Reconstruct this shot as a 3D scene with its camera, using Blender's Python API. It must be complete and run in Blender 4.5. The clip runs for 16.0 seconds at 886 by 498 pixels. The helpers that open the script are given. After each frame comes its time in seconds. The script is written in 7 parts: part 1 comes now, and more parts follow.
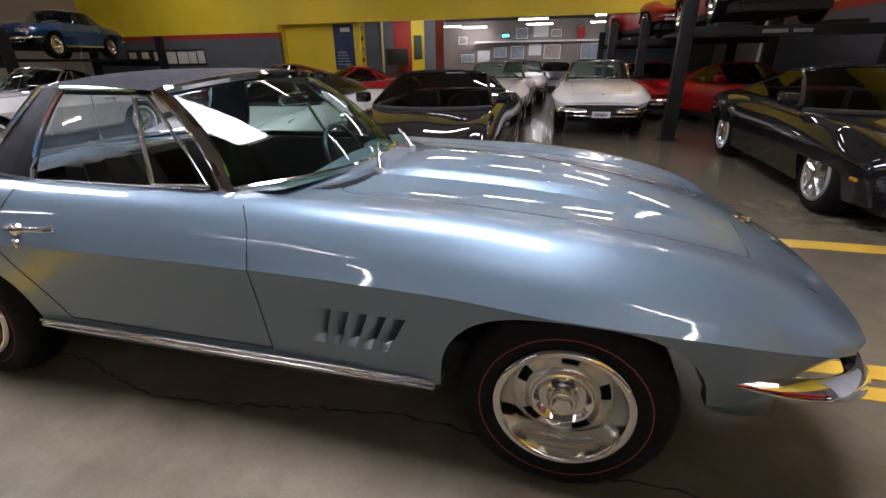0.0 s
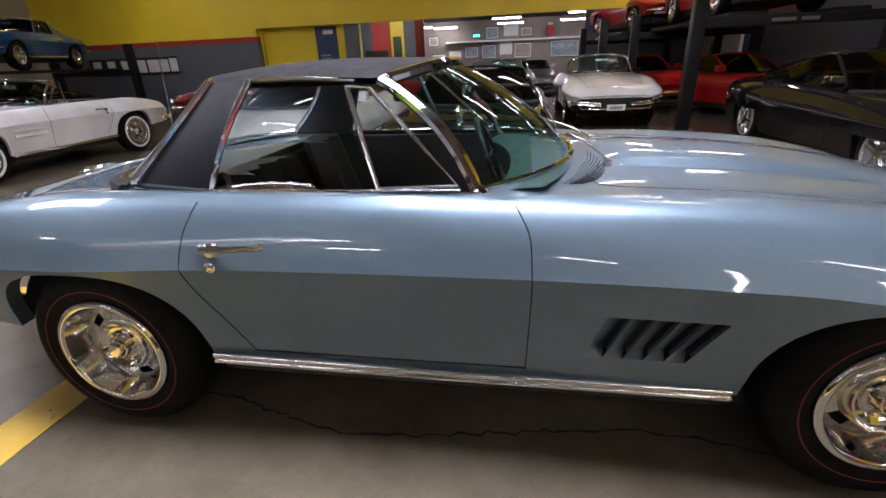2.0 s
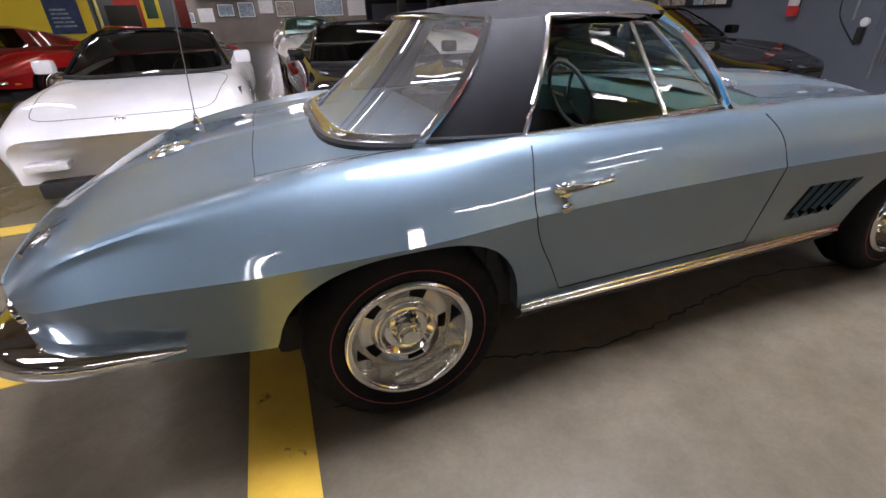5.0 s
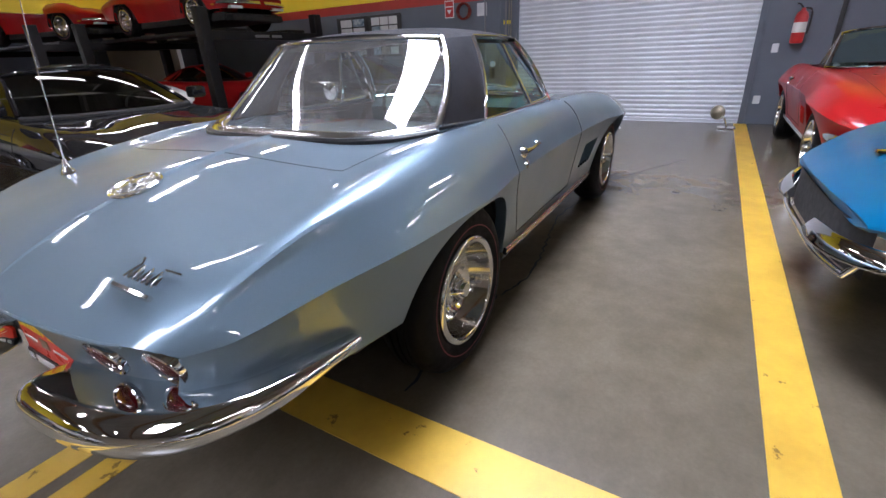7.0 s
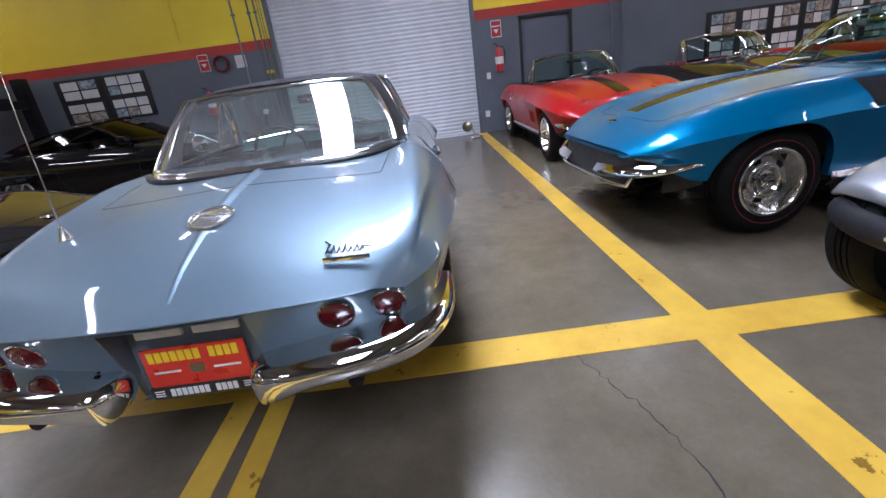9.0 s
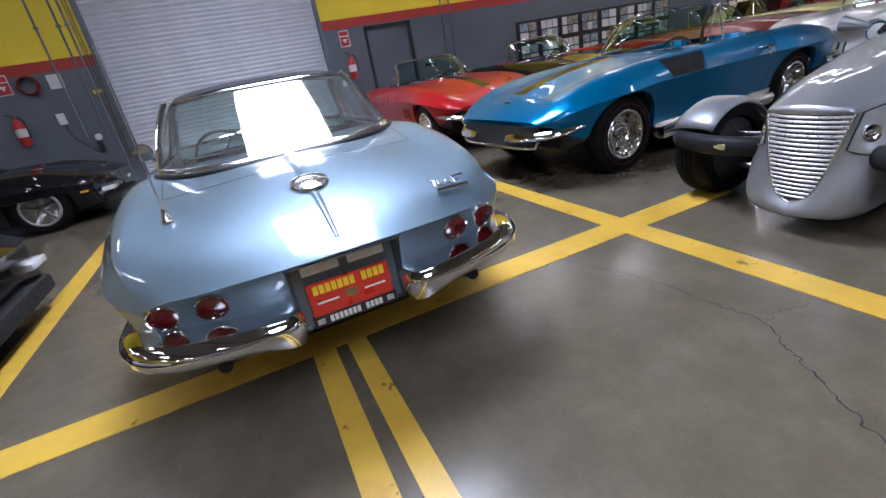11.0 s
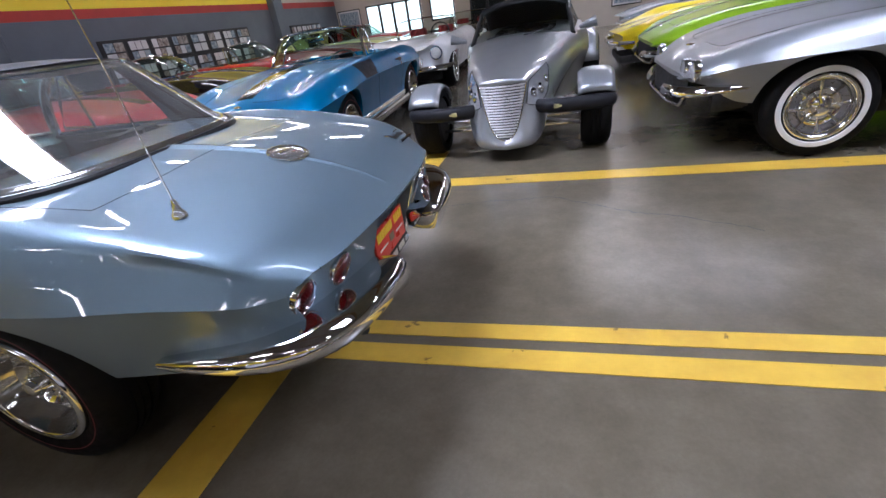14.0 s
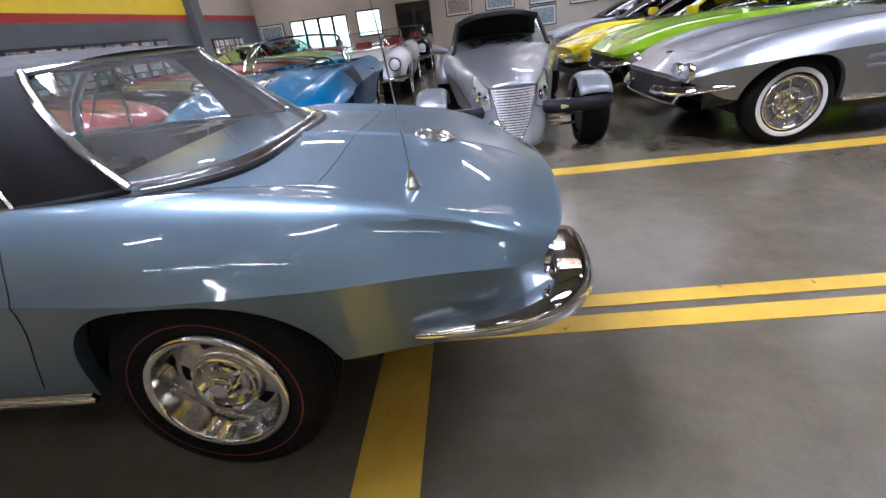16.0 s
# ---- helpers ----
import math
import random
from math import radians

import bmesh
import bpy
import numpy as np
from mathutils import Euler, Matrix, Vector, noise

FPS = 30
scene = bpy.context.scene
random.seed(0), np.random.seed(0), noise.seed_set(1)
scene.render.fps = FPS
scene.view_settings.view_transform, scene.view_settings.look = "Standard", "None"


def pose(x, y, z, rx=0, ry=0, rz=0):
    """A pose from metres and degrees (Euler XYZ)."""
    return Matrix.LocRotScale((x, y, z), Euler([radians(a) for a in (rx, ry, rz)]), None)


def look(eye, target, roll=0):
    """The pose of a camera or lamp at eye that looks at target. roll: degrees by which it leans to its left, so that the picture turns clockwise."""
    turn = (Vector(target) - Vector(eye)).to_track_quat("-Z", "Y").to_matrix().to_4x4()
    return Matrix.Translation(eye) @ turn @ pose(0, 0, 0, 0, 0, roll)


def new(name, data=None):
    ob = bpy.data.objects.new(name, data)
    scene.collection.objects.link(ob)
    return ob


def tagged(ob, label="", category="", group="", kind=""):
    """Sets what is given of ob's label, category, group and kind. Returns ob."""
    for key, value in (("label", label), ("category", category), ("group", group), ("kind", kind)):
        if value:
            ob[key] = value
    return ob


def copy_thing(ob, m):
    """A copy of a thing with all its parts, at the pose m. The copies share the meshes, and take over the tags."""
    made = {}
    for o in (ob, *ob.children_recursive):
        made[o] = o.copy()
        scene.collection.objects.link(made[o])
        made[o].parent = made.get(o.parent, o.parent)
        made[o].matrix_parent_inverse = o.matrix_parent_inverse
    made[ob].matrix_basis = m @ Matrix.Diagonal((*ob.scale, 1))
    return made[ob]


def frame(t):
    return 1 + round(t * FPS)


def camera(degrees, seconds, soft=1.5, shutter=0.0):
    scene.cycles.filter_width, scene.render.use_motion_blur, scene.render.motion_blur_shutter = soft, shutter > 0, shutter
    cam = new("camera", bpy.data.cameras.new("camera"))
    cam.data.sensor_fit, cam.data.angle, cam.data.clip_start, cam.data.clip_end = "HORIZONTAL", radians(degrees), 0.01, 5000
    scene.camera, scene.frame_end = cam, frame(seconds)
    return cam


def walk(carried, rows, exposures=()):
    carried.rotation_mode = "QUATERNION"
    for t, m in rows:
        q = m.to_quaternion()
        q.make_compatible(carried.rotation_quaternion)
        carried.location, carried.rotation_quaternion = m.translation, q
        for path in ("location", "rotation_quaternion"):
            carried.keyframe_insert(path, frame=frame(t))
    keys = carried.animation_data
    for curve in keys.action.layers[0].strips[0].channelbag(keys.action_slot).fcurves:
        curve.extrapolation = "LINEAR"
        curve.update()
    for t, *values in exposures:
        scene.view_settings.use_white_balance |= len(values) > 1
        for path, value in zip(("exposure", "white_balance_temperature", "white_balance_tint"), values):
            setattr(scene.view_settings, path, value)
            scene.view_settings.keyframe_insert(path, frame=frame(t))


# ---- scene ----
cam = camera(89.6, 16.0)
PATH = [
    (0, (1.165, -1.899, 1.311), (0.703, -0.116, 0.531), -0.7),
    (0.5, (0.897, -1.914, 1.277), (0.489, -0.113, 0.509), -0.1),
    (1, (0.659, -1.936, 1.277), (0.292, -0.127, 0.507), -1.0),
    (1.5, (0.439, -1.931, 1.262), (0.099, -0.116, 0.494), -2.0),
    (2, (0.195, -1.923, 1.263), (-0.13, -0.108, 0.488), -2.4),
    (2.5, (-0.062, -1.916, 1.248), (-0.38, -0.102, 0.467), -2.3),
    (3, (-0.317, -1.934, 1.265), (-0.604, -0.125, 0.461), -2.6),
    (3.2, (-0.424, -1.94, 1.28), (-0.689, -0.134, 0.463), -3.2),
    (5.3, (-1.679, -1.853, 1.24), (-0.924, -0.264, 0.288), -1.9),
    (5.5, (-1.786, -1.816, 1.231), (-0.926, -0.278, 0.285), -2.3),
    (6, (-2.074, -1.738, 1.192), (-0.941, -0.344, 0.312), -3.2),
    (6.5, (-2.314, -1.617, 1.171), (-0.94, -0.429, 0.333), -3.3),
    (7, (-2.572, -1.483, 1.157), (-0.996, -0.54, 0.364), -2.4),
    (7.5, (-2.827, -1.355, 1.15), (-1.105, -0.658, 0.41), -3.0),
    (8, (-3.055, -1.228, 1.177), (-1.245, -0.768, 0.462), -5.3),
    (8.5, (-3.257, -1.027, 1.179), (-1.398, -0.822, 0.471), -6.5),
    (8.7, (-3.314, -0.93, 1.178), (-1.447, -0.812, 0.47), -7.1),
    (10.8, (-3.759, 0.118, 1.216), (-2.008, -0.46, 0.441), -9.82),
    (11, (-3.766, 0.198, 1.196), (-2.045, -0.467, 0.423), -10.57),
    (11.5, (-3.693, 0.429, 1.182), (-2.119, -0.486, 0.356), -10.52),
    (12, (-3.579, 0.68, 1.181), (-2.217, -0.489, 0.302), -9.68),
    (12.5, (-3.428, 0.93, 1.183), (-2.313, -0.459, 0.27), -8.89),
    (13, (-3.269, 1.133, 1.186), (-2.391, -0.404, 0.255), -8.19),
    (13.5, (-3.107, 1.321, 1.201), (-2.419, -0.309, 0.269), -8.46),
    (14, (-2.912, 1.467, 1.213), (-2.378, -0.224, 0.29), -8.97),
    (14.5, (-2.719, 1.598, 1.242), (-2.309, -0.128, 0.318), -9.74),
    (15, (-2.499, 1.666, 1.23), (-2.181, -0.083, 0.314), -9.31),
    (15.5, (-2.278, 1.708, 1.24), (-2.032, -0.052, 0.321), -8.23),
    (16, (-2.047, 1.72, 1.22), (-1.866, -0.055, 0.315), -7.58),
]
walk(cam, [(t, look(eye, target, roll)) for t, eye, target, roll in PATH], [(0, 0.2, 6620, 16), (3.2, 0.2, 6580, 16), (5.3, 0.32, 6550, 16), (7.5, 0.27, 6000, 15), (8.7, 0.17, 5850, 15), (11, 0.0, 5850, 14), (14, 0.06, 5850, 15), (16, 0.28, 5950, 15)])

# ---------------------------------------------------------------- world and light
world = bpy.data.worlds.new("world")
scene.world = world
world.use_nodes = True
world.node_tree.nodes["Background"].inputs[0].default_value = (0.75, 0.82, 0.95, 1)
world.node_tree.nodes["Background"].inputs[1].default_value = 0.6
CEILING = 5.2


# ---------------------------------------------------------------- materials
def nodes_of(name):
    mat = bpy.data.materials.new(name)
    mat.use_nodes = True
    nt = mat.node_tree
    return mat, nt, nt.nodes["Principled BSDF"]


def noise_node(nt, scale, detail=4.0, rough=0.55, vec=None):
    n = nt.nodes.new("ShaderNodeTexNoise")
    n.inputs["Scale"].default_value, n.inputs["Detail"].default_value, n.inputs["Roughness"].default_value = scale, detail, rough
    if vec is None:
        vec = nt.nodes.new("ShaderNodeTexCoord").outputs["Object"]
    nt.links.new(vec, n.inputs["Vector"])
    return n.outputs["Fac"]


def ramp(nt, fac, a, b, lo=0.3, hi=0.7):
    r = nt.nodes.new("ShaderNodeValToRGB")
    r.color_ramp.elements[0].position, r.color_ramp.elements[1].position = lo, hi
    r.color_ramp.elements[0].color, r.color_ramp.elements[1].color = (*a, 1), (*b, 1)
    nt.links.new(fac, r.inputs["Fac"])
    return r.outputs["Color"]


def bump(nt, bsdf, fac, strength, distance):
    b = nt.nodes.new("ShaderNodeBump")
    b.inputs["Strength"].default_value, b.inputs["Distance"].default_value = strength, distance
    nt.links.new(fac, b.inputs["Height"])
    nt.links.new(b.outputs["Normal"], bsdf.inputs["Normal"])


def spread(nt, fac, socket, lo, hi):
    m = nt.nodes.new("ShaderNodeMapRange")
    m.inputs["To Min"].default_value, m.inputs["To Max"].default_value = lo, hi
    m.inputs["From Min"].default_value, m.inputs["From Max"].default_value = 0.3, 0.7
    nt.links.new(fac, m.inputs["Value"])
    nt.links.new(m.outputs["Result"], socket)


def surface(name, a, b=None, rough=(0.4, 0.6), metal=0.0, scale=6.0, grain=0.0, grain_scale=200.0, coat=0.0):
    """A plain worked surface: two close tones at a large scale, gloss that varies, fine relief."""
    mat, nt, p = nodes_of(name)
    b = b or tuple(c * 0.86 for c in a)
    fac = noise_node(nt, scale)
    nt.links.new(ramp(nt, fac, a, b), p.inputs["Base Color"])
    spread(nt, noise_node(nt, scale * 3.1), p.inputs["Roughness"], *rough)
    p.inputs["Metallic"].default_value = metal
    p.inputs["Coat Weight"].default_value = coat
    p.inputs["Coat Roughness"].default_value = 0.04
    if grain:
        bump(nt, p, noise_node(nt, grain_scale, 3), grain, 0.002)
    return mat


def car_paint(name, a, metal=0.0, rough=0.32, flake=True, coat=1.0):
    """Lacquered body colour, with fine flakes where it is a metallic one."""
    mat, nt, p = nodes_of(name)
    fac = noise_node(nt, 900 if metal else 2.0, 2)
    nt.links.new(ramp(nt, fac, tuple(c * 0.9 for c in a), tuple(min(1, c * 1.1) for c in a)), p.inputs["Base Color"])
    p.inputs["Metallic"].default_value = metal
    spread(nt, noise_node(nt, 3.0, 6), p.inputs["Roughness"], rough * 0.9, rough * 1.15)
    p.inputs["Coat Weight"].default_value = coat
    p.inputs["Coat Roughness"].default_value = 0.02
    p.inputs["Specular IOR Level"].default_value = 0.12
    return mat


def glass_mat(name, tint=(0.9, 0.95, 0.93), clear=0.92, base=0.05, slant=0.6):
    """A thin pane: clear straight through, glossier at a slant."""
    mat, nt, p = nodes_of(name)
    out = nt.nodes["Material Output"]
    mix, tr, gl, lw = (nt.nodes.new("ShaderNode" + k) for k in ("MixShader", "BsdfTransparent", "BsdfGlossy", "LayerWeight"))
    pw, sc = nt.nodes.new("ShaderNodeMath"), nt.nodes.new("ShaderNodeMath")
    tr.inputs["Color"].default_value = (*(c * clear for c in tint), 1)
    gl.inputs["Roughness"].default_value = 0.0
    lw.inputs["Blend"].default_value = 0.5
    pw.operation, pw.inputs[1].default_value = "POWER", 5.0
    sc.operation, sc.inputs[1].default_value, sc.inputs[2].default_value = "MULTIPLY_ADD", slant, base
    nt.links.new(lw.outputs["Facing"], pw.inputs[0])
    nt.links.new(pw.outputs[0], sc.inputs[0])
    nt.links.new(sc.outputs[0], mix.inputs[0])
    nt.links.new(tr.outputs[0], mix.inputs[1])
    nt.links.new(gl.outputs[0], mix.inputs[2])
    nt.links.new(mix.outputs[0], out.inputs["Surface"])
    return mat


def lamp_mat(name, colour, power):
    mat, nt, p = nodes_of(name)
    p.inputs["Emission Color"].default_value = (*colour, 1)
    p.inputs["Emission Strength"].default_value = power
    p.inputs["Base Color"].default_value = (0.9, 0.9, 0.9, 1)
    return mat


def concrete_mat():
    mat, nt, p = nodes_of("sealed concrete")
    co = nt.nodes.new("ShaderNodeTexCoord").outputs["Object"]
    big, mid, fine = noise_node(nt, 0.55, 5, 0.6, co), noise_node(nt, 7.0, 8, 0.68, co), noise_node(nt, 60, 3, 0.6, co)
    c1 = ramp(nt, big, (0.101, 0.085, 0.059), (0.186, 0.161, 0.120), 0.0, 1.0)
    c2 = ramp(nt, mid, (0.50, 0.465, 0.40), (1.24, 1.24, 1.26), 0.0, 1.0)
    c3 = ramp(nt, fine, (0.76, 0.76, 0.75), (1.16, 1.16, 1.16), 0.0, 1.0)
    m1, m2 = nt.nodes.new("ShaderNodeMixRGB"), nt.nodes.new("ShaderNodeMixRGB")
    for m, a, b, f in ((m1, c1, c2, 0.95), (m2, m1.outputs[0], c3, 0.8)):
        m.blend_type, m.inputs[0].default_value = "MULTIPLY", f * 0.85
        nt.links.new(a, m.inputs[1])
        nt.links.new(b, m.inputs[2])
    # broad soft blotches of wear
    m4 = nt.nodes.new("ShaderNodeMixRGB")
    m4.blend_type, m4.inputs[0].default_value = "MULTIPLY", 0.85
    nt.links.new(m2.outputs[0], m4.inputs[1])
    nt.links.new(ramp(nt, noise_node(nt, 2.6, 7, 0.62, co), (0.55, 0.525, 0.48), (1.40, 1.40, 1.40), 0.0, 1.0), m4.inputs[2])
    # dark drips and tyre specks
    spots = nt.nodes.new("ShaderNodeTexVoronoi")
    spots.inputs["Scale"].default_value = 1.7
    nt.links.new(co, spots.inputs["Vector"])
    dark = ramp(nt, spots.outputs["Distance"], (0.4, 0.38, 0.35), (1, 1, 1), 0.012, 0.030)
    m3 = nt.nodes.new("ShaderNodeMixRGB")
    m3.blend_type, m3.inputs[0].default_value = "MULTIPLY", 0.6
    nt.links.new(m4.outputs[0], m3.inputs[1])
    nt.links.new(dark, m3.inputs[2])
    nt.links.new(m3.outputs[0], p.inputs["Base Color"])
    gloss = nt.nodes.new("ShaderNodeMapRange")
    gloss.inputs["To Min"].default_value, gloss.inputs["To Max"].default_value = 0.20, 0.28
    nt.links.new(big, gloss.inputs["Value"])
    nt.links.new(gloss.outputs["Result"], p.inputs["Roughness"])
    p.inputs["Specular IOR Level"].default_value = 0.5
    bump(nt, p, fine, 0.08, 0.002)
    return mat


def line_mat():
    mat, nt, p = nodes_of("yellow floor paint")
    co = nt.nodes.new("ShaderNodeTexCoord").outputs["Object"]
    c1 = ramp(nt, noise_node(nt, 2.5, 6, 0.65, co), (0.52, 0.31, 0.035), (0.68, 0.44, 0.055), 0.35, 0.65)
    worn = ramp(nt, noise_node(nt, 7.0, 8, 0.7, co), (0.28, 0.23, 0.16), (1, 1, 1), 0.340, 0.362)
    m = nt.nodes.new("ShaderNodeMixRGB")
    m.blend_type, m.inputs[0].default_value = "MULTIPLY", 0.9
    nt.links.new(c1, m.inputs[1])
    nt.links.new(worn, m.inputs[2])
    nt.links.new(m.outputs[0], p.inputs["Base Color"])
    p.inputs["Roughness"].default_value = 0.38
    bump(nt, p, noise_node(nt, 90, 3, 0.6, co), 0.1, 0.002)
    return mat


CONCRETE, YELLOW_LINE = concrete_mat(), line_mat()
HERO_BLUE = car_paint("ice blue metallic paint", (0.151, 0.211, 0.259), 0.68, 0.43)
HERO_BLUE.node_tree.nodes["Principled BSDF"].inputs["Coat Roughness"].default_value = 0.03
HERO_BLUE.node_tree.nodes["Principled BSDF"].inputs["Specular IOR Level"].default_value = 0.35
MARINA = car_paint("bright blue metallic paint", (0.0, 0.142, 0.31), 0.55, 0.36, coat=0.7)
RED = car_paint("red paint", (0.36, 0.011, 0.012), 0.0, 0.3, coat=0.5)
STRIPE_BLACK = surface("gloss black stripe", (0.006, 0.006, 0.007), None, (0.14, 0.2))
STRIPE_BLACK.node_tree.nodes["Principled BSDF"].inputs["Specular IOR Level"].default_value = 0.25
MAROON = car_paint("dark maroon paint", (0.16, 0.02, 0.015), 0.2, 0.3)
WHITE = car_paint("white paint", (0.78, 0.77, 0.76), 0.0, 0.3)
BLACK = car_paint("black paint", (0.004, 0.004, 0.005), 0.0, 0.6)
BLACK.node_tree.nodes["Principled BSDF"].inputs["Specular IOR Level"].default_value = 0.08
SILVER = car_paint("silver metallic paint", (0.33, 0.342, 0.36), 0.66, 0.36, coat=0.8)
LIME = car_paint("lime green paint", (0.30, 0.52, 0.02), 0.1, 0.3)
SUN_YELLOW = car_paint("yellow paint", (0.80, 0.62, 0.01), 0.0, 0.3)
NAVY = car_paint("deep blue paint", (0.01, 0.07, 0.20), 0.3, 0.3)
CREAM = car_paint("pale yellow paint", (0.62, 0.60, 0.22), 0.0, 0.3)
CHROME = surface("chrome", (0.82, 0.82, 0.82), (0.76, 0.76, 0.77), (0.03, 0.08), 1.0, 9.0)
WHEEL_BRIGHT = surface("wheel chrome", (0.74, 0.73, 0.70), (0.66, 0.65, 0.63), (0.07, 0.13), 1.0, 9.0)
CONDUIT = surface("dull conduit grey", (0.22, 0.22, 0.23), None, (0.4, 0.5), 0.3, 12.0)
STEEL_TRIM = surface("brushed bright trim", (0.80, 0.80, 0.80), (0.74, 0.74, 0.74), (0.15, 0.22), 1.0, 14.0)
RALLY = surface("bright silver rim paint", (0.62, 0.61, 0.58), (0.54, 0.53, 0.50), (0.16, 0.24), 0.85, 12.0)
RUBBER = surface("tyre rubber", (0.003, 0.003, 0.0033), (0.006, 0.0056, 0.0055), (0.6, 0.75), 0.0, 12.0, 0.2, 320)
RUBBER.node_tree.nodes["Principled BSDF"].inputs["Specular IOR Level"].default_value = 0.16
REDLINE = surface("red stripe rubber", (0.17, 0.016, 0.022), None, (0.5, 0.6))
WHITEWALL = surface("white tyre band", (0.78, 0.77, 0.74), None, (0.4, 0.5))
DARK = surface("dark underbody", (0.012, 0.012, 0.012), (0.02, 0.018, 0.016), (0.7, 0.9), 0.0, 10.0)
SEAM = surface("panel gap", (0.01, 0.012, 0.015), None, (0.8, 0.9))
VINYL = surface("black vinyl", (0.008, 0.008, 0.011), (0.012, 0.012, 0.016), (0.52, 0.64), 0.0, 5.0, 0.35, 420)
VINYL.node_tree.nodes["Principled BSDF"].inputs["Specular IOR Level"].default_value = 0.3
SEAT = surface("black leather", (0.012, 0.012, 0.013), (0.022, 0.022, 0.022), (0.35, 0.5), 0.0, 8.0, 0.25, 260)
SEAL_BLACK = surface("black window seal", (0.010, 0.010, 0.011), None, (0.3, 0.45))
LINING_GREY = surface("grey lining", (0.10, 0.10, 0.105), None, (0.5, 0.7))
GREEN_SEAT = surface("blue green vinyl", (0.014, 0.050, 0.046), None, (0.4, 0.5), 0.0, 8.0, 0.2, 260)
RED_SEAT = surface("red vinyl", (0.28, 0.012, 0.012), None, (0.4, 0.5), 0.0, 8.0, 0.2, 260)
GLASS = glass_mat("clear glass")
TINTED = glass_mat("green tinted glass", (0.66, 0.88, 0.82), 0.78)
DARK_GLASS = glass_mat("smoked glass", (0.3, 0.32, 0.3), 0.5)
PLEXI = glass_mat("rear window", (0.9, 0.92, 0.92), 0.85, 0.15, 0.9)
for node in PLEXI.node_tree.nodes:
    if node.type == "BSDF_GLOSSY":
        node.inputs["Roughness"].default_value = 0.02


def haze_film(mat, amount):
    """Lays a thin pale film over a pane: bright haze painted in as diffuse colour."""
    nt = mat.node_tree
    out = nt.nodes["Material Output"]
    old = out.inputs["Surface"].links[0].from_socket
    film, mix = nt.nodes.new("ShaderNodeBsdfDiffuse"), nt.nodes.new("ShaderNodeMixShader")
    film.inputs["Color"].default_value = (0.62, 0.60, 0.57, 1)
    co = nt.nodes.new("ShaderNodeTexCoord").outputs["Object"]
    spread(nt, noise_node(nt, 5.0, 5, 0.6, co), mix.inputs[0], 0.4 * amount, 1.6 * amount)
    nt.links.new(old, mix.inputs[1])
    nt.links.new(film.outputs[0], mix.inputs[2])
    nt.links.new(mix.outputs[0], out.inputs["Surface"])


# the rear window's hazy glare is mixed in as a pale veil
haze_film(PLEXI, 0.075)
LENS_RED = surface("red lamp lens", (0.11, 0.003, 0.005), (0.06, 0.002, 0.003), (0.08, 0.15), 0.0, 30.0, 0.4, 140, 0.5)
LENS_CLEAR = surface("clear ribbed lens", (0.78, 0.78, 0.76), None, (0.08, 0.15), 0.0, 30.0, 0.3, 160, 0.6)
LENS_AMBER = surface("amber lens", (0.55, 0.22, 0.02), None, (0.1, 0.2), 0.0, 20.0, 0.3, 160)
RECESS_GREY = surface("grey blue recess paint", (0.12, 0.145, 0.165), None, (0.3, 0.4), 0.2, 20.0)
BUMPER_BLACK = surface("dark grey bumper plastic", (0.018, 0.018, 0.021), None, (0.4, 0.55), 0.0, 20.0, 0.15, 300)
BUMPER_BLACK.node_tree.nodes["Principled BSDF"].inputs["Specular IOR Level"].default_value = 0.15
WALL_GREY = surface("blue grey wall paint", (0.120, 0.135, 0.160), (0.098, 0.112, 0.135), (0.4, 0.55), 0.0, 1.3, 0.1, 60)
WALL_RED = surface("red wall stripe", (0.42, 0.035, 0.025), None, (0.4, 0.55), 0.0, 1.5)
WALL_YELLOW = surface("yellow wall paint", (0.86, 0.67, 0.030), (0.80, 0.60, 0.025), (0.4, 0.55), 0.0, 1.1, 0.1, 60)
WALL_BEIGE = surface("beige wall paint", (0.52, 0.46, 0.38), (0.46, 0.41, 0.34), (0.5, 0.65), 0.0, 1.2, 0.1, 60)
WALL_TAUPE = surface("taupe wall paint", (0.25, 0.215, 0.18), (0.20, 0.175, 0.15), (0.5, 0.65), 0.0, 1.2, 0.1, 60)
CEIL = surface("ceiling boards", (0.26, 0.235, 0.205), (0.20, 0.18, 0.155), (0.7, 0.9), 0.0, 1.0)
BEAM = surface("glued timber beam", (0.20, 0.11, 0.05), (0.13, 0.07, 0.03), (0.6, 0.75), 0.0, 3.0)
SHUTTER = surface("galvanised shutter", (0.60, 0.62, 0.65), (0.52, 0.54, 0.57), (0.35, 0.5), 0.15, 2.2)
LIFT = surface("black lift steel", (0.007, 0.007, 0.008), (0.012, 0.012, 0.013), (0.4, 0.55), 0.0, 5.0)
LIFT.node_tree.nodes["Principled BSDF"].inputs["Specular IOR Level"].default_value = 0.25
LAMP_BOWL = surface("bright lamp housing", (0.52, 0.53, 0.55), (0.66, 0.67, 0.68), (0.1, 0.16), 0.6, 20.0, 0.0, 100)
LENS_PALE = surface("pale yellow lens", (0.50, 0.46, 0.22), None, (0.1, 0.2), 0.0, 30.0, 0.3, 160)
PAPER = surface("paper", (0.70, 0.70, 0.68), (0.6, 0.6, 0.6), (0.6, 0.8))
PHOTO_BLUE = surface("blue print", (0.04, 0.10, 0.16), (0.46, 0.52, 0.55), (0.4, 0.5), 0.0, 16.0)
PHOTO_WARM = surface("brown print", (0.10, 0.06, 0.04), (0.50, 0.46, 0.40), (0.4, 0.5), 0.0, 16.0)
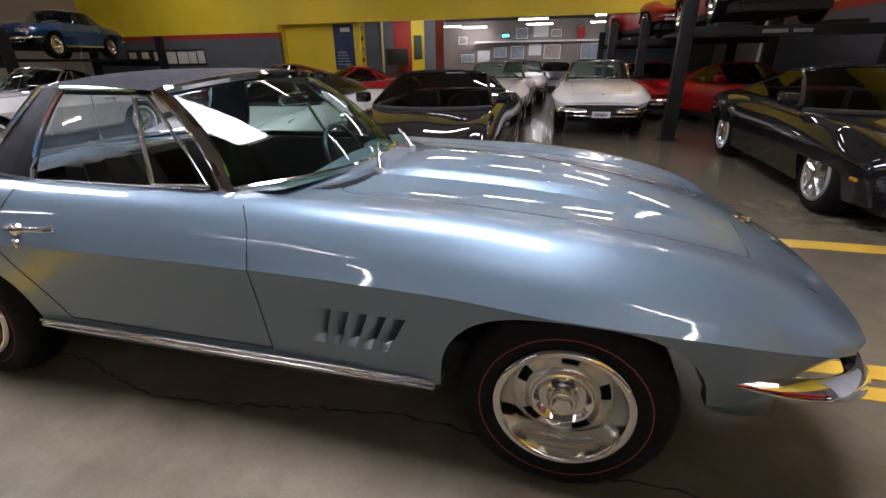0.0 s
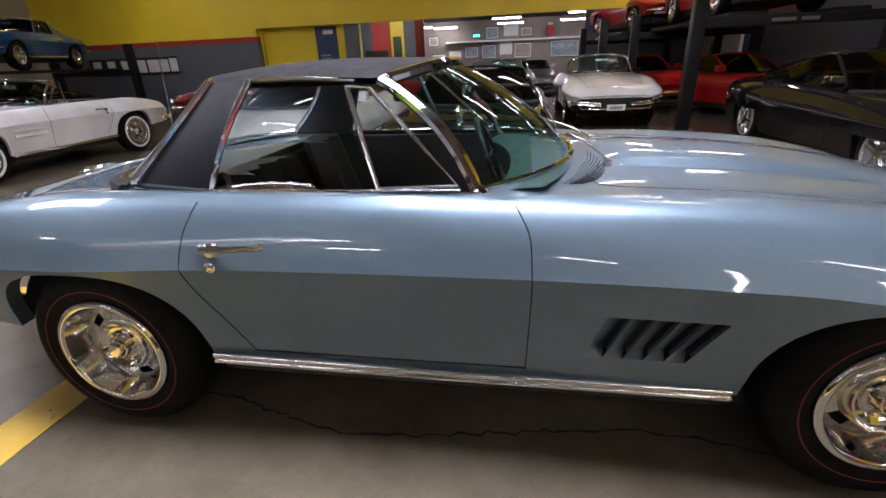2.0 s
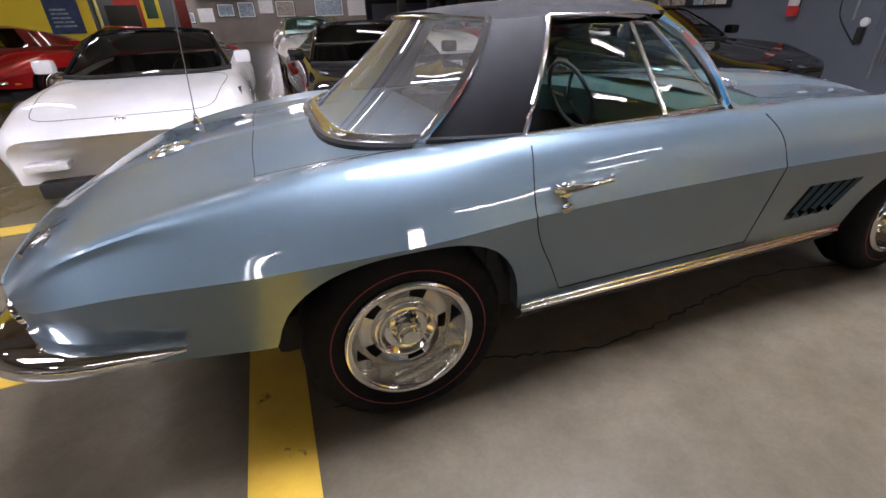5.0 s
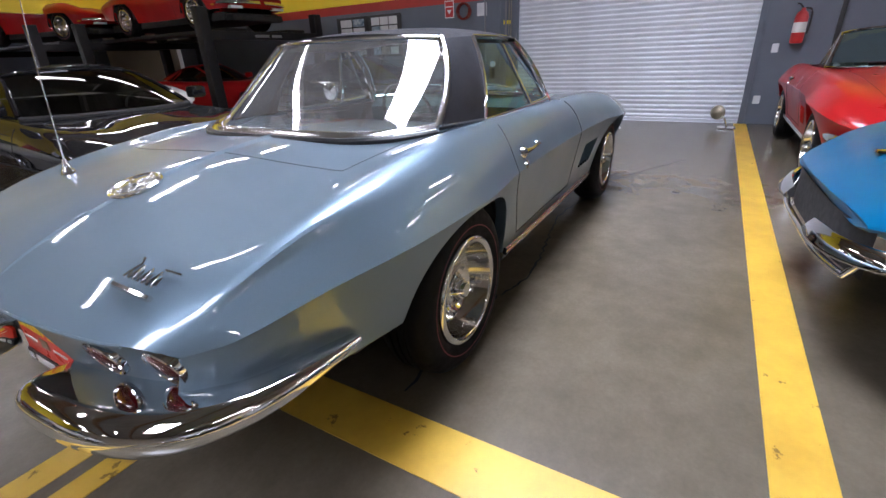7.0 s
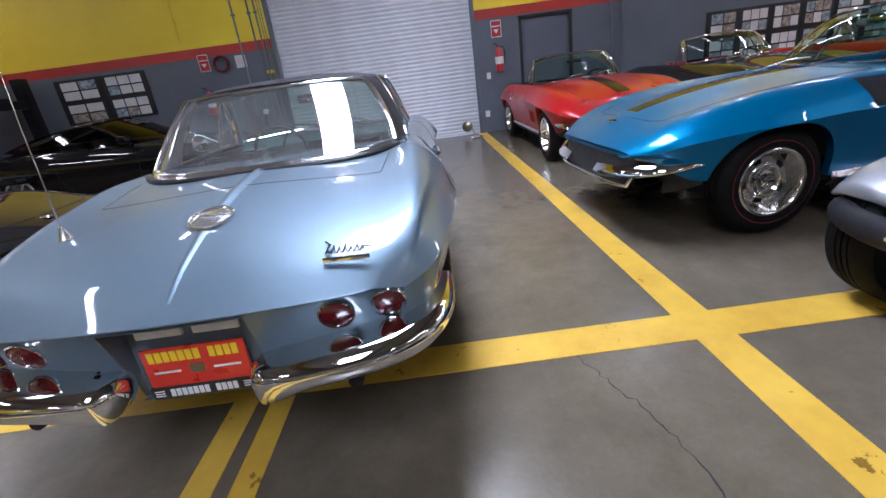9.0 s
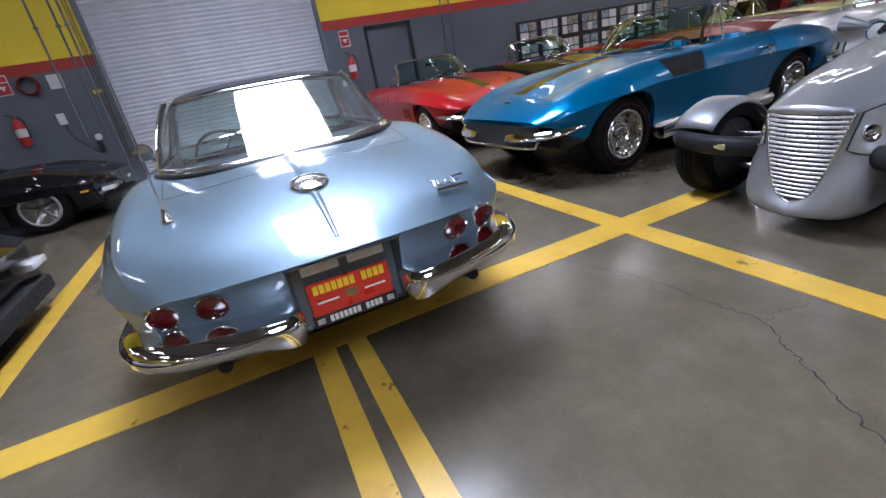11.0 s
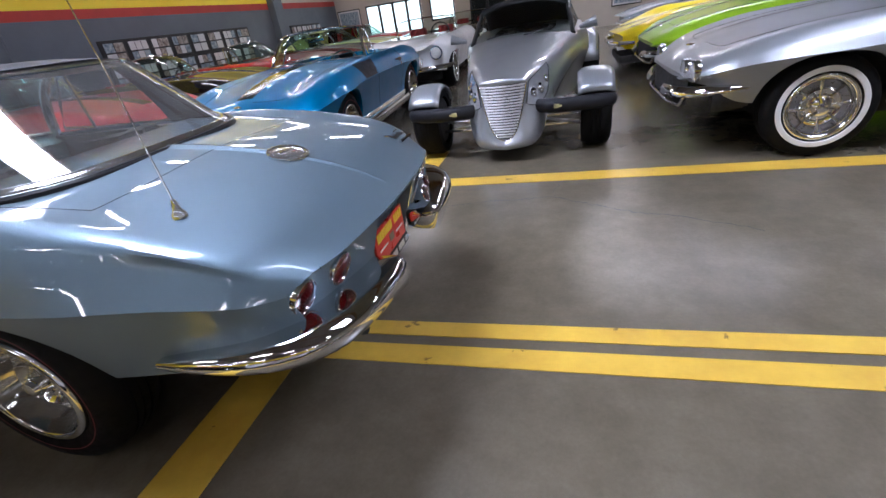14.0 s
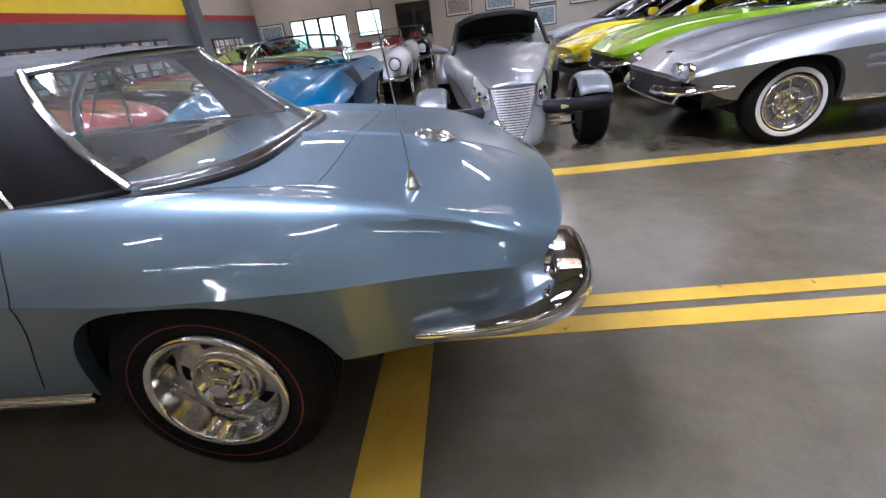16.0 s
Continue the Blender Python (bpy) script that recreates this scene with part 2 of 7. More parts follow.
FRAME_BLACK = surface("black frame", (0.012, 0.012, 0.012), None, (0.35, 0.5))
SIGN_RED = surface("red enamel", (0.50, 0.03, 0.03), None, (0.3, 0.45))
PLATE_RED = surface("red plate enamel", (0.62, 0.035, 0.02), None, (0.25, 0.35))
INK_YELLOW = surface("yellow ink", (0.80, 0.60, 0.02), None, (0.3, 0.4))
PRINT_NAVY = surface("navy print", (0.012, 0.025, 0.09), (0.03, 0.06, 0.16), (0.4, 0.5), 0.0, 5.0)
PRINT_GREEN = surface("dark green board", (0.03, 0.07, 0.04), None, (0.5, 0.6))
EXIT_TEAL = lamp_mat("lit exit sign", (0.02, 0.75, 0.65), 2.2)
INK_WHITE = surface("white ink", (0.80, 0.80, 0.78), None, (0.3, 0.4))
INK_BLACK = surface("black ink", (0.015, 0.015, 0.015), None, (0.4, 0.5))
BRASS = surface("dull steel", (0.30, 0.27, 0.20), None, (0.3, 0.4), 1.0)
GRILLE_SILVER = surface("silver grille bars", (0.66, 0.66, 0.68), None, (0.25, 0.35), 0.5, 20.0)
TUBE = lamp_mat("lit tube", (1.0, 0.955, 0.95), 34.0)
TUBE_NEAR = lamp_mat("lit tube of the next room", (0.98, 0.95, 1.03), 70.0)
DAYLIGHT = lamp_mat("daylight panel", (0.90, 0.95, 1.10), 34.0)
DULL_DAYLIGHT = lamp_mat("shaded daylight panel", (0.90, 0.95, 1.10), 18.0)
SATIN_LIP = surface("satin rim lip", (0.40, 0.39, 0.36), (0.33, 0.32, 0.30), (0.3, 0.4), 0.6, 20.0)
SATIN_CHROME = surface("satin chrome", (0.34, 0.34, 0.36), (0.28, 0.28, 0.30), (0.25, 0.35), 0.6, 20.0)
SKY_CARD = lamp_mat("bright outdoors", (0.9, 0.96, 1.0), 3.0)


# ---------------------------------------------------------------- mesh helpers
def mesh(name, verts, faces, mats, sharp=30.0, index=None):
    me = bpy.data.meshes.new(name)
    me.from_pydata([tuple(map(float, v)) for v in verts], [], faces)
    for m in mats if isinstance(mats, (list, tuple)) else [mats]:
        me.materials.append(m)
    if index:
        for p, i in zip(me.polygons, index):
            p.material_index = i
    if sharp:
        me.shade_smooth()
        me.set_sharp_from_angle(angle=radians(sharp))
    me.update()
    return me


def part(name, me, parent=None, label="", at=None):
    ob = new(name, me)
    if parent is not None:
        ob.parent = parent
    if at is not None:
        ob.matrix_local = at
    return tagged(ob, label)


class Geo:
    """Gathers vertices and faces of one mesh."""

    def __init__(self):
        self.v, self.f = [], []

    def add(self, verts, faces):
        n = len(self.v)
        self.v += [tuple(v) for v in verts]
        self.f += [tuple(i + n for i in f) for f in faces]
        return self

    def box(self, a, b, c=0.0):
        """A box between two corners, its edges cut off by c."""
        bm = bmesh.new()
        a, b = Vector(a), Vector(b)
        bmesh.ops.create_cube(bm, size=1.0, matrix=Matrix.Translation((a + b) / 2) @ Matrix.Diagonal((*(b - a), 1)))
        if c:
            bmesh.ops.bevel(bm, geom=bm.edges[:], offset=c, segments=2, affect="EDGES", profile=0.6)
        return self.take(bm)

    def take(self, bm, m=None):
        if m is not None:
            bm.transform(m)
        bm.verts.index_update()
        self.add([v.co[:] for v in bm.verts], [[v.index for v in f.verts] for f in bm.faces])
        bm.free()
        return self

    def tube(self, pts, r, n=8, closed=False, flat=1.0):
        """A round or flattened rod along points; r may be one radius or one for each point."""
        pts = [Vector(p) for p in pts]
        rs = r if isinstance(r, (list, tuple)) else [r] * len(pts)
        k = len(pts)
        verts, faces = [], []
        for i, p in enumerate(pts):
            d = (pts[(i + 1) % k] - pts[i - 1]) if closed else (pts[min(i + 1, k - 1)] - pts[max(i - 1, 0)])
            d.normalize()
            up = Vector((0, 0, 1)) if abs(d.z) < 0.92 else Vector((0, 1, 0))
            a = d.cross(up).normalized()
            b = a.cross(d)
            for q in range(n):
                w = 2 * math.pi * (q + 0.5) / n
                verts.append(p + a * (rs[i] * flat * math.cos(w)) + b * (rs[i] * math.sin(w)))
        for i in range(k if closed else k - 1):
            for q in range(n):
                j = (i + 1) % k
                faces.append((i * n + q, i * n + (q + 1) % n, j * n + (q + 1) % n, j * n + q))
        if not closed:
            faces += [tuple(range(n))[::-1], tuple(range((k - 1) * n, k * n))]
        return self.add(verts, faces)

    def lathe(self, prof, n=32, m=None, start=0.0, turn=2 * math.pi):
        """Turns (radius, height) points round the y axis."""
        full = abs(turn - 2 * math.pi) < 1e-6
        verts, faces, k = [], [], len(prof)
        cols = n if full else n + 1
        for i in range(cols):
            w = start + turn * i / n
            for r, h in prof:
                verts.append((r * math.cos(w), h, r * math.sin(w)))
        for i in range(n):
            j = (i + 1) % cols
            for q in range(k - 1):
                faces.append((i * k + q, i * k + q + 1, j * k + q + 1, j * k + q))
        if m is not None:
            verts = [tuple(m @ Vector(v)) for v in verts]
        return self.add(verts, faces)

    def grid(self, rows, thick=0.0):
        """A sheet through rows of points; thick gives it a back."""
        h, w = len(rows), len(rows[0])
        vs = [tuple(p) for r in rows for p in r]
        fs = [(i * w + j, i * w + j + 1, (i + 1) * w + j + 1, (i + 1) * w + j) for i in range(h - 1) for j in range(w - 1)]
        return self.add(vs, fs)

    def mesh(self, name, mats, sharp=30.0):
        return mesh(name, self.v, self.f, mats, sharp)


def knots(*xv):
    """A smooth monotone curve through x, value pairs."""
    xs, vs = np.array(xv[0::2], float), np.array(xv[1::2], float)
    o = np.argsort(xs)
    xs, vs = xs[o], vs[o]
    h, d = np.diff(xs), np.diff(vs) / np.diff(xs)
    m = np.zeros(len(xs))
    m[0], m[-1] = d[0], d[-1]
    for i in range(1, len(xs) - 1):
        if d[i - 1] * d[i] > 0:
            w1, w2 = 2 * h[i] + h[i - 1], h[i] + 2 * h[i - 1]
            m[i] = (w1 + w2) / (w1 / d[i - 1] + w2 / d[i])

    def at(x):
        x = min(max(x, xs[0]), xs[-1])
        i = min(max(int(np.searchsorted(xs, x)) - 1, 0), len(xs) - 2)
        t = (x - xs[i]) / h[i]
        return float((1 + 2 * t) * (1 - t) ** 2 * vs[i] + t * (1 - t) ** 2 * h[i] * m[i] + t * t * (3 - 2 * t) * vs[i + 1] + t * t * (t - 1) * h[i] * m[i + 1])

    return at


def lerp(a, b, t):
    return tuple(p + (q - p) * t for p, q in zip(a, b))


def spline(pts, per=4):
    """Points along a smooth curve through pts."""
    p = [Vector(q) for q in pts]
    p = [2 * p[0] - p[1]] + p + [2 * p[-1] - p[-2]]
    out = []
    for i in range(1, len(p) - 2):
        a, b, c, d = p[i - 1 : i + 3]
        for k in range(per):
            t = k / per
            out.append(0.5 * (2 * b + (c - a) * t + (2 * a - 5 * b + 4 * c - d) * t * t + (3 * b - a - 3 * c + d) * t ** 3))
    out.append(p[-2])
    return out


# ---------------------------------------------------------------- car bodies
def weld(vs, faces, idx):
    """Joins vertices that lie on one spot and leaves out faces that shrink away."""
    seen, to, out = {}, [], []
    for v in vs:
        key = tuple(round(c * 5000) for c in v)
        if key not in seen:
            seen[key] = len(out)
            out.append(v)
        to.append(seen[key])
    keep = [(tuple(dict.fromkeys(to[i] for i in f)), k) for f, k in zip(faces, idx)]
    keep = [(f, k) for f, k in keep if len(f) > 2]
    return out, [f for f, _ in keep], [k for _, k in keep]


class Shell:
    """A car's skin: curves along its length for bottom, crease, shoulder, fender top, valley and middle; nose at +x."""

    def __init__(self, front, back, axles, wheel_r, arch=(0.385, 0.372, 0.30)):
        self.front, self.back, self.axles, self.r, self.arch = front, back, axles, wheel_r, arch
        self.c, self.bow_f, self.bow_r, self.recess, self.slot, self.corner, self.undercut = {}, 0.0, 0.0, 0.0, 0.0, 0.0, 0.0

    def key(self, what, *xv):
        self.c[what] = knots(*xv)
        return self

    def bow(self, s, y):
        w = (y / 0.72) ** 2
        f = max(0.0, (s - (self.front - 0.45)) / 0.45) ** 2
        r = max(0.0, ((self.back + 0.45) - s) / 0.45) ** 2
        c = self.corner * max(0.0, ((self.back + 0.30) - s) / 0.30) ** 2 * max(0.0, (abs(y) - 0.46) / 0.22) ** 2
        return -self.bow_f * f * w + self.bow_r * r * w + c

    def tail_x(self, y, z):
        """How far the tail panel lies ahead of the rearmost point, at a width and a height."""
        return self.bow(self.back, y) + self.recess * (1 - 0.75 * (y / 0.72) ** 2) + self.undercut * max(0.0, 0.655 - z) * (1 - min(1.0, abs(y) / 0.71) ** 8)

    def low(self, s):
        z = self.c["zb"](s)
        for a in self.axles:
            u = abs(s - a) / self.arch[0]
            if u < 1:
                z = max(z, self.arch[2] + self.arch[1] * (1 - u ** 2.5) ** (1 / 2.5))
        return z

    def profile(self, s):
        c = {k: f(s) for k, f in self.c.items()}
        z0 = self.low(s)
        t0 = min(max((z0 - c["zb"]) / max(c["zc"] - c["zb"], 1e-4), 0.0), 0.985)
        side = [(c["yb"] + (c["yc"] - c["yb"]) * (t ** 1.05), c["zb"] + (c["zc"] - c["zb"]) * t) for t in (t0 + (1 - t0) * k / 6 for k in range(7))]
        top = spline([(c["yc"], c["zc"], 0), (c["yu"], c["zu"], 0), (c["yp"], c["zp"], 0), (c["yv"], c["zv"], 0), (0, c["zm"], 0), (-c["yv"], c["zv"], 0)], 5)[:21]
        lip = [(side[0][0] - 0.05, side[0][1] + 0.004)]
        return lip + side[:-1] + [(p[0], p[1]) for p in top]

    def stations(self, step=0.05):
        xs = set(np.round(np.linspace(self.back, self.front, int((self.front - self.back) / step) + 1), 4))
        for a in self.axles:
            xs |= {round(a + self.arch[0] * math.cos(math.pi * k / 26), 4) for k in range(27)}
        xs = sorted(xs)
        return [x for i, x in enumerate(xs) if i == 0 or i == len(xs) - 1 or x - xs[i - 1] > 0.004]

    def point(self, s, y, z, side=1):
        return (s + self.bow(s, y), side * y, z)

    def side_y(self, x, z):
        """The half width of the skin at a length and a height, below the fender top."""
        pr = self.profile(x)[1:17]
        return float(np.interp(z, [q[1] for q in pr], [q[0] for q in pr]))

    def top_z(self, x, y):
        pr = self.profile(x)[12:][::-1]
        return float(np.interp(abs(y), [q[0] for q in pr], [q[1] for q in pr]))

    def skin(self, name, mat, parent, hole=None, step=0.05, label="", mat_of=None, mats=None):
        """The body as one mesh. hole(s, j, pts) leaves faces out."""
        st = self.stations(step)
        rows = []
        for s in st:
            pr = self.profile(s)
            rows.append([self.point(s, y, z) for y, z in pr] + [self.point(s, y, z, -1) for y, z in pr[-2::-1]])
        w, k = len(rows[0]), len(self.profile(st[0]))
        faces, idx = [], []
        for i in range(len(st) - 1):
            mid = (st[i] + st[i + 1]) / 2
            for j in range(w - 1):
                jj = j if j < k - 1 else w - 2 - j
                if hole and hole(mid, jj):
                    continue
                faces.append((i * w + j, (i + 1) * w + j, (i + 1) * w + j + 1, i * w + j + 1))
                idx.append(mat_of(mid, jj) if mat_of else 0)
        vs = [p for r in rows for p in r]
        for i, flip in ((0, False), (len(st) - 1, True)):
            ring = list(range(i * w, i * w + w))
            if i == 0 and self.recess:
                n0 = len(vs)
                for x, y, z in rows[0]:
                    zz = z - 0.010 if z > 0.60 else z + 0.004
                    vs.append((self.back + self.tail_x(y, zz), y * 0.982, zz))
                for j in range(w - 1):
                    faces.append((ring[j], ring[j + 1], n0 + j + 1, n0 + j))
                    idx.append(0)
                ring = list(range(n0, n0 + w))
            for j in range(k - 1):
                q = (ring[j], ring[j + 1], ring[w - 2 - j], ring[w - 1 - j])
                if i == 0 and self.recess:
                    # the tail panel follows the bow across the car, open in the middle where a plate is set in
                    gap = self.slot if j < 17 else 0.0
                    for sd in ((1, -1) if gap else (0,)):
                        n0, lines = len(vs), []
                        for e in (j, j + 1):
                            ye, ze = abs(vs[ring[e]][1]), vs[ring[e]][2]
                            us = np.linspace(gap, ye, 15) * sd if gap else np.linspace(-ye, ye, 29)
                            lines.append([(self.back + self.tail_x(y / 0.982, ze), y, ze) for y in us])
                        m = len(lines[0])
                        vs += lines[0] + lines[1]
                        for p in range(m - 1):
                            f = (n0 + p, n0 + p + 1, n0 + m + p + 1, n0 + m + p)
                            faces.append(f if sd < 0 else f[::-1])
                            idx.append(0)
                    continue
                if len(set(q)) < 4:
                    q = tuple(dict.fromkeys(q))
                faces.append(q[::-1] if flip else q)
                idx.append(0)
        vs, faces, idx = weld(vs, faces, idx)
        return part(name, mesh(name, vs, faces, mats or mat, 22.0, idx if mat_of else None), parent, label)


def c2_shell(step=0.05):
    s = Shell(2.09, -2.33, (1.2445, -1.24), 0.335, (0.392, 0.383, 0.30))
    s.bow_f, s.bow_r, s.recess, s.corner, s.undercut = 0.07, 0.10, 0.014, 0.055, 0.34
    s.key("zb", 2.09, 0.555, 2.0, 0.54, 1.9, 0.51, 1.8, 0.44, 1.7, 0.40, 1.6, 0.39, 1.0, 0.34, 0.85, 0.315, -0.8, 0.325, -1.3, 0.38, -1.6, 0.405, -1.9, 0.42, -2.33, 0.455)
    s.key("yb", 2.09, 0.52, 2.0, 0.63, 1.85, 0.70, 1.6, 0.755, 1.24, 0.785, 0.85, 0.745, 0.2, 0.742, -0.8, 0.755, -1.24, 0.785, -1.6, 0.765, -1.9, 0.725, -2.2, 0.672, -2.33, 0.60)
    s.key("yc", 2.09, 0.60, 2.0, 0.70, 1.85, 0.79, 1.6, 0.85, 1.24, 0.872, 0.85, 0.838, 0.2, 0.814, -0.3, 0.811, -0.8, 0.825, -1.24, 0.866, -1.6, 0.85, -1.9, 0.80, -2.16, 0.742, -2.26, 0.708, -2.33, 0.645)
    s.key("zc", 2.09, 0.575, 2.0, 0.59, 1.85, 0.628, 1.6, 0.665, 1.24, 0.688, 0.85, 0.702, 0.2, 0.705, -0.3, 0.702, -0.8, 0.70, -1.24, 0.697, -1.6, 0.690, -1.9, 0.68, -2.16, 0.652, -2.33, 0.625)
    s.key("yu", 2.09, 0.58, 2.0, 0.68, 1.85, 0.745, 1.6, 0.780, 1.24, 0.800, 0.85, 0.776, 0.2, 0.767, -0.3, 0.764, -0.8, 0.770, -1.24, 0.806, -1.6, 0.792, -1.9, 0.734, -2.16, 0.692, -2.26, 0.664, -2.33, 0.615)
    s.key("zu", 2.09, 0.585, 2.0, 0.618, 1.85, 0.680, 1.6, 0.742, 1.24, 0.787, 0.85, 0.808, 0.2, 0.814, -0.3, 0.814, -0.8, 0.816, -1.24, 0.815, -1.6, 0.792, -1.9, 0.766, -2.16, 0.704, -2.33, 0.636)
    s.key("yp", 2.09, 0.50, 2.0, 0.58, 1.85, 0.63, 1.6, 0.66, 1.24, 0.675, 0.85, 0.675, 0.2, 0.69, -0.3, 0.70, -0.8, 0.695, -1.24, 0.70, -1.6, 0.708, -1.9, 0.700, -2.16, 0.660, -2.33, 0.575)
    s.key("zp", 2.09, 0.598, 2.0, 0.645, 1.85, 0.722, 1.6, 0.80, 1.24, 0.86, 0.85, 0.884, 0.2, 0.893, -0.3, 0.89, -0.8, 0.896, -1.24, 0.904, -1.6, 0.866, -1.9, 0.810, -2.16, 0.730, -2.33, 0.650)
    s.key("yv", 2.09, 0.30, 1.85, 0.38, 1.24, 0.42, 0.6, 0.44, 0.3, 0.54, -0.3, 0.60, -0.8, 0.60, -1.24, 0.53, -1.6, 0.53, -1.9, 0.53, -2.33, 0.50)
    s.key("zv", 2.09, 0.606, 2.0, 0.65, 1.85, 0.715, 1.6, 0.778, 1.24, 0.835, 0.85, 0.872, 0.4, 0.893, -0.3, 0.905, -0.8, 0.905, -1.24, 0.889, -1.6, 0.857, -1.9, 0.808, -2.16, 0.742, -2.33, 0.656)
    s.key("zm", 2.09, 0.61, 2.0, 0.66, 1.85, 0.735, 1.6, 0.81, 1.24, 0.875, 0.85, 0.912, 0.4, 0.925, -0.3, 0.91, -1.24, 0.903, -1.6, 0.877, -1.9, 0.826, -2.16, 0.750, -2.33, 0.664)
    return s


C2 = c2_shell()


def ring_tube(geo, r, h, tr, n=40, m=None):
    pts = [(r * math.cos(2 * math.pi * i / n), h, r * math.sin(2 * math.pi * i / n)) for i in range(n)]
    if m is not None:
        pts = [m @ Vector(p) for p in pts]
    return geo.tube(pts, tr, 8, True)


def make_wheel(style, r=0.335, width=0.2, rim=0.205):
    """A wheel with its axle along y and its face at -y; parts of the tyre, stripe, rim and hub."""
    root = new("wheel")
    h = width / 2
    tyre = [(rim, -h + 0.025), (rim + 0.012, -h + 0.006), (rim + 0.05, -h - 0.006), (r - 0.045, -h - 0.004), (r - 0.02, -h + 0.012), (r - 0.006, -h + 0.032), (r, -h + 0.06)]
    for q in (-0.03, 0.0, 0.03):
        tyre += [(r, q - 0.006), (r - 0.007, q - 0.004), (r - 0.007, q + 0.004), (r, q + 0.006)]
    tyre += [(r, h - 0.05), (r - 0.03, h), (rim, h)]
    part("tyre", Geo().lathe(tyre, 56).mesh("tyre", RUBBER, 40), root)
    if style in ("rally", "plain"):
        part("red_stripe", Geo().lathe([(rim + 0.046, -h - 0.0085), (rim + 0.0505, -h - 0.0085)], 56).mesh("red_stripe", REDLINE, 40), root, "thin red line on the tyre wall")
    if style == "whitewall":
        part("white_band", Geo().lathe([(rim + 0.020, -h - 0.004), (rim + 0.024, -h - 0.009), (rim + 0.052, -h - 0.009), (rim + 0.056, -h - 0.005)], 56).mesh("white_band", WHITEWALL, 40), root, "white band of the tyre wall")
    deep = style in ("rally", "plain")
    lip = [(rim + 0.008, -h + 0.03), (rim + 0.010, -h + 0.002), (rim + 0.004, -h - 0.008), (rim - 0.004, -h - 0.010), (rim - 0.013, -h - 0.009), (rim - 0.018, -h - 0.002)]
    part("rim_lip", Geo().lathe(lip, 56).mesh("rim_lip", WHEEL_BRIGHT if deep or style == "whitewall" else SATIN_LIP, 60), root, "rim lip")
    part("trim_ring", Geo().lathe([(rim - 0.018, -h - 0.002), (rim - 0.022, -h + 0.014), (rim - 0.029, -h + 0.038), (rim - 0.039, -h + 0.064), (rim - 0.052, -h + 0.088)], 56).mesh("trim_ring", WHEEL_BRIGHT if deep else STEEL_TRIM, 60), root, "polished trim ring")
    if deep:
        d = -h + 0.076
        g = Geo()
        prof = [(0.158, d + 0.014), (0.146, d + 0.001), (0.116, d - 0.005), (0.110, d - 0.016), (0.099, d - 0.022), (0.090, d - 0.022)]
        # the face of the wheel, open at five slots
        n, k = 60, len(prof)
        verts, faces = [], []
        for i in range(n):
            w = 2 * math.pi * i / n
            verts += [(q * math.cos(w), hh, q * math.sin(w)) for q, hh in prof]
        for i in range(n):
            for q in range(k - 1):
                if q == 1 and (i % 12) in (0, 1, 2, 3):
                    continue
                j = (i + 1) % n
                faces.append((i * k + q, i * k + q + 1, j * k + q + 1, j * k + q))
        g.add(verts, faces)
        part("rim", g.mesh("rim", RALLY, 35), root, "silver painted slotted rim")
        part("brake_drum", Geo().lathe([(0.185, d + 0.045), (0.02, d + 0.045)], 24).mesh("brake_drum", DARK), root)
        cap = [(0.093, d - 0.016), (0.098, d - 0.026), (0.094, d - 0.033), (0.087, d - 0.034), (0.080, d - 0.028), (0.072, d - 0.020), (0.060, d - 0.017), (0.050, d - 0.020), (0.044, d - 0.030), (0.041, d - 0.046), (0.037, d - 0.052), (0.032, d - 0.053), (0.029, d - 0.062), (0.026, d - 0.067), (0.012, d - 0.069), (0.0, d - 0.069)]
        part("hub_cap", Geo().lathe(cap, 40).mesh("hub_cap", WHEEL_BRIGHT, 24), root, "chrome hub cap")
    elif style == "whitewall":
        d = -h + 0.03
        cap = [(rim - 0.012, d + 0.01), (rim - 0.018, d - 0.008), (rim - 0.03, d - 0.010), (rim - 0.036, d + 0.012), (0.128, d + 0.014), (0.122, d - 0.004), (0.112, d - 0.008), (0.088, d + 0.002), (0.06, d - 0.006), (0.054, d - 0.028), (0.03, d - 0.04), (0.0, d - 0.042)]
        part("wheel_cover", Geo().lathe(cap, 48).mesh("wheel_cover", WHEEL_BRIGHT, 40), root, "chrome wheel cover")
        part("cover_groove", Geo().lathe([(rim - 0.037, d + 0.008), (0.129, d + 0.008)], 48).mesh("cover_groove", SATIN_CHROME, 40), root, "satin groove of the cover")
        g = Geo().lathe([(0.035, d - 0.036), (0.03, d - 0.046), (0.0, d - 0.05)], 16)
        for i in range(3):
            w = 2 * math.pi * i / 3 + 0.5
            g.tube([(0.03 * math.cos(w), d - 0.04, 0.03 * math.sin(w)), (0.085 * math.cos(w), d - 0.03, 0.085 * math.sin(w))], [0.012, 0.005], 6)
        part("spinner", g.mesh("spinner", WHEEL_BRIGHT), root, "three bladed chrome spinner")
        for i in range(8):
            w = 2 * math.pi * i / 8
            g = Geo().tube([(q * math.cos(w), d - 0.004, q * math.sin(w)) for q in (0.07, 0.12, rim - 0.032)], [0.006, 0.010, 0.013], 6, False, 0.7)
            part("cover_rib", g.mesh("cover_rib", WHEEL_BRIGHT, 50), root)
    else:
        d = -h + 0.02
        g = Geo()
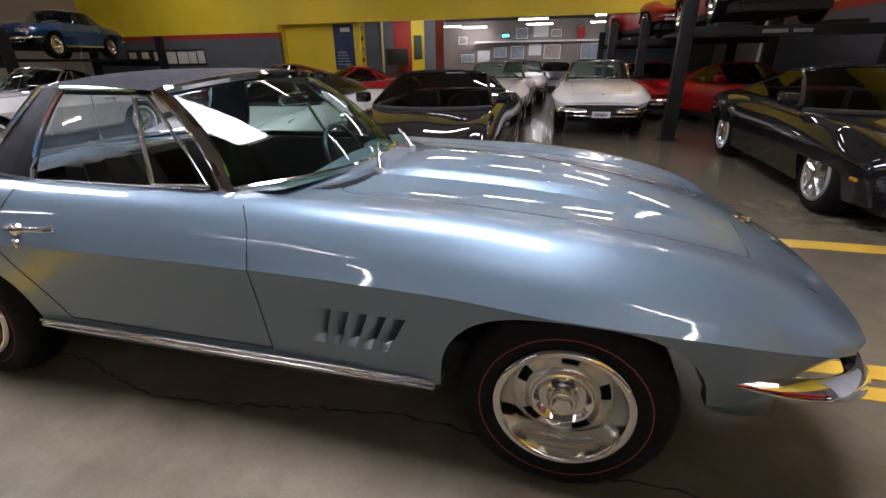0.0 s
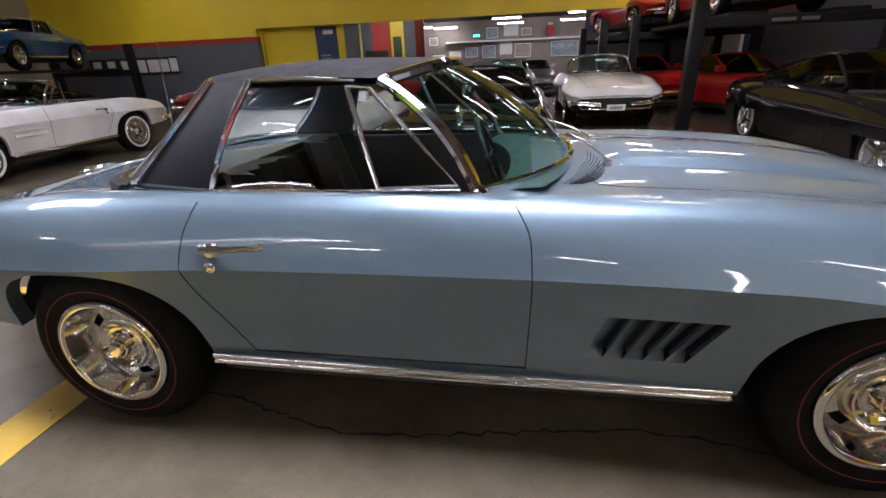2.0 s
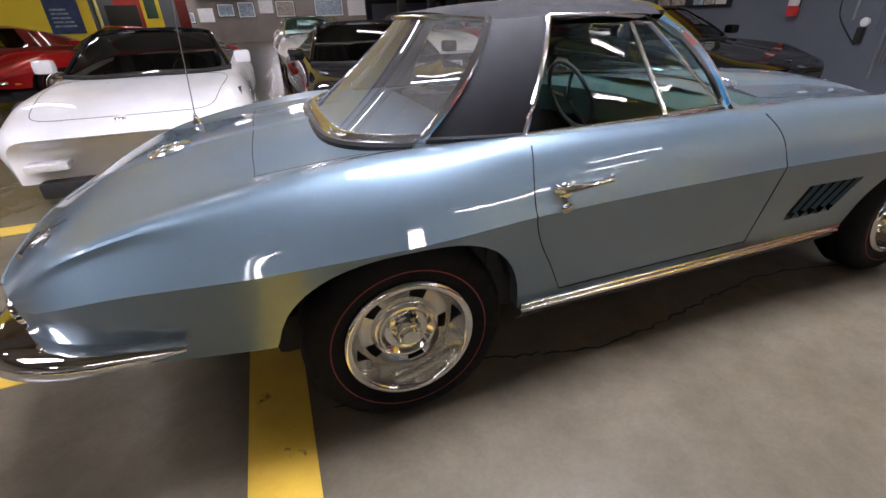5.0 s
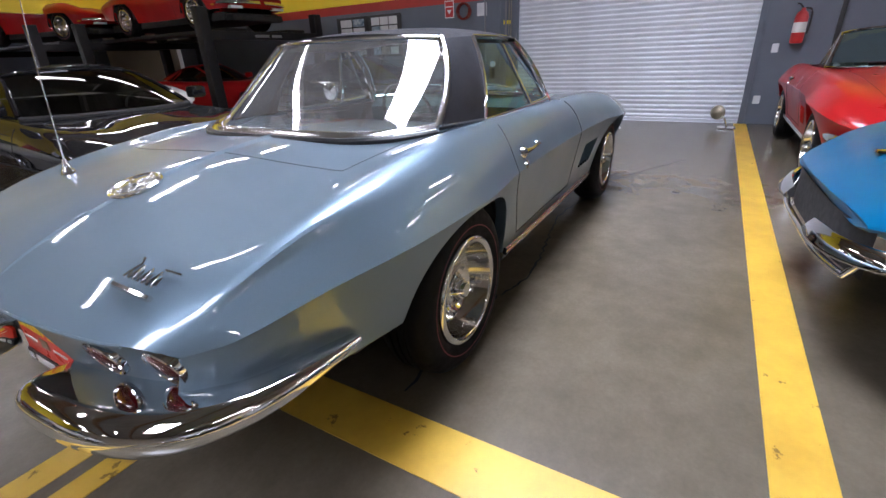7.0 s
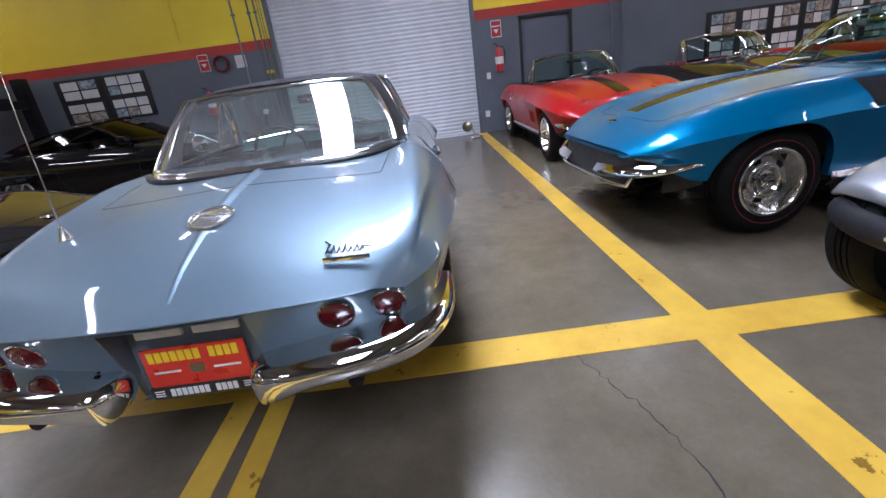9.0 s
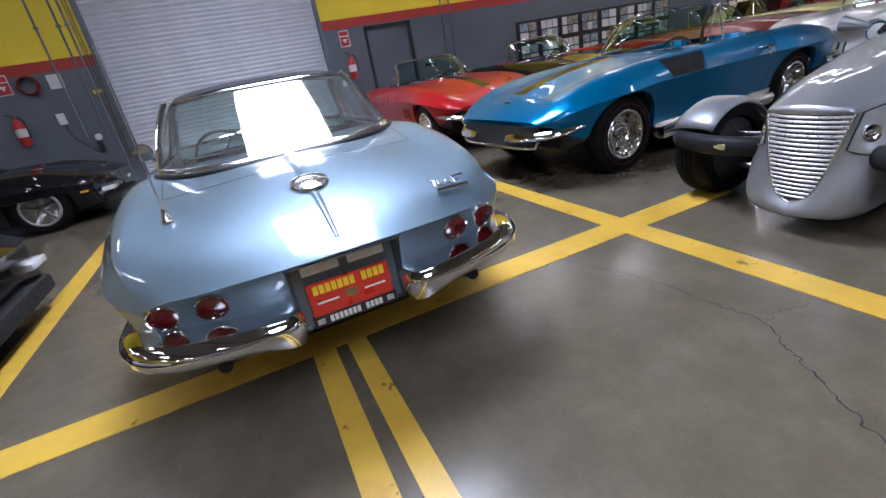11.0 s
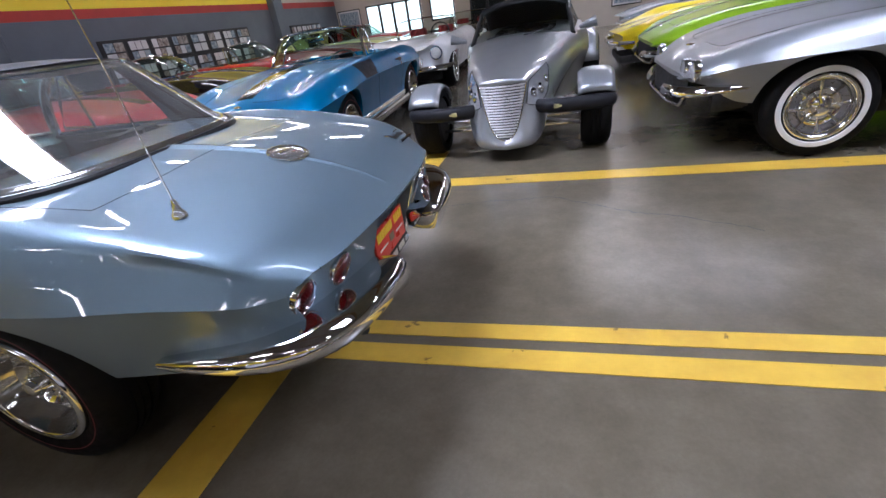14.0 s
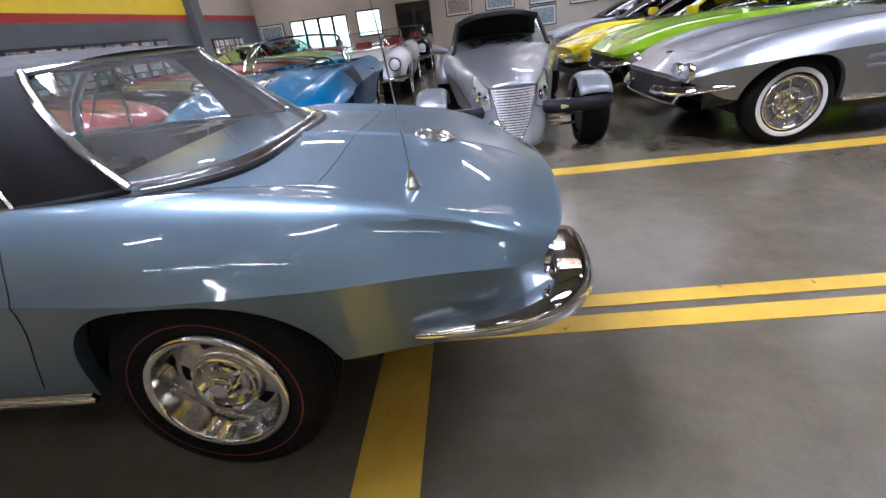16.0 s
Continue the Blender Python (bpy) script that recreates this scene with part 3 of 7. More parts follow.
        for i in range(5):
            w = 2 * math.pi * i / 5 + 0.3
            g.tube([(0.03 * math.cos(w), d, 0.03 * math.sin(w)), (0.12 * math.cos(w), d - 0.004, 0.12 * math.sin(w)), ((rim - 0.01) * math.cos(w), d + 0.01, (rim - 0.01) * math.sin(w))], [0.035, 0.026, 0.038], 8, False, 1.0)
        g.lathe([(0.055, d + 0.01), (0.05, d - 0.03), (0.0, d - 0.034)], 24)
        part("rim", g.mesh("rim", STEEL_TRIM, 40), root, "five spoke alloy rim")
        part("brake_disc", Geo().lathe([(0.17, d + 0.06), (0.02, d + 0.06)], 24).mesh("brake_disc", RALLY), root)
        part("rim_well", Geo().lathe([(rim - 0.008, d), (rim - 0.012, h - 0.02), (0.02, h - 0.02)], 32).mesh("rim_well", DARK), root)
    return root


WHEELS = {}


def wheels(car, xs, track, style, r=0.335, width=0.2, rim=0.205, rear=None):
    """Four wheels under a car: the first pair at xs[0]."""
    for k, x in enumerate(xs):
        rr, ww, rm = (rear if rear and k == 1 else (r, width, rim))
        key = (style, rr, ww, rm)
        for side in (-1, 1):
            m = pose(x, side * track, rr, 0, 17 * k + 40 * (side > 0), 0 if side < 0 else 180)
            if key not in WHEELS:
                root = WHEELS[key] = make_wheel(style, rr, ww, rm)
                root.parent = car
                root.matrix_local = m
            else:
                w = copy_thing(WHEELS[key], m)
                w.parent = car
                w.matrix_local = m


def seam(shell, pts, parent, name="panel_gap", r=0.0022, top=False, side=-1):
    """A dark gap on the skin through (length, height) or, on top, (length, half width) points."""
    out = []
    for x, q in [(p.x, p.y) for p in spline([(a, b, 0) for a, b in pts], 5)]:
        if top:
            out.append((x + shell.bow(x, q), q, shell.top_z(x, q) - 0.0005))
        else:
            y = shell.side_y(x, q)
            out.append((x + shell.bow(x, y), side * (y + 0.0003), q))
    return part(name, Geo().tube(out, r, 6).mesh(name, SEAM), parent)


def sheet(name, rows, mat, parent, label="", thick=0.0, sharp=40, shadow=True):
    ob = part(name, Geo().grid(rows).mesh(name, mat, sharp), parent, label)
    if thick:
        md = ob.modifiers.new("thickness", "SOLIDIFY")
        md.thickness, md.offset = thick, -1.0
    ob.visible_shadow = shadow
    return ob


def patch(a, b, c, d, bulge=(0, 0, 0), n=10, m=10):
    """A curved four-sided sheet: a-b is its first edge, c-d its last."""
    bulge = Vector(bulge)
    out = []
    for i in range(m + 1):
        v = i / m
        p, q = Vector(lerp(a, c, v)), Vector(lerp(b, d, v))
        out.append([p.lerp(q, k / n) + bulge * (4 * (k / n) * (1 - k / n)) for k in range(n + 1)])
    return out


def blade(path, mat, parent, name, label, up=0.055, down=0.045, proud=0.05, r=1.0, shelf=False):
    """A curved chrome bumper blade: a broad face that leans back, rolled edges. path: points with an outward direction each."""
    rows = []
    for (p, n), k, *more in path:
        drop = more[0] if more else 1.0
        p, n = Vector(p), Vector(n).normalized()
        prof = [(-0.012, up - 0.008), (0.0, up), (0.012, up - 0.004), (proud * 0.55, 0.012), (proud, -down * 0.5), (proud * 0.96, -down * 0.85), (proud * 0.7, -down), (0.0, -down * 0.95), (-0.012, -down * 0.8)]
        if shelf:
            prof = [(-0.074, 0.022), (-0.074, 0.028), (-0.070, 0.0300), (-0.060, 0.0302), (-0.03, 0.0300), (0.0, 0.0292), (0.016, 0.0275), (0.027, 0.0235), (0.036, 0.0145), (0.042, 0.006), (0.045, -0.005), (0.044, -0.020), (0.036, -0.031), (0.0, -0.033), (-0.03, -0.015)]
        rows.append([p + n * (a * k) + Vector((0, 0, b * k * (drop if b < -0.005 else 1.0))) for a, b in prof])
    g = Geo().grid(rows)
    w = len(rows[0])
    g.f.append(tuple(range(w))[::-1])
    g.f.append(tuple(range((len(rows) - 1) * w, len(rows) * w)))
    return part(name, g.mesh(name, mat, 50), parent, label)


def finer(path, per=3):
    """Smooths a bumper's path between its stations."""
    pos = spline([q[0][0] for q in path], per)
    nor = spline([q[0][1] for q in path], per)
    num = spline([(q[1], q[2], 0.0) for q in path], per)
    return [((p, n), v[0], v[1]) for p, n, v in zip(pos, nor, num)]


def chairs(car, x, y, mat, z=0.30):
    """One bucket seat facing +x."""
    part("seat", Geo().box((x - 0.22, y - 0.23, z), (x + 0.25, y + 0.23, z + 0.17), 0.05).mesh("seat", mat), car)
    rows = []
    for i in range(7):
        t = i / 6
        h = z + 0.12 + 0.50 * t
        w = 0.225 - 0.06 * t * t
        xx = x - 0.20 - 0.14 * t
        rows.append([(xx + 0.05 * (abs(u) ** 2) - 0.02 * math.cos(u * 9), y + w * u, h) for u in (-1, -0.7, -0.35, 0, 0.35, 0.7, 1)])
    g = Geo().grid(rows)
    back = [[(p[0] - 0.10, p[1], p[2]) for p in r] for r in rows]
    g.grid([r[::-1] for r in back])
    for a, b in ((rows[-1], back[-1]), (rows[0][::-1], back[0][::-1])):
        g.grid([b, a])
    g.grid([[r[0] for r in back], [r[0] for r in rows]])
    g.grid([[r[-1] for r in rows], [r[-1] for r in back]])
    part("seat_back", g.mesh("seat_back", mat, 50), car)


def steering_wheel(car, x, y, z):
    m = Matrix.Translation((x, y, z)) @ Matrix.Rotation(radians(68), 4, "Y")
    g = Geo()
    pts = [m @ Vector((0.19 * math.cos(2 * math.pi * i / 32), 0.19 * math.sin(2 * math.pi * i / 32), 0)) for i in range(32)]
    g.tube(pts, 0.012, 8, True)
    wheel = part("steering_wheel", g.mesh("steering_wheel", SEAT), car)
    g = Geo()
    for i in range(3):
        w = 2 * math.pi * i / 3 + math.pi / 2
        g.tube([m @ Vector((0.03 * math.cos(w), 0.03 * math.sin(w), -0.02)), m @ Vector((0.185 * math.cos(w), 0.185 * math.sin(w), 0))], 0.009, 6)
    part("spokes", g.mesh("spokes", STEEL_TRIM), wheel)


def c2_car(name, paint, m, label, top="open", wheel="rally", seats=SEAT, hood=None, hero=False, side_pipes=False, early=False, group=""):
    """A two seat sports car of the sixties: nose at +x, on its wheels at z 0."""
    car = tagged(new(name), label, "car", group)
    S = C2
    step = 0.04 if hero else 0.07
    hole = lambda s, j: (-0.93 < s < 0.26 and j >= 21) or (hero and 0.3823 < s < 0.7841 and 2 <= j <= 5)
    S.slot = 0.205 if hero else 0.0
    mats = [paint, hood or paint]
    hood_of = (lambda s, j: 1 if 0.45 < s < 1.75 and j >= 26 else 0) if hood else None
    S.skin("body", paint, car, hole, step, mat_of=hood_of, mats=mats)
    # tail: a concave panel behind the lip
    st = S.back
    pr = S.profile(st)
    ring = [S.point(st, y, z) for y, z in pr] + [S.point(st, y, z, -1) for y, z in pr[-2::-1]]
    k = len(ring)
    g = Geo()
    g.tube([(p[0] + 0.001, p[1], p[2] - 0.001) for p in ring if abs(p[1]) < 0.56 and p[2] > 0.64], 0.0045, 6)
    part("tail_lip", g.mesh("tail_lip", paint), car)
    # underside and wheel wells
    part("underbody", Geo().box((-1.66, -0.56, 0.21), (1.50, 0.56, 0.37), 0.04).mesh("underbody", DARK), car)
    for ax in S.axles:
        for sd in (-1, 1):
            mm = Matrix.Translation((ax, sd * 0.62, 0.335))
            part("wheel_well", Geo().lathe([(0.40, 0.115 * sd), (0.40, -0.16 * sd), (0.05, -0.16 * sd)], 24, mm, 0.22, math.pi - 0.44).mesh("wheel_well", DARK), car)
    # cabin
    for nm, a, b in (("cabin_floor", (-0.95, -0.64, 0.26), (0.32, 0.64, 0.30)), ("rear_bulkhead", (-0.98, -0.66, 0.28), (-0.92, 0.66, 0.86)), ("front_bulkhead", (0.30, -0.66, 0.28), (0.36, 0.66, 0.80)), ("tunnel", (-0.9, -0.10, 0.28), (0.3, 0.10, 0.50)), ("door_lining", (-0.92, -0.66, 0.30), (0.30, -0.62, 0.885)), ("door_lining", (-0.92, 0.62, 0.30), (0.30, 0.66, 0.885))):
        part(nm, Geo().box(a, b, 0.012).mesh(nm, seats), car)
    rows = [[(0.16 + 0.24 * t - 0.13 * abs(u) ** 2.4, 0.62 * u, 0.90 + 0.015 * t - 0.05 * (1 - t) ** 3) for u in np.linspace(-1, 1, 15)] for t in (0, 0.15, 0.4, 0.7, 1)]
    rows.insert(0, [(0.18 - 0.13 * abs(u) ** 2.4, 0.62 * u, 0.70) for u in np.linspace(-1, 1, 15)])
    sheet("dashboard", rows, GREEN_SEAT if hero else seats, car, "padded dashboard")
    for y in (-0.33, 0.33):
        chairs(car, -0.45, y, seats)
    steering_wheel(car, 0.06, 0.33, 0.82)
    if top == "open":
        rows = [[(-0.95 - 0.42 * t, 0.56 * u * (1 - 0.1 * t), S.top_z(-0.95 - 0.42 * t, 0.56 * u) + 0.008) for u in np.linspace(-1, 1, 9)] for t in np.linspace(0, 1, 7)]
        sheet("top_lid", rows, paint, car)
    # windscreen with its frame
    U = [math.sin(math.pi / 2 * q) * 0.6 + 0.4 * q for q in np.linspace(-1, 1, 33)]
    lo = [Vector((0.385 - 0.315 * abs(u) ** 2.6, 0.63 * u, 0.932 - 0.018 * u * u)) for u in U]
    hi = [Vector((-0.075 - 0.14 * abs(u) ** 2.6, 0.53 * u, 1.262 - 0.045 * abs(u) ** 2.5)) for u in U]
    rows = [[a.lerp(b, t) + Vector((0.032, 0, 0.016)) * (4 * t * (1 - t)) for a, b in zip(lo, hi)] for t in np.linspace(0, 1, 9)]
    sheet("windscreen", rows, TINTED, car, "green tinted curved windscreen", shadow=False)
    wf = part("windscreen_frame", Geo().tube([rows[0][0] + Vector((0.04, 0, -0.035))] + [r[0] for r in rows] + hi[1:] + [r[-1] for r in rows][-2::-1] + [rows[0][-1] + Vector((0.04, 0, -0.035))], 0.019 if hero else 0.013, 8, False, 1.4).mesh("windscreen_frame", CHROME), car, "bright windscreen frame")
    part("lower_moulding", Geo().tube([p + Vector((0.012, 0, -0.006)) for p in lo], 0.011, 8).mesh("lower_moulding", CHROME), wf)
    cowl = []
    for i, p in enumerate(lo):
        d = lo[min(i + 1, len(lo) - 1)] - lo[max(i - 1, 0)]
        n = Vector((d.y, -d.x, 0)).normalized()
        q = p + n * 0.12
        q.y = max(-0.69, min(0.69, q.y))
        q.z = S.top_z(q.x, q.y) + 0.0015
        r = p + n * 0.06
        r.y = max(-0.68, min(0.68, r.y))
        r.z = max((p.z - 0.012 + q.z) / 2, S.top_z(r.x, r.y) + 0.003)
        cowl.append([p + Vector((0.004, 0, -0.012)), r, q])
    sheet("cowl_panel", [list(c) for c in zip(*cowl)], paint, car, sharp=60)
    for sd in (-1, 1):
        g = Geo()
        g.tube([(-0.335, sd * 0.525, 1.205), (-0.29, sd * 0.578, 1.08), (-0.225, sd * 0.648, 0.905)], 0.009, 8)
        g.tube([(-0.335, sd * 0.53, 1.205), (-0.262, sd * 0.535, 1.200), (-0.12, sd * 0.593, 1.06), (0.02, sd * 0.652, 0.925), (-0.22, sd * 0.650, 0.912)], 0.008, 8)
        part("vent_frame", g.mesh("vent_frame", STEEL_TRIM), car, "chrome vent window frame")
        sheet("vent_window", patch((-0.222, sd * 0.648, 0.91), (0.01, sd * 0.65, 0.92), (-0.335, sd * 0.528, 1.20), (-0.265, sd * 0.533, 1.20), n=4, m=4), GLASS, car, shadow=False)
    g = Geo()
    g.tube([(0.02, 0.0, 1.18), (0.0, 0.0, 1.225)], 0.006, 6)
    g.box((-0.03, -0.11, 1.13), (-0.005, 0.11, 1.185), 0.01)
    part("rear_view_mirror", g.mesh("rear_view_mirror", CHROME), car)
    if top == "hardtop":
        hardtop(car, paint)
    if top == "coupe":
        coupe_roof(car, paint)
    # outside trim
    for sd in (-1, 1):
        g = Geo()
        for dz in (-0.012, 0.010):
            g.tube([(0.835, sd * 0.752, 0.316 + dz), (0.0, sd * 0.762, 0.322 + dz), (-0.84, sd * 0.774, 0.334 + dz)], 0.0085, 8, False, 0.8)
        g.tube([(0.832, sd * 0.744, 0.315), (0.0, sd * 0.754, 0.321), (-0.838, sd * 0.766, 0.333)], 0.019, 8, False, 0.5)
        part("sill_moulding", g.mesh("sill_moulding", STEEL_TRIM, 50), car, "ribbed bright sill moulding")
        rk = [[(x, sd * y, z) for x in np.linspace(-0.82, 0.82, 9)] for y, z in ((0.757, 0.312), (0.748, 0.280), (0.70, 0.235))]
        sheet("rocker", rows=rk, mat=DARK, parent=car)
        if side_pipes:
            g = Geo()
            g.tube([(0.80, sd * 0.77, 0.25), (-0.84, sd * 0.78, 0.26)], 0.055, 12)
            g.box((-0.84, sd * 0.80 - 0.02, 0.20), (0.80, sd * 0.80 + 0.02, 0.31), 0.012)
            part("side_pipe", g.mesh("side_pipe", STEEL_TRIM, 50), car, "bright side exhaust pipe")
    for sd in (-1, 1):
        pth = []
        for px, py, nx, ny, pz, kk in ((1.66, 0.765, 0, 1, 0.510, 0.25), (1.80, 0.757, 0.25, 1, 0.506, 0.55), (1.93, 0.715, 0.6, 0.9, 0.496, 0.72), (2.02, 0.625, 1, 0.5, 0.482, 0.8), (2.075, 0.50, 1, 0.2, 0.472, 0.8), (2.095, 0.36, 1, 0.05, 0.466, 0.8), (2.10, 0.25, 1, 0, 0.462, 0.65)):
            pth.append((((px, sd * py, pz), (nx, sd * ny, 0)), kk))
        pth = finer([(q[0], q[1], 1.0) for q in pth])
        blade(pth, CHROME, car, "front_bumper", "chrome front bumper blade", 0.045, 0.045, 0.058)
        pth = []
        for px, py, nx, ny, pz, kk in ((-1.845, 0.775, 0, 1, 0.490, 0.25), (-1.95, 0.765, -0.08, 1, 0.494, 0.62), (-2.10, 0.738, -0.3, 1, 0.498, 1.0), (-2.22, 0.680, -0.75, 0.8, 0.498, 1.25), (-2.29, 0.59, -1, 0.45, 0.494, 1.35), (-2.325, 0.48, -1, 0.2, 0.490, 1.3), (-2.34, 0.36, -1, 0.08, 0.485, 1.2), (-2.345, 0.27, -1, 0.0, 0.482, 1.1), (-2.335, 0.238, -1, -0.6, 0.480, 1.1), (-2.30, 0.228, -0.3, -1, 0.478, 1.0), (-2.25, 0.225, 0.1, -1, 0.476, 0.8)):
            pth.append((((px, sd * py, pz), (nx, sd * ny, 0)), kk, 2.3 if py < 0.25 else (1.9 if py < 0.3 else (1.2 if py < 0.4 else 1.0))))
        pth = finer(pth)
        blade(pth, CHROME, car, "rear_bumper", "chrome rear bumper blade", shelf=True)
        if early:
            for q in (0.50, 0.62):
                mm = Matrix.Translation((2.02 - 0.3 * (q - 0.5), sd * q, 0.615)) @ Matrix.Rotation(radians(90), 4, "Z")
                part("headlamp", Geo().lathe([(0.066, 0.02), (0.072, -0.006), (0.062, -0.012), (0.04, -0.02), (0, -0.024)], 24, mm).mesh("headlamp", LAMP_BOWL, 60), car, "clear round headlamp")
                part("lamp_ring", Geo().lathe([(0.074, 0.03), (0.078, 0.0), (0.074, -0.012), (0.066, -0.012), (0.064, -0.004)], 24, mm).mesh("lamp_ring", CHROME, 60), car)
        for q, zz in ((0.445, 0.592), (0.592, 0.589)):
            x0 = S.back + S.tail_x(q, zz) - 0.003
            mm = Matrix.Translation((x0, sd * q, zz)) @ Matrix.Rotation(-math.atan(S.undercut), 4, "Y") @ Matrix.Rotation(radians(-90 - 10 * sd * q), 4, "Z")
            lens = part("tail_lamp", Geo().lathe([(0.049, 0.010), (0.047, -0.002), (0.040, -0.005), (0.026, -0.008), (0.0, -0.010)], 28, mm).mesh("tail_lamp", LENS_RED), car, "round red tail lamp lens")
            part("lamp_bezel", Geo().lathe([(0.0535, 0.02), (0.0540, 0.002), (0.0530, -0.004), (0.0505, -0.0065), (0.0480, -0.0055), (0.0465, 0.001)], 32, mm).mesh("lamp_bezel", CHROME), lens, "chrome lamp ring")
    wheels(car, (S.axles[0], S.axles[1]), 0.69, wheel)
    # louvres behind the front wheel
    for sd in (-1, 1):
        if early:
            for zz in (0.62, 0.55):
                g = Geo().box((0.32, sd * 0.79 - 0.01, zz - 0.02), (0.78, sd * 0.80 + 0.02, zz + 0.02), 0.012)
                part("side_vent", g.mesh("side_vent", paint), car)
        elif not side_pipes:
            (scoops if hero else louvres)(car, paint, sd)
        seam(S, [(0.19, 0.885), (0.228, 0.82), (0.238, 0.74), (0.24, 0.65), (0.236, 0.5), (0.232, 0.36)], car, side=sd)
        seam(S, [(-0.80, 0.885), (-0.825, 0.80), (-0.832, 0.70), (-0.80, 0.60), (-0.74, 0.49), (-0.68, 0.37)], car, side=sd)
        handle(car, sd)
    seam(S, [(0.235, 0.365), (-0.2, 0.365), (-0.68, 0.37)], car, "sill_gap", 0.0025, side=-1)
    for sd in (-1, 1):
        seam(S, [(0.50, 0.10 * sd), (0.47, 0.30 * sd), (0.43, 0.45 * sd), (0.50, 0.52 * sd), (0.9, 0.515 * sd), (1.3, 0.51 * sd), (1.72, 0.475 * sd), (1.765, 0.44 * sd), (1.79, 0.34 * sd), (1.81, 0.12 * sd)], car, "hood_gap", 0.0022, True)
    # valance below the nose
    for sd in (-1, 1):
        rows = [[(x, sd * (0.735 - 0.10 * max(0.0, (x - 1.66) / 0.2) ** 2), z - 0.25 * (x - 1.66) * (z < 0.40)) for x in np.linspace(1.655, 1.85, 8)] for z in (0.375, 0.41, 0.47)]
        sheet("valance", rows, DARK if not hero else paint, car, thick=0.006)
    # nose emblem and grille
    g = Geo()
    for i in range(7):
        g.box((1.98, -0.46, 0.435 + 0.014 * i), (2.03, 0.46, 0.441 + 0.014 * i), 0.0)
    part("grille", g.mesh("grille", STEEL_TRIM), car)
    if not hero:
        arc = lambda q, o: 2.10 + o - 0.30 * max(0, abs(q) - 0.25) ** 2 * 1.6
        ys = np.linspace(-0.60, 0.60, 19)
        sheet("grille_mouth", [[(arc(y, -0.03), y, z) for y in ys] for z in (0.385, 0.43, 0.50, 0.565)], DARK, car)
        part("grille_surround", Geo().tube([(arc(-0.60, -0.02), -0.60, 0.455)] + [(arc(y, 0.0), y, 0.383) for y in np.linspace(-0.57, 0.57, 17)] + [(arc(0.60, -0.02), 0.60, 0.455)], 0.014, 8).mesh("grille_surround", CHROME, 60), car, "bright grille surround")
    part("nose_emblem", Geo().lathe([(0.036, 0), (0.034, -0.008), (0, -0.012)], 20, Matrix.Translation((1.88, 0, S.top_z(1.88, 0) + 0.001)) @ Matrix.Rotation(radians(-90), 4, "X") @ Matrix.Rotation(radians(0), 4, "Z")).mesh("nose_emblem", CHROME), car)
    for x0, y0, x1, y1 in ((0.50, -0.30, 0.385, -0.02), (0.50, 0.12, 0.33, 0.42)):
        z0 = 0.955
        g = Geo()
        g.tube([(x0, y0, S.top_z(x0, y0) + 0.02), (lerp((x0, y0), (x1, y1), 0.5)[0], lerp((x0, y0), (x1, y1), 0.5)[1], z0 + 0.01), (x1, y1, z0 + 0.02)], 0.006, 6)
        g.tube([(x0, y0, S.top_z(x0, y0)), (x0, y0, S.top_z(x0, y0) + 0.025)], 0.016, 10)
        part("wiper", g.mesh("wiper", STEEL_TRIM), car)
    if side_pipes:
        for sd in (-1, 1):
            rows = [[(x, sd * (S.side_y(x, z) + 0.004), z) for x in np.linspace(0.20 + 0.5 * (0.87 - z), 0.78 - 0.5 * (0.87 - z), 10)] for z in np.linspace(0.712, 0.872, 8)]
            sheet("side_panel", rows, VINYL, car, "matt black fender panel")
    if hero:
        hero_details(car, paint)
    elif paint is WHITE:
        plate = part("front_plate", Geo().box((2.135, -0.15, 0.36), (2.145, 0.15, 0.46), 0.003).mesh("front_plate", PAPER), car, "white number plate with dark bars")
        for y in np.linspace(-0.09, 0.09, 6):
            part("plate_bar", Geo().box((2.145, y - 0.010, 0.385), (2.148, y + 0.010, 0.43)).mesh("plate_bar", INK_BLACK, 0), plate)
    car.matrix_basis = m
    return car


def louvres(car, paint, sd, n=5):
    """Slanted slots in the fender: a dark recess and bent blades."""
    S = C2
    P = lambda x, z, o: (x, sd * (S.side_y(x, z) + o), z)
    corners = lambda u, v: (0.398 + (0.682 - 0.398) * u + (0.052 + 0.03 * u) * v, 0.432 + 0.158 * v)
    rows = [[P(*corners(u, v), 0.0015) for u in np.linspace(0, 1, 9)] for v in np.linspace(0, 1, 6)]
    sheet("louvre_recess", rows, DARK, car)
    for i in range(n):
        u0, u1 = (i + 0.0) / n, (i + 0.5) / n
        rows = []
        for v in np.linspace(0, 1, 6):
            xa, z = corners(u0, v)
            xb, _ = corners(u1, v)
            rows.append([P(xb, z, 0.002), P(xb - 0.2 * (xb - xa), z, 0.009), P(xa + 0.15 * (xb - xa), z, 0.005), P(xa, z, -0.012)])
        sheet("louvre_blade", rows, paint, car)
    # light lower lips
    for i in range(n):
        xa, z = corners(i / n, 0.0)
        xb, _ = corners((i + 0.95) / n, 0.0)
        xt, zt = corners((i + 0.5) / n, 0.16)
        sheet("louvre_lip", [[P(xa, z, 0.003), P(xb, z, 0.003)], [P(xt - 0.012, zt, 0.0025), P(xt, zt, 0.0025)]], paint, car)


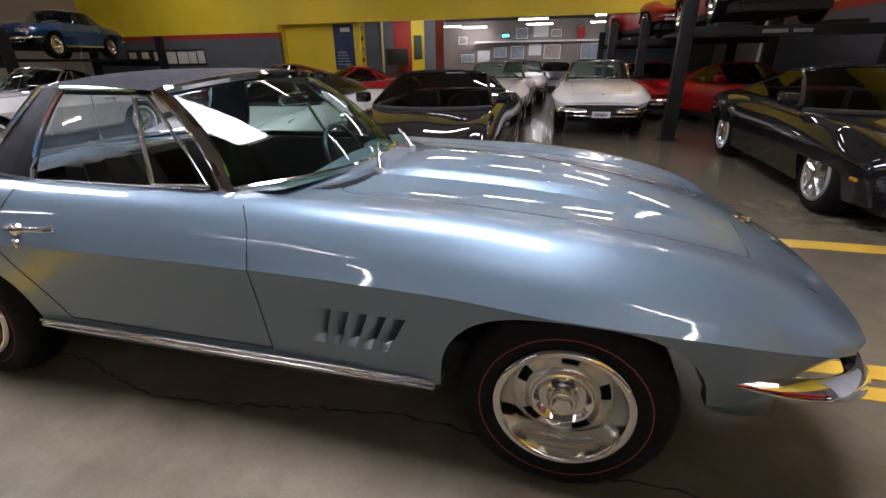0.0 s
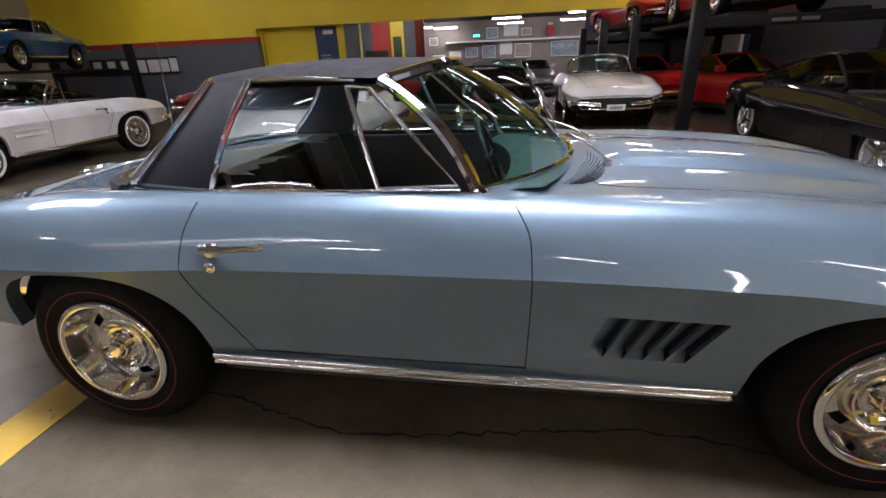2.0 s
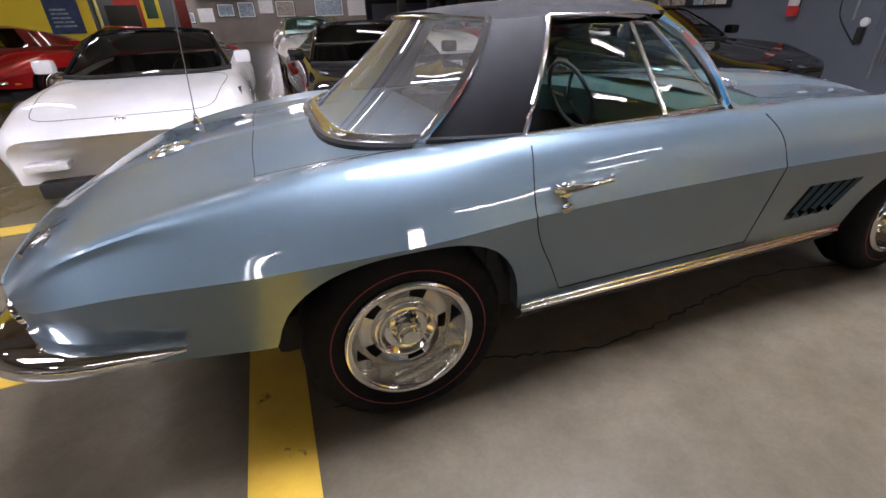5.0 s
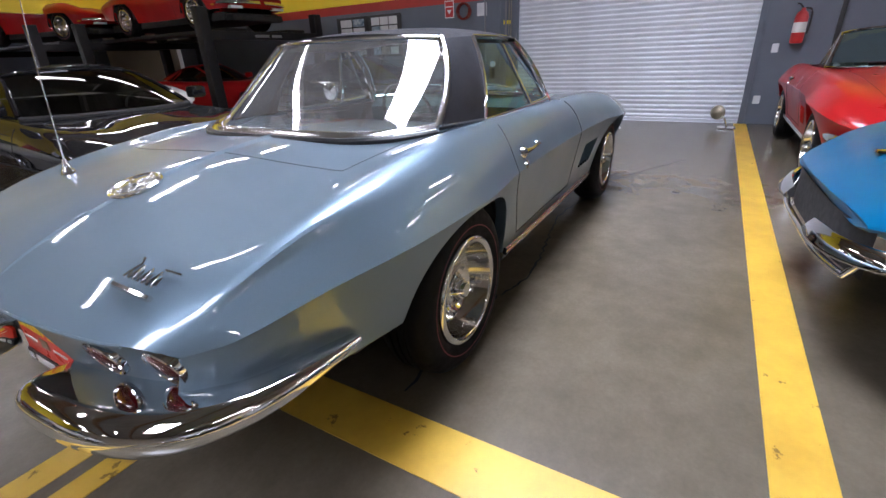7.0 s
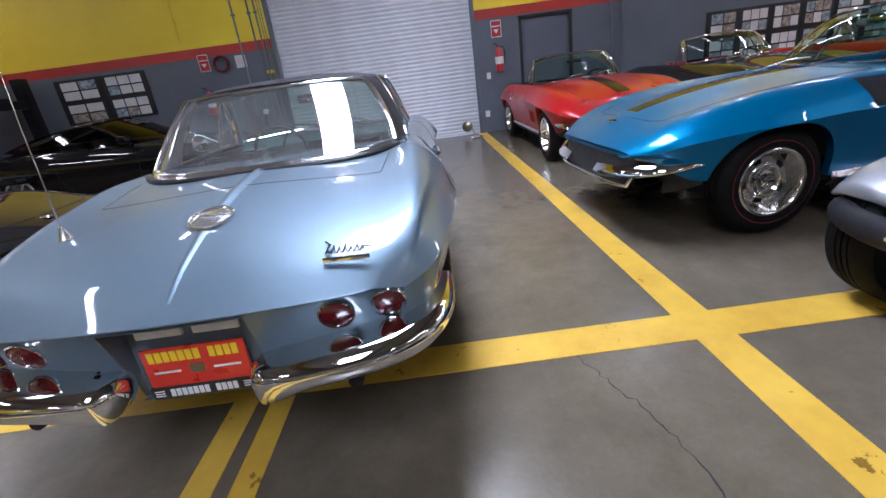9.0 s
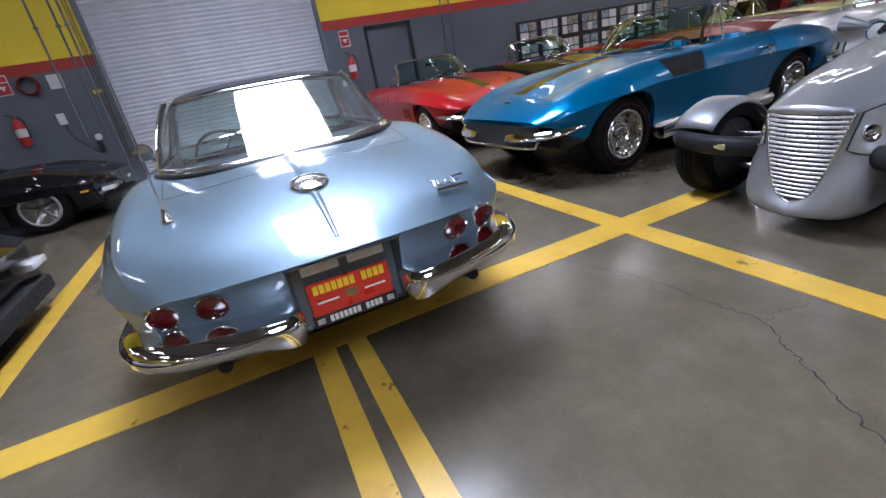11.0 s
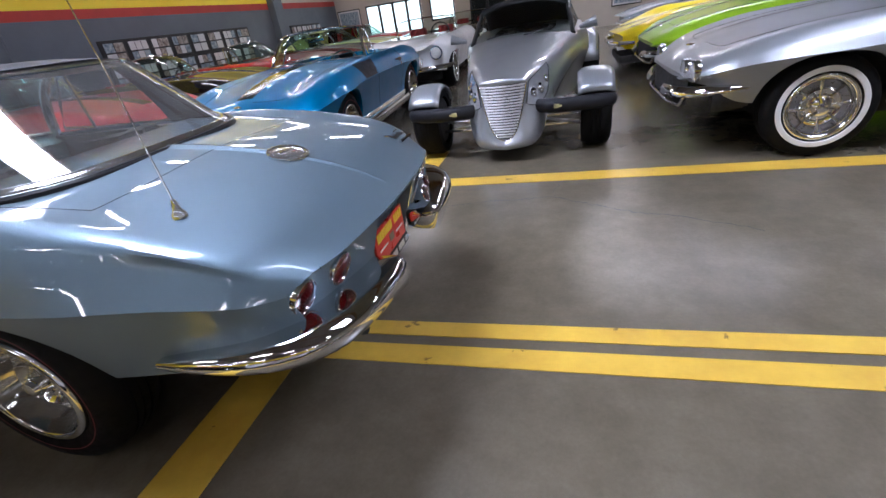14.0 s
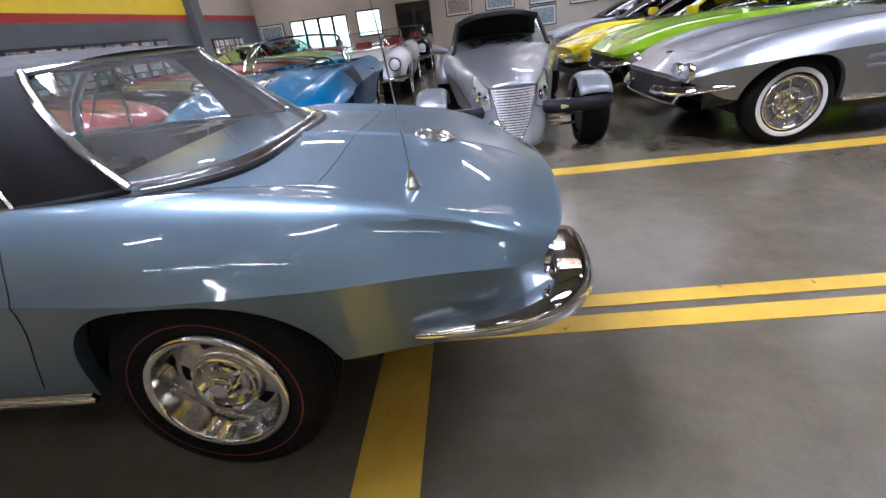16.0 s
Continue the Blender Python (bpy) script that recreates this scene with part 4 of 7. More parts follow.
def scoops(car, paint, sd, n=5):
    """Five slanted scoops sunk into the fender, each a ramp with a floor, in a panel that fills the opening of the skin."""
    S = C2
    P = lambda x, z, o=0.0: (x, sd * (S.side_y(x, z) + o), z)
    corner = lambda u, v: (0.398 + 0.284 * u + (0.052 + 0.03 * u) * v, 0.432 + 0.158 * v)
    xa, xb = -2.33 + 54 * 4.42 / 88, -2.33 + 62 * 4.42 / 88

    def edge(x, t):
        c = {k: f(x) for k, f in S.c.items()}
        return (x, c["zb"] + (c["zc"] - c["zb"]) * t)

    def quad(a, b, c, d, nu=10, nv=3):
        return [[P(*lerp(lerp(a, b, i / nu)[:2], lerp(d, c, i / nu)[:2], j / nv)[:2]) for i in range(nu + 1)] for j in range(nv + 1)]

    g = Geo()
    lo, hi = [edge(x, 1 / 6) for x in (xa, xb)], [edge(x, 5 / 6) for x in (xa, xb)]
    A, B, C, D = corner(0, 0), corner(1, 0), corner(1, 1), corner(0, 1)
    for q in ((lo[0], lo[1], B, A), (D, C, hi[1], hi[0]), (lo[0], hi[0], D, A), (hi[1], lo[1], B, C)):
        g.grid(quad(*q))
    bm = bmesh.new()
    bm.from_mesh(g.mesh("fender_panel", paint, 0))
    bmesh.ops.remove_doubles(bm, verts=bm.verts[:], dist=0.0005)
    part("fender_panel", Geo().take(bm).mesh("fender_panel", paint, 20), car)
    for i in range(n):
        g = Geo()
        rows = []
        for v in np.linspace(0, 1, 7):
            (x0, z), (x1, _) = corner(i / n, v), corner((i + 1) / n, v)
            dip = 0.042 * min(1.0, v / 0.16 + 0.0)
            rows.append([P(x0, z, -0.0003), P(x0 + 0.22 * (x1 - x0), z, -0.12 * dip), P(x0 + 0.6 * (x1 - x0), z, -0.5 * dip), P(x1 - 0.001, z, -dip)])
        g.grid(rows)
        slot = [[r[-1] for r in rows[1:]], [P(corner((i + 1) / n, v)[0], corner(0, v)[1], -0.016) for v in np.linspace(0, 1, 7)[1:]]]
        g.grid([[P(corner((i + 1) / n, v)[0], corner(0, v)[1], -0.016) for v in np.linspace(0, 1, 7)[1:]], [P(corner((i + 1) / n, v)[0], corner(0, v)[1]) for v in np.linspace(0, 1, 7)[1:]]])
        g.grid([rows[-1], [P(corner((i + q) / n, 1)[0], corner(0, 1)[1]) for q in (0, 0.22, 0.6, 1)]])
        scoop = part("louvre", g.mesh("louvre", paint, 30), car, "slanted louvre scoop")
        sheet("slot", slot, DARK, scoop, "dark open slot")


def handle(car, sd):
    """A chrome push-button pull above a round lock."""
    y = C2.side_y(-0.70, 0.765)
    g = Geo()
    g.tube([(-0.755, sd * (y + 0.004), 0.765), (-0.74, sd * (y + 0.024), 0.768), (-0.69, sd * (y + 0.03), 0.771), (-0.62, sd * (y + 0.028), 0.775), (-0.565, sd * (y + 0.022), 0.775), (-0.552, sd * (y + 0.004), 0.775)], [0.016, 0.014, 0.010, 0.008, 0.010, 0.012], 10)
    g.lathe([(0.028, 0.0), (0.026, -0.012), (0.018, -0.018), (0.0, -0.02)], 20, Matrix.Translation((-0.725, sd * (y + 0.002), 0.758)) @ Matrix.Rotation(0 if sd < 0 else math.pi, 4, "Z"))
    part("door_handle", g.mesh("door_handle", STEEL_TRIM), car, "chrome door pull")
    y = C2.side_y(-0.727, 0.711)
    part("door_lock", Geo().lathe([(0.019, 0.0), (0.018, -0.006), (0.012, -0.009), (0, -0.009)], 20, Matrix.Translation((-0.727, sd * (y + 0.0), 0.711)) @ Matrix.Rotation(0 if sd < 0 else math.pi, 4, "Z")).mesh("door_lock", CHROME), car, "round chrome lock")


def hardtop(car, paint):
    """The removable roof: vinyl skin, chrome mouldings and a wrapped rear window."""
    U = np.linspace(-1, 1, 21)
    rows = []
    for t in np.linspace(0, 1, 12):
        x = -0.085 - 0.80 * t
        bow = -0.15 * (1 - t)
        zt = 1.276 + 0.014 * math.sin(math.pi * min(1, t * 1.05)) - 0.022 * t ** 4
        hw = 0.548 + 0.004 * math.sin(math.pi * t * 0.8) - 0.078 * t ** 2.5
        ze = 1.225 + 0.01 * math.sin(math.pi * t) - 0.0 * t
        rows.append([(x + (0.055 - 0.115 * (1 - abs(u) ** 3.6)) * t + bow * abs(u) ** 3.0, hw * u, ze + (zt - ze) * (1 - abs(u) ** 3.2)) for u in U])
    part("roof_cover", Geo().grid(rows).mesh("roof_cover", VINYL, 50), car, "black grained vinyl roof")
    side = [r[0] for r in rows], [r[-1] for r in rows]
    # quarter panels
    for k, sd in ((0, -1), (1, 1)):
        edge = [Vector(p) for p in side[k]]
        upper = [e for e in edge if e.x <= -0.66]
        upper.insert(0, Vector((-0.655, sd * 0.528, 1.230)))
        n = 12
        a_top = [Vector(np.array([np.interp(q, np.linspace(0, 1, len(upper)), [u[c] for u in upper]) for c in range(3)])) for q in np.linspace(0, 1, n + 1)]
        base = [Vector((-0.79 - 0.31 * q, sd * (0.648 - 0.01 * q - 0.035 * q ** 2), 0.905 + 0.010 * q)) for q in np.linspace(0, 1, n + 1)]
        rows = []
        for v in np.linspace(0, 1, 9):
            rows.append([a.lerp(b, v) + Vector((0.024 * k / n, sd * 0.022, 0.006)) * (4 * v * (1 - v)) for k, (a, b) in enumerate(zip(a_top, base))])
        part("quarter_panel", Geo().grid(rows).mesh("quarter_panel", VINYL, 50), car, "black vinyl quarter")
        inner = lambda r, a, b: [r[0].lerp(r[-1], q) * 1.0 + Vector((0.002, -sd * 0.012, -0.004)) + (r[int(round(q * n))] - r[0].lerp(r[-1], q)) for q in np.linspace(a, b, 9)]
        part("quarter_lining", Geo().grid([inner(r, 0.04, 0.97) for r in rows]).mesh("quarter_lining", LINING_GREY, 50), car, "grey inner lining")
        part("window_edge", Geo().tube([r[0] for r in rows], 0.010, 8).mesh("window_edge", STEEL_TRIM), car)
        part("belt_moulding", Geo().tube([p + Vector((0, 0, -0.004)) for p in base], 0.010, 8).mesh("belt_moulding", SEAM), car)
        # rear window pillar trim
        part("rear_window_side_trim", Geo().tube([r[-1] + Vector((-0.006, 0, 0.004)) for r in rows], 0.0135, 8).mesh("rear_window_side_trim", STEEL_TRIM), car, "chrome rear window moulding")
        if sd < 0:
            right = [r[-1] for r in rows]
        else:
            left = [r[-1] for r in rows]
        # drip rail over the side glass
        part("drip_rail", Geo().tube([(-0.30, sd * 0.540, 1.222), (-0.45, sd * 0.545, 1.230), (-0.655, sd * 0.530, 1.232)], 0.008, 8).mesh("drip_rail", STEEL_TRIM), car, "chrome drip rail")
        rows = patch((-0.79, sd * 0.645, 0.91), (-0.23, sd * 0.648, 0.91), (-0.655, sd * 0.525, 1.226), (-0.34, sd * 0.525, 1.212), (0, sd * 0.006, 0), 8, 6)
        sheet("side_window", rows, GLASS, car, "clear door glass", shadow=False)
        part("belt_trim", Geo().tube([(-0.79, sd * 0.655, 0.905), (-0.3, sd * 0.658, 0.908), (0.03, sd * 0.66, 0.912)], 0.006, 8).mesh("belt_trim", STEEL_TRIM), car)
    rows = []
    for v in range(len(left)):
        a, b, t = left[v], right[v], v / (len(left) - 1)
        back, pw = 0.115 + 0.12 * t, 3.6 + 1.0 * t
        rows.append([a.lerp(b, (1 - math.cos(math.pi * q)) / 2) + Vector((-back, 0, 0.012 * (1 - t) - 0.012 * t)) * (1 - abs(math.cos(math.pi * q)) ** pw) for q in np.linspace(0, 1, 33)])
    sheet("rear_window", rows, PLEXI, car, "clear wrapped rear window", shadow=False)
    part("rear_window_lower_trim", Geo().tube([p + Vector((-0.012, 0, 0.002)) for p in rows[-1]], 0.014, 8).mesh("rear_window_lower_trim", STEEL_TRIM), car, "chrome lower moulding")
    band = [[p + Vector((-0.004, 0, 0.016)) for p in rows[-1]], [p + Vector((-0.022, 0, 0.012)) for p in rows[-1]], [p + Vector((-0.040, 0.010 * (1 if p.y > 0 else -1), -0.004)) for p in rows[-1]], [p + Vector((-0.044, 0.012 * (1 if p.y > 0 else -1), -0.018)) for p in rows[-1]]]
    sheet("rear_window_flange", band, STEEL_TRIM, car, "broad chrome sill of the rear window")
    part("rear_window_upper_trim", Geo().tube(rows[0], 0.010, 8).mesh("rear_window_upper_trim", STEEL_TRIM), car)
    part("rear_seal", Geo().tube([p + Vector((-0.046, 0.0, -0.016)) + Vector((0, 0.018 if p.y > 0 else -0.018, 0)) for p in rows[-1]], 0.017, 8).mesh("rear_seal", SEAL_BLACK), car, "black rubber seal")
    # inside of the roof
    part("headliner", Geo().grid([[(x, y, z - 0.02) for x, y, z in r] for r in [[(-0.12 - 0.70 * t - 0.12 * (1 - t) * abs(u) ** 2.2, 0.515 * u * (1 - 0.12 * t ** 3), 1.225 + 0.04 * (1 - abs(u) ** 3)) for u in U] for t in np.linspace(0, 1, 6)]]).mesh("headliner", SEAT, 50), car)


def coupe_roof(car, paint):
    U = np.linspace(-1, 1, 15)
    rows = []
    for t in np.linspace(0, 1, 16):
        x = -0.10 - 1.75 * t
        zt = 1.27 + 0.012 * math.sin(math.pi * min(1, 2 * t)) - 0.46 * max(0, t - 0.25) ** 1.5 * 1.15
        hw = 0.575 - 0.30 * max(0, t - 0.3)
        ze = zt - 0.05 - 0.02 * t
        rows.append([(x - 0.13 * (1 - t) * abs(u) ** 2.2, hw * u, ze + (zt - ze) * (1 - abs(u) ** 3)) for u in U])
    part("roof", Geo().grid(rows).mesh("roof", paint, 50), car)
    for sd in (-1, 1):
        edge = [r[0 if sd < 0 else -1] for r in rows]
        base = [(p[0] - 0.1, sd * (0.66 - 0.12 * i / 15), C2.top_z(p[0] - 0.1, 0.64) - 0.01) for i, p in enumerate(edge)]
        sheet("roof_side", [edge[4:], base[4:]], paint, car)
        sheet("side_window", [edge[1:5], base[1:5]], DARK_GLASS, car, shadow=False)


def hero_details(car, paint):
    S = C2
    # ridge along the tail deck
    g = Geo()
    rows = []
    for t in np.linspace(0, 1, 24):
        x = -1.34 - 0.93 * t
        h = 0.006 * (1 - t) ** 0.5 + 0.003
        w = 0.045 * (1 - 0.75 * t)
        rows.append([(x, w * u, S.top_z(x, w * u) + h * max(0.0, 1 - abs(u)) - 0.001) for u in (-1, -0.6, -0.25, 0, 0.25, 0.6, 1)])
    part("deck_ridge", g.grid(rows).mesh("deck_ridge", paint, 60), car)
    # fuel lid
    z = S.top_z(-1.90, 0)
    mm = Matrix.Translation((-1.90, 0, z + 0.006)) @ Matrix.Rotation(radians(-14), 4, "Y") @ Matrix.Rotation(radians(-90), 4, "X")
    lid = part("fuel_lid", Geo().lathe([(0.064, 0.004), (0.060, -0.004), (0.04, -0.010), (0.0, -0.013)], 40, mm).mesh("fuel_lid", RALLY), car, "round chrome rimmed fuel lid")
    g = Geo()
    ring_tube(g, 0.070, 0.0, 0.009, 40, mm)
    part("lid_ring", g.mesh("lid_ring", STEEL_TRIM), lid)
    g = Geo()
    for i in range(5):
        g.box((-1.93 + 0.008 * i, -0.04 + 0.016 * i, z + 0.018), (-1.91 + 0.006 * i, -0.032 + 0.018 * i, z + 0.023), 0.001)
    part("lid_emblem", g.mesh("lid_emblem", CHROME), lid)
    # script emblem on the deck: plain chrome strokes over a bar
    g = Geo()
    def dk(x, y, h=0.006):
        return (x, y, S.top_z(x, y) + h)
    for i in range(7):
        y = -0.43 - 0.017 * i
        g.tube([dk(-2.175, y), dk(-2.15 + 0.012 * (i % 2), y - 0.006), dk(-2.17, y - 0.012)], 0.0035, 6)
    g.tube([dk(-2.12, -0.425), dk(-2.135, -0.44), dk(-2.165, -0.432)], 0.004, 6)
    g.tube([dk(-2.195, -0.425, 0.004), dk(-2.195, -0.56, 0.004)], 0.0075, 6)
    g.tube([dk(-2.13, -0.52), dk(-2.128, -0.575)], 0.003, 6)
    part("deck_emblem", g.mesh("deck_emblem", CHROME), car, "chrome script emblem")
    # aerial
    z = S.top_z(-1.864, 0.533)
    g = Geo().lathe([(0.023, 0.0), (0.020, -0.012), (0.013, -0.022), (0.010, -0.04), (0.007, -0.05), (0.0, -0.052)], 16, Matrix.Translation((-1.864, 0.533, z)) @ Matrix.Rotation(radians(-90), 4, "X"))
    base = part("aerial_base", g.mesh("aerial_base", STEEL_TRIM), car)
    part("aerial", Geo().tube([(-1.864, 0.533, z + 0.045), (-1.84, 0.535, z + 0.40), (-1.815, 0.537, z + 0.62)], [0.0028, 0.002, 0.0014], 6).mesh("aerial", STEEL_TRIM), base)
    # round mirror on the driver's door
    g = Geo().tube([(-0.15, 0.73, 0.885), (-0.16, 0.765, 0.915), (-0.165, 0.79, 0.945)], 0.011, 8)
    g.lathe([(0.0, -0.03), (0.035, -0.024), (0.056, -0.004), (0.058, 0.006), (0.052, 0.010), (0.0, 0.012)], 24, Matrix.Translation((-0.165, 0.80, 0.965)) @ Matrix.Rotation(radians(95), 4, "Z"))
    part("door_mirror", g.mesh("door_mirror", CHROME), car, "round chrome door mirror")
    # deck seams and lid cut
    seam(S, [(-1.60, 0.0), (-1.605, 0.3), (-1.60, 0.50), (-1.60, 0.565)], car, "deck_gap", 0.0018, True)
    seam(S, [(-1.60, 0.0), (-1.605, -0.3), (-1.60, -0.50), (-1.60, -0.565)], car, "deck_gap", 0.0018, True)
    for sd in (-1, 1):
        seam(S, [(-1.60, sd * 0.565), (-1.45, sd * 0.575), (-1.28, sd * 0.585)], car, "deck_gap", 0.0018, True)
    # raised middle of the hood
    rows = []
    for t in np.linspace(0, 1, 26):
        x = 0.50 + 1.26 * t
        w = 0.285 - 0.035 * t
        h = 0.022 * min(1.0, t / 0.10, ((1 - t) / 0.45)) ** 0.8
        prof = ((1.0, 0.0), (0.94, 0.35), (0.88, 0.85), (0.82, 1.0), (0.5, 1.05), (0.2, 1.08), (0.0, 1.10))
        rr = [(w * u, h * e) for u, e in prof]
        rows.append([(x, sy, S.top_z(x, sy) + e + 0.0006) for sy, e in rr] + [(x, -sy, S.top_z(x, sy) + e + 0.0006) for sy, e in rr[-2::-1]])
    part("hood_bulge", Geo().grid(rows).mesh("hood_bulge", paint, 60), car, "raised centre of the hood")
    # cowl grille
    for i in range(11):
        for sd in (-1, 1):
            x = 0.455 + 0.0115 * i
            y0, y1 = 0.10 + 0.035 * i, 0.55 - 0.004 * i
            g = Geo().tube([(x - 0.36 * (y / 0.63) ** 3.2, sd * y, S.top_z(x - 0.36 * (y / 0.63) ** 3.2, y) + 0.001) for y in np.linspace(y0, y1, 6)], 0.0024, 4)
            part("cowl_slot", g.mesh("cowl_slot", SEAM), car)
    # number plate with its surround and the reversing lamps
    q = [(0, -0.206), (-2.216, -0.19), (-2.216, 0.19), (0, 0.206)]
    g = Geo().grid([[(min(x or S.back + S.tail_x(y, z) + 0.003, -2.2165 - (x == 0) * 0.001), y, z) for x, y in q] for z in (0.375, 0.46, 0.56, 0.652)])
    g.add([(-2.33, -0.21, 0.653), (-2.33, 0.21, 0.653), (-2.216, 0.19, 0.650), (-2.216, -0.19, 0.650)], [(0, 1, 2, 3)])
    g.add([(-2.240, -0.206, 0.375), (-2.240, 0.206, 0.375), (-2.216, 0.19, 0.378), (-2.216, -0.19, 0.378)], [(0, 1, 2, 3)])
    part("plate_recess", g.mesh("plate_recess", RECESS_GREY), car, "grey plate recess")
    plate = part("number_plate", Geo().box((-2.2460, -0.155, 0.405), (-2.2340, 0.155, 0.548), 0.006).mesh("number_plate", PLATE_RED), car, "red dealer plate with yellow and white lettering")
    part("plate_frame", Geo().box((-2.2500, -0.162, 0.375), (-2.2350, 0.162, 0.418), 0.004).mesh("plate_frame", INK_BLACK), plate)
    for sd in (-1, 1):
        part("reversing_lamp", Geo().box((-2.2360, sd * 0.085 - 0.07, 0.578), (-2.2210, sd * 0.085 + 0.07, 0.615), 0.006).mesh("reversing_lamp", LENS_CLEAR), car, "clear reversing lamp")
    for y in np.linspace(-0.125, 0.125, 12):
        if abs(y - 0.034) > 0.012:
            part("name_bar", Geo().box((-2.2485, -y - 0.009, 0.503), (-2.2465, -y + 0.009, 0.538)).mesh("name_bar", INK_YELLOW, 0), plate, "yellow lettering bar")
    for y in np.linspace(-0.095, 0.095, 12):
        if abs(y - 0.026) > 0.01:
            part("name_bar", Geo().box((-2.2525, -y - 0.0065, 0.385), (-2.2505, -y + 0.0065, 0.410)).mesh("name_bar", INK_WHITE, 0), plate, "white lettering bar")
    g = Geo()
    for y in (-0.09, 0.09):
        g.box((-2.2485, y - 0.04, 0.465), (-2.2465, y + 0.04, 0.472), 0)
    for y in (-0.135, 0.135):
        for dz in (-0.008, 0.0, 0.008):
            g.box((-2.2525, y - 0.014, 0.396 + dz), (-2.2505, y + 0.014, 0.399 + dz), 0)
    part("plate_bars", g.mesh("plate_bars", INK_WHITE), plate)
    part("plate_badge", Geo().box((-2.2485, -0.022, 0.458), (-2.2465, 0.022, 0.488), 0).mesh("plate_badge", BRASS), plate)
    for sd in (-1, 1):
        g = Geo().tube([(-2.0, sd * 0.47, 0.34), (-2.24, sd * 0.47, 0.385), (-2.31, sd * 0.47, 0.395)], 0.023, 12)
        part("exhaust_tip", g.mesh("exhaust_tip", BUMPER_BLACK), car)


# ---------------------------------------------------------------- the hall
def wall_block(name, a, b, mat, label="", kind="structure", c=0.0):
    return tagged(part(name, Geo().box(a, b, c).mesh(name, mat, 0)), label, "", "", kind)


floor = tagged(part("floor", Geo().grid([[(x, y, 0) for x in np.linspace(-16, 6.05, 12)] for y in np.linspace(-17.6, 30, 24)]).mesh("floor", CONCRETE, 0)), "stained sealed grey concrete floor", "floor", "", "structure")
LINE = 0.0035


def stripe(x0, y0, x1, y1):
    return tagged(part("floor_line", Geo().box((x0, y0, -0.01), (x1, y1, LINE)).mesh("floor_line", YELLOW_LINE, 0)), "worn yellow painted bay line on concrete", "floor marking", "yellow bay lines")


WX, BAND = 6.05, 2.09
# east wall, with the shutter's opening
def banded_wall(name, y0, y1, z0=0.0, top=WALL_YELLOW, zt=CEILING):
    g = [(z0, BAND, WALL_GREY), (BAND, BAND + 0.17, WALL_RED), (BAND + 0.17, zt, top)]
    root = None
    for k, (a, b, mt) in enumerate(g):
        o = part(name if k == 0 else ("red_band", "upper_wall")[k - 1], Geo().box((WX, y0, a), (WX + 0.2, y1, b)).mesh(name, mt, 0), root)
        if k == 0:
            root = tagged(o, "grey painted block wall with red band and yellow top", "wall", "", "structure")
    return root


banded_wall("wall_east_1", -12.8, -3.76)
banded_wall("wall_east_2", -2.80, -1.87)
banded_wall("wall_east_3", 1.90, 12.4)
banded_wall("wall_east_4", -17.6, -13.3, top=WALL_BEIGE)
wall_block("wall_over_door", (WX, -3.76, 2.03), (WX + 0.2, -2.80, BAND), WALL_GREY)
wall_block("band_over_door", (WX, -3.76, BAND), (WX + 0.2, -2.80, BAND + 0.17), WALL_RED)
wall_block("upper_over_door", (WX, -3.76, BAND + 0.17), (WX + 0.2, -2.80, CEILING), WALL_YELLOW)
wall_block("wall_over_shutter", (WX, -1.87, 3.9), (WX + 0.2, 1.90, CEILING), WALL_YELLOW)
wall_block("pier", (WX - 0.22, -13.3, 0), (WX + 0.2, -12.8, CEILING), WALL_GREY, "dark grey wall pier")
wall_block("service_door", (WX + 0.05, -3.74, 0), (WX + 0.1, -2.82, 2.02), WALL_GREY, "closed grey steel service door", c=0.004)
g = Geo()
for a, b in (((WX - 0.015, -3.80, 0), (WX + 0.06, -3.74, 2.06)), ((WX - 0.015, -2.82, 0), (WX + 0.06, -2.76, 2.06)), ((WX - 0.015, -3.80, 2.02), (WX + 0.06, -2.76, 2.07))):
    g.box(a, b, 0.004)
tagged(part("door_trim", g.mesh("door_trim", FRAME_BLACK)), "dark steel door frame", "", "", "structure")


def shutter():
    root = tagged(new("roller_shutter"), "closed galvanised roller shutter with curved slats", "roller door")
    prof = [(0.0, 0.0), (-0.010, 0.010), (-0.016, 0.026), (-0.016, 0.044), (-0.010, 0.058), (0.0, 0.068), (0.0, 0.075)]
    g = Geo().grid([[(WX + 0.06 + x, -1.86, z), (WX + 0.06 + x, 1.89, z)] for x, z in prof])
    me = g.mesh("slat", SHUTTER, 50)
    for i in range(52):
        part("slat", me, root, at=pose(0, 0, 0.05 + 0.075 * i))
    part("bottom_bar", Geo().box((WX + 0.03, -1.86, 0.0), (WX + 0.08, 1.89, 0.055), 0.006).mesh("bottom_bar", SHUTTER), root)
    for y in (-1.93, 1.86):
        part("guide_rail", Geo().box((WX - 0.05, y, 0), (WX + 0.03, y + 0.08, 3.95), 0.006).mesh("guide_rail", WALL_GREY), root)
    return root


shutter()
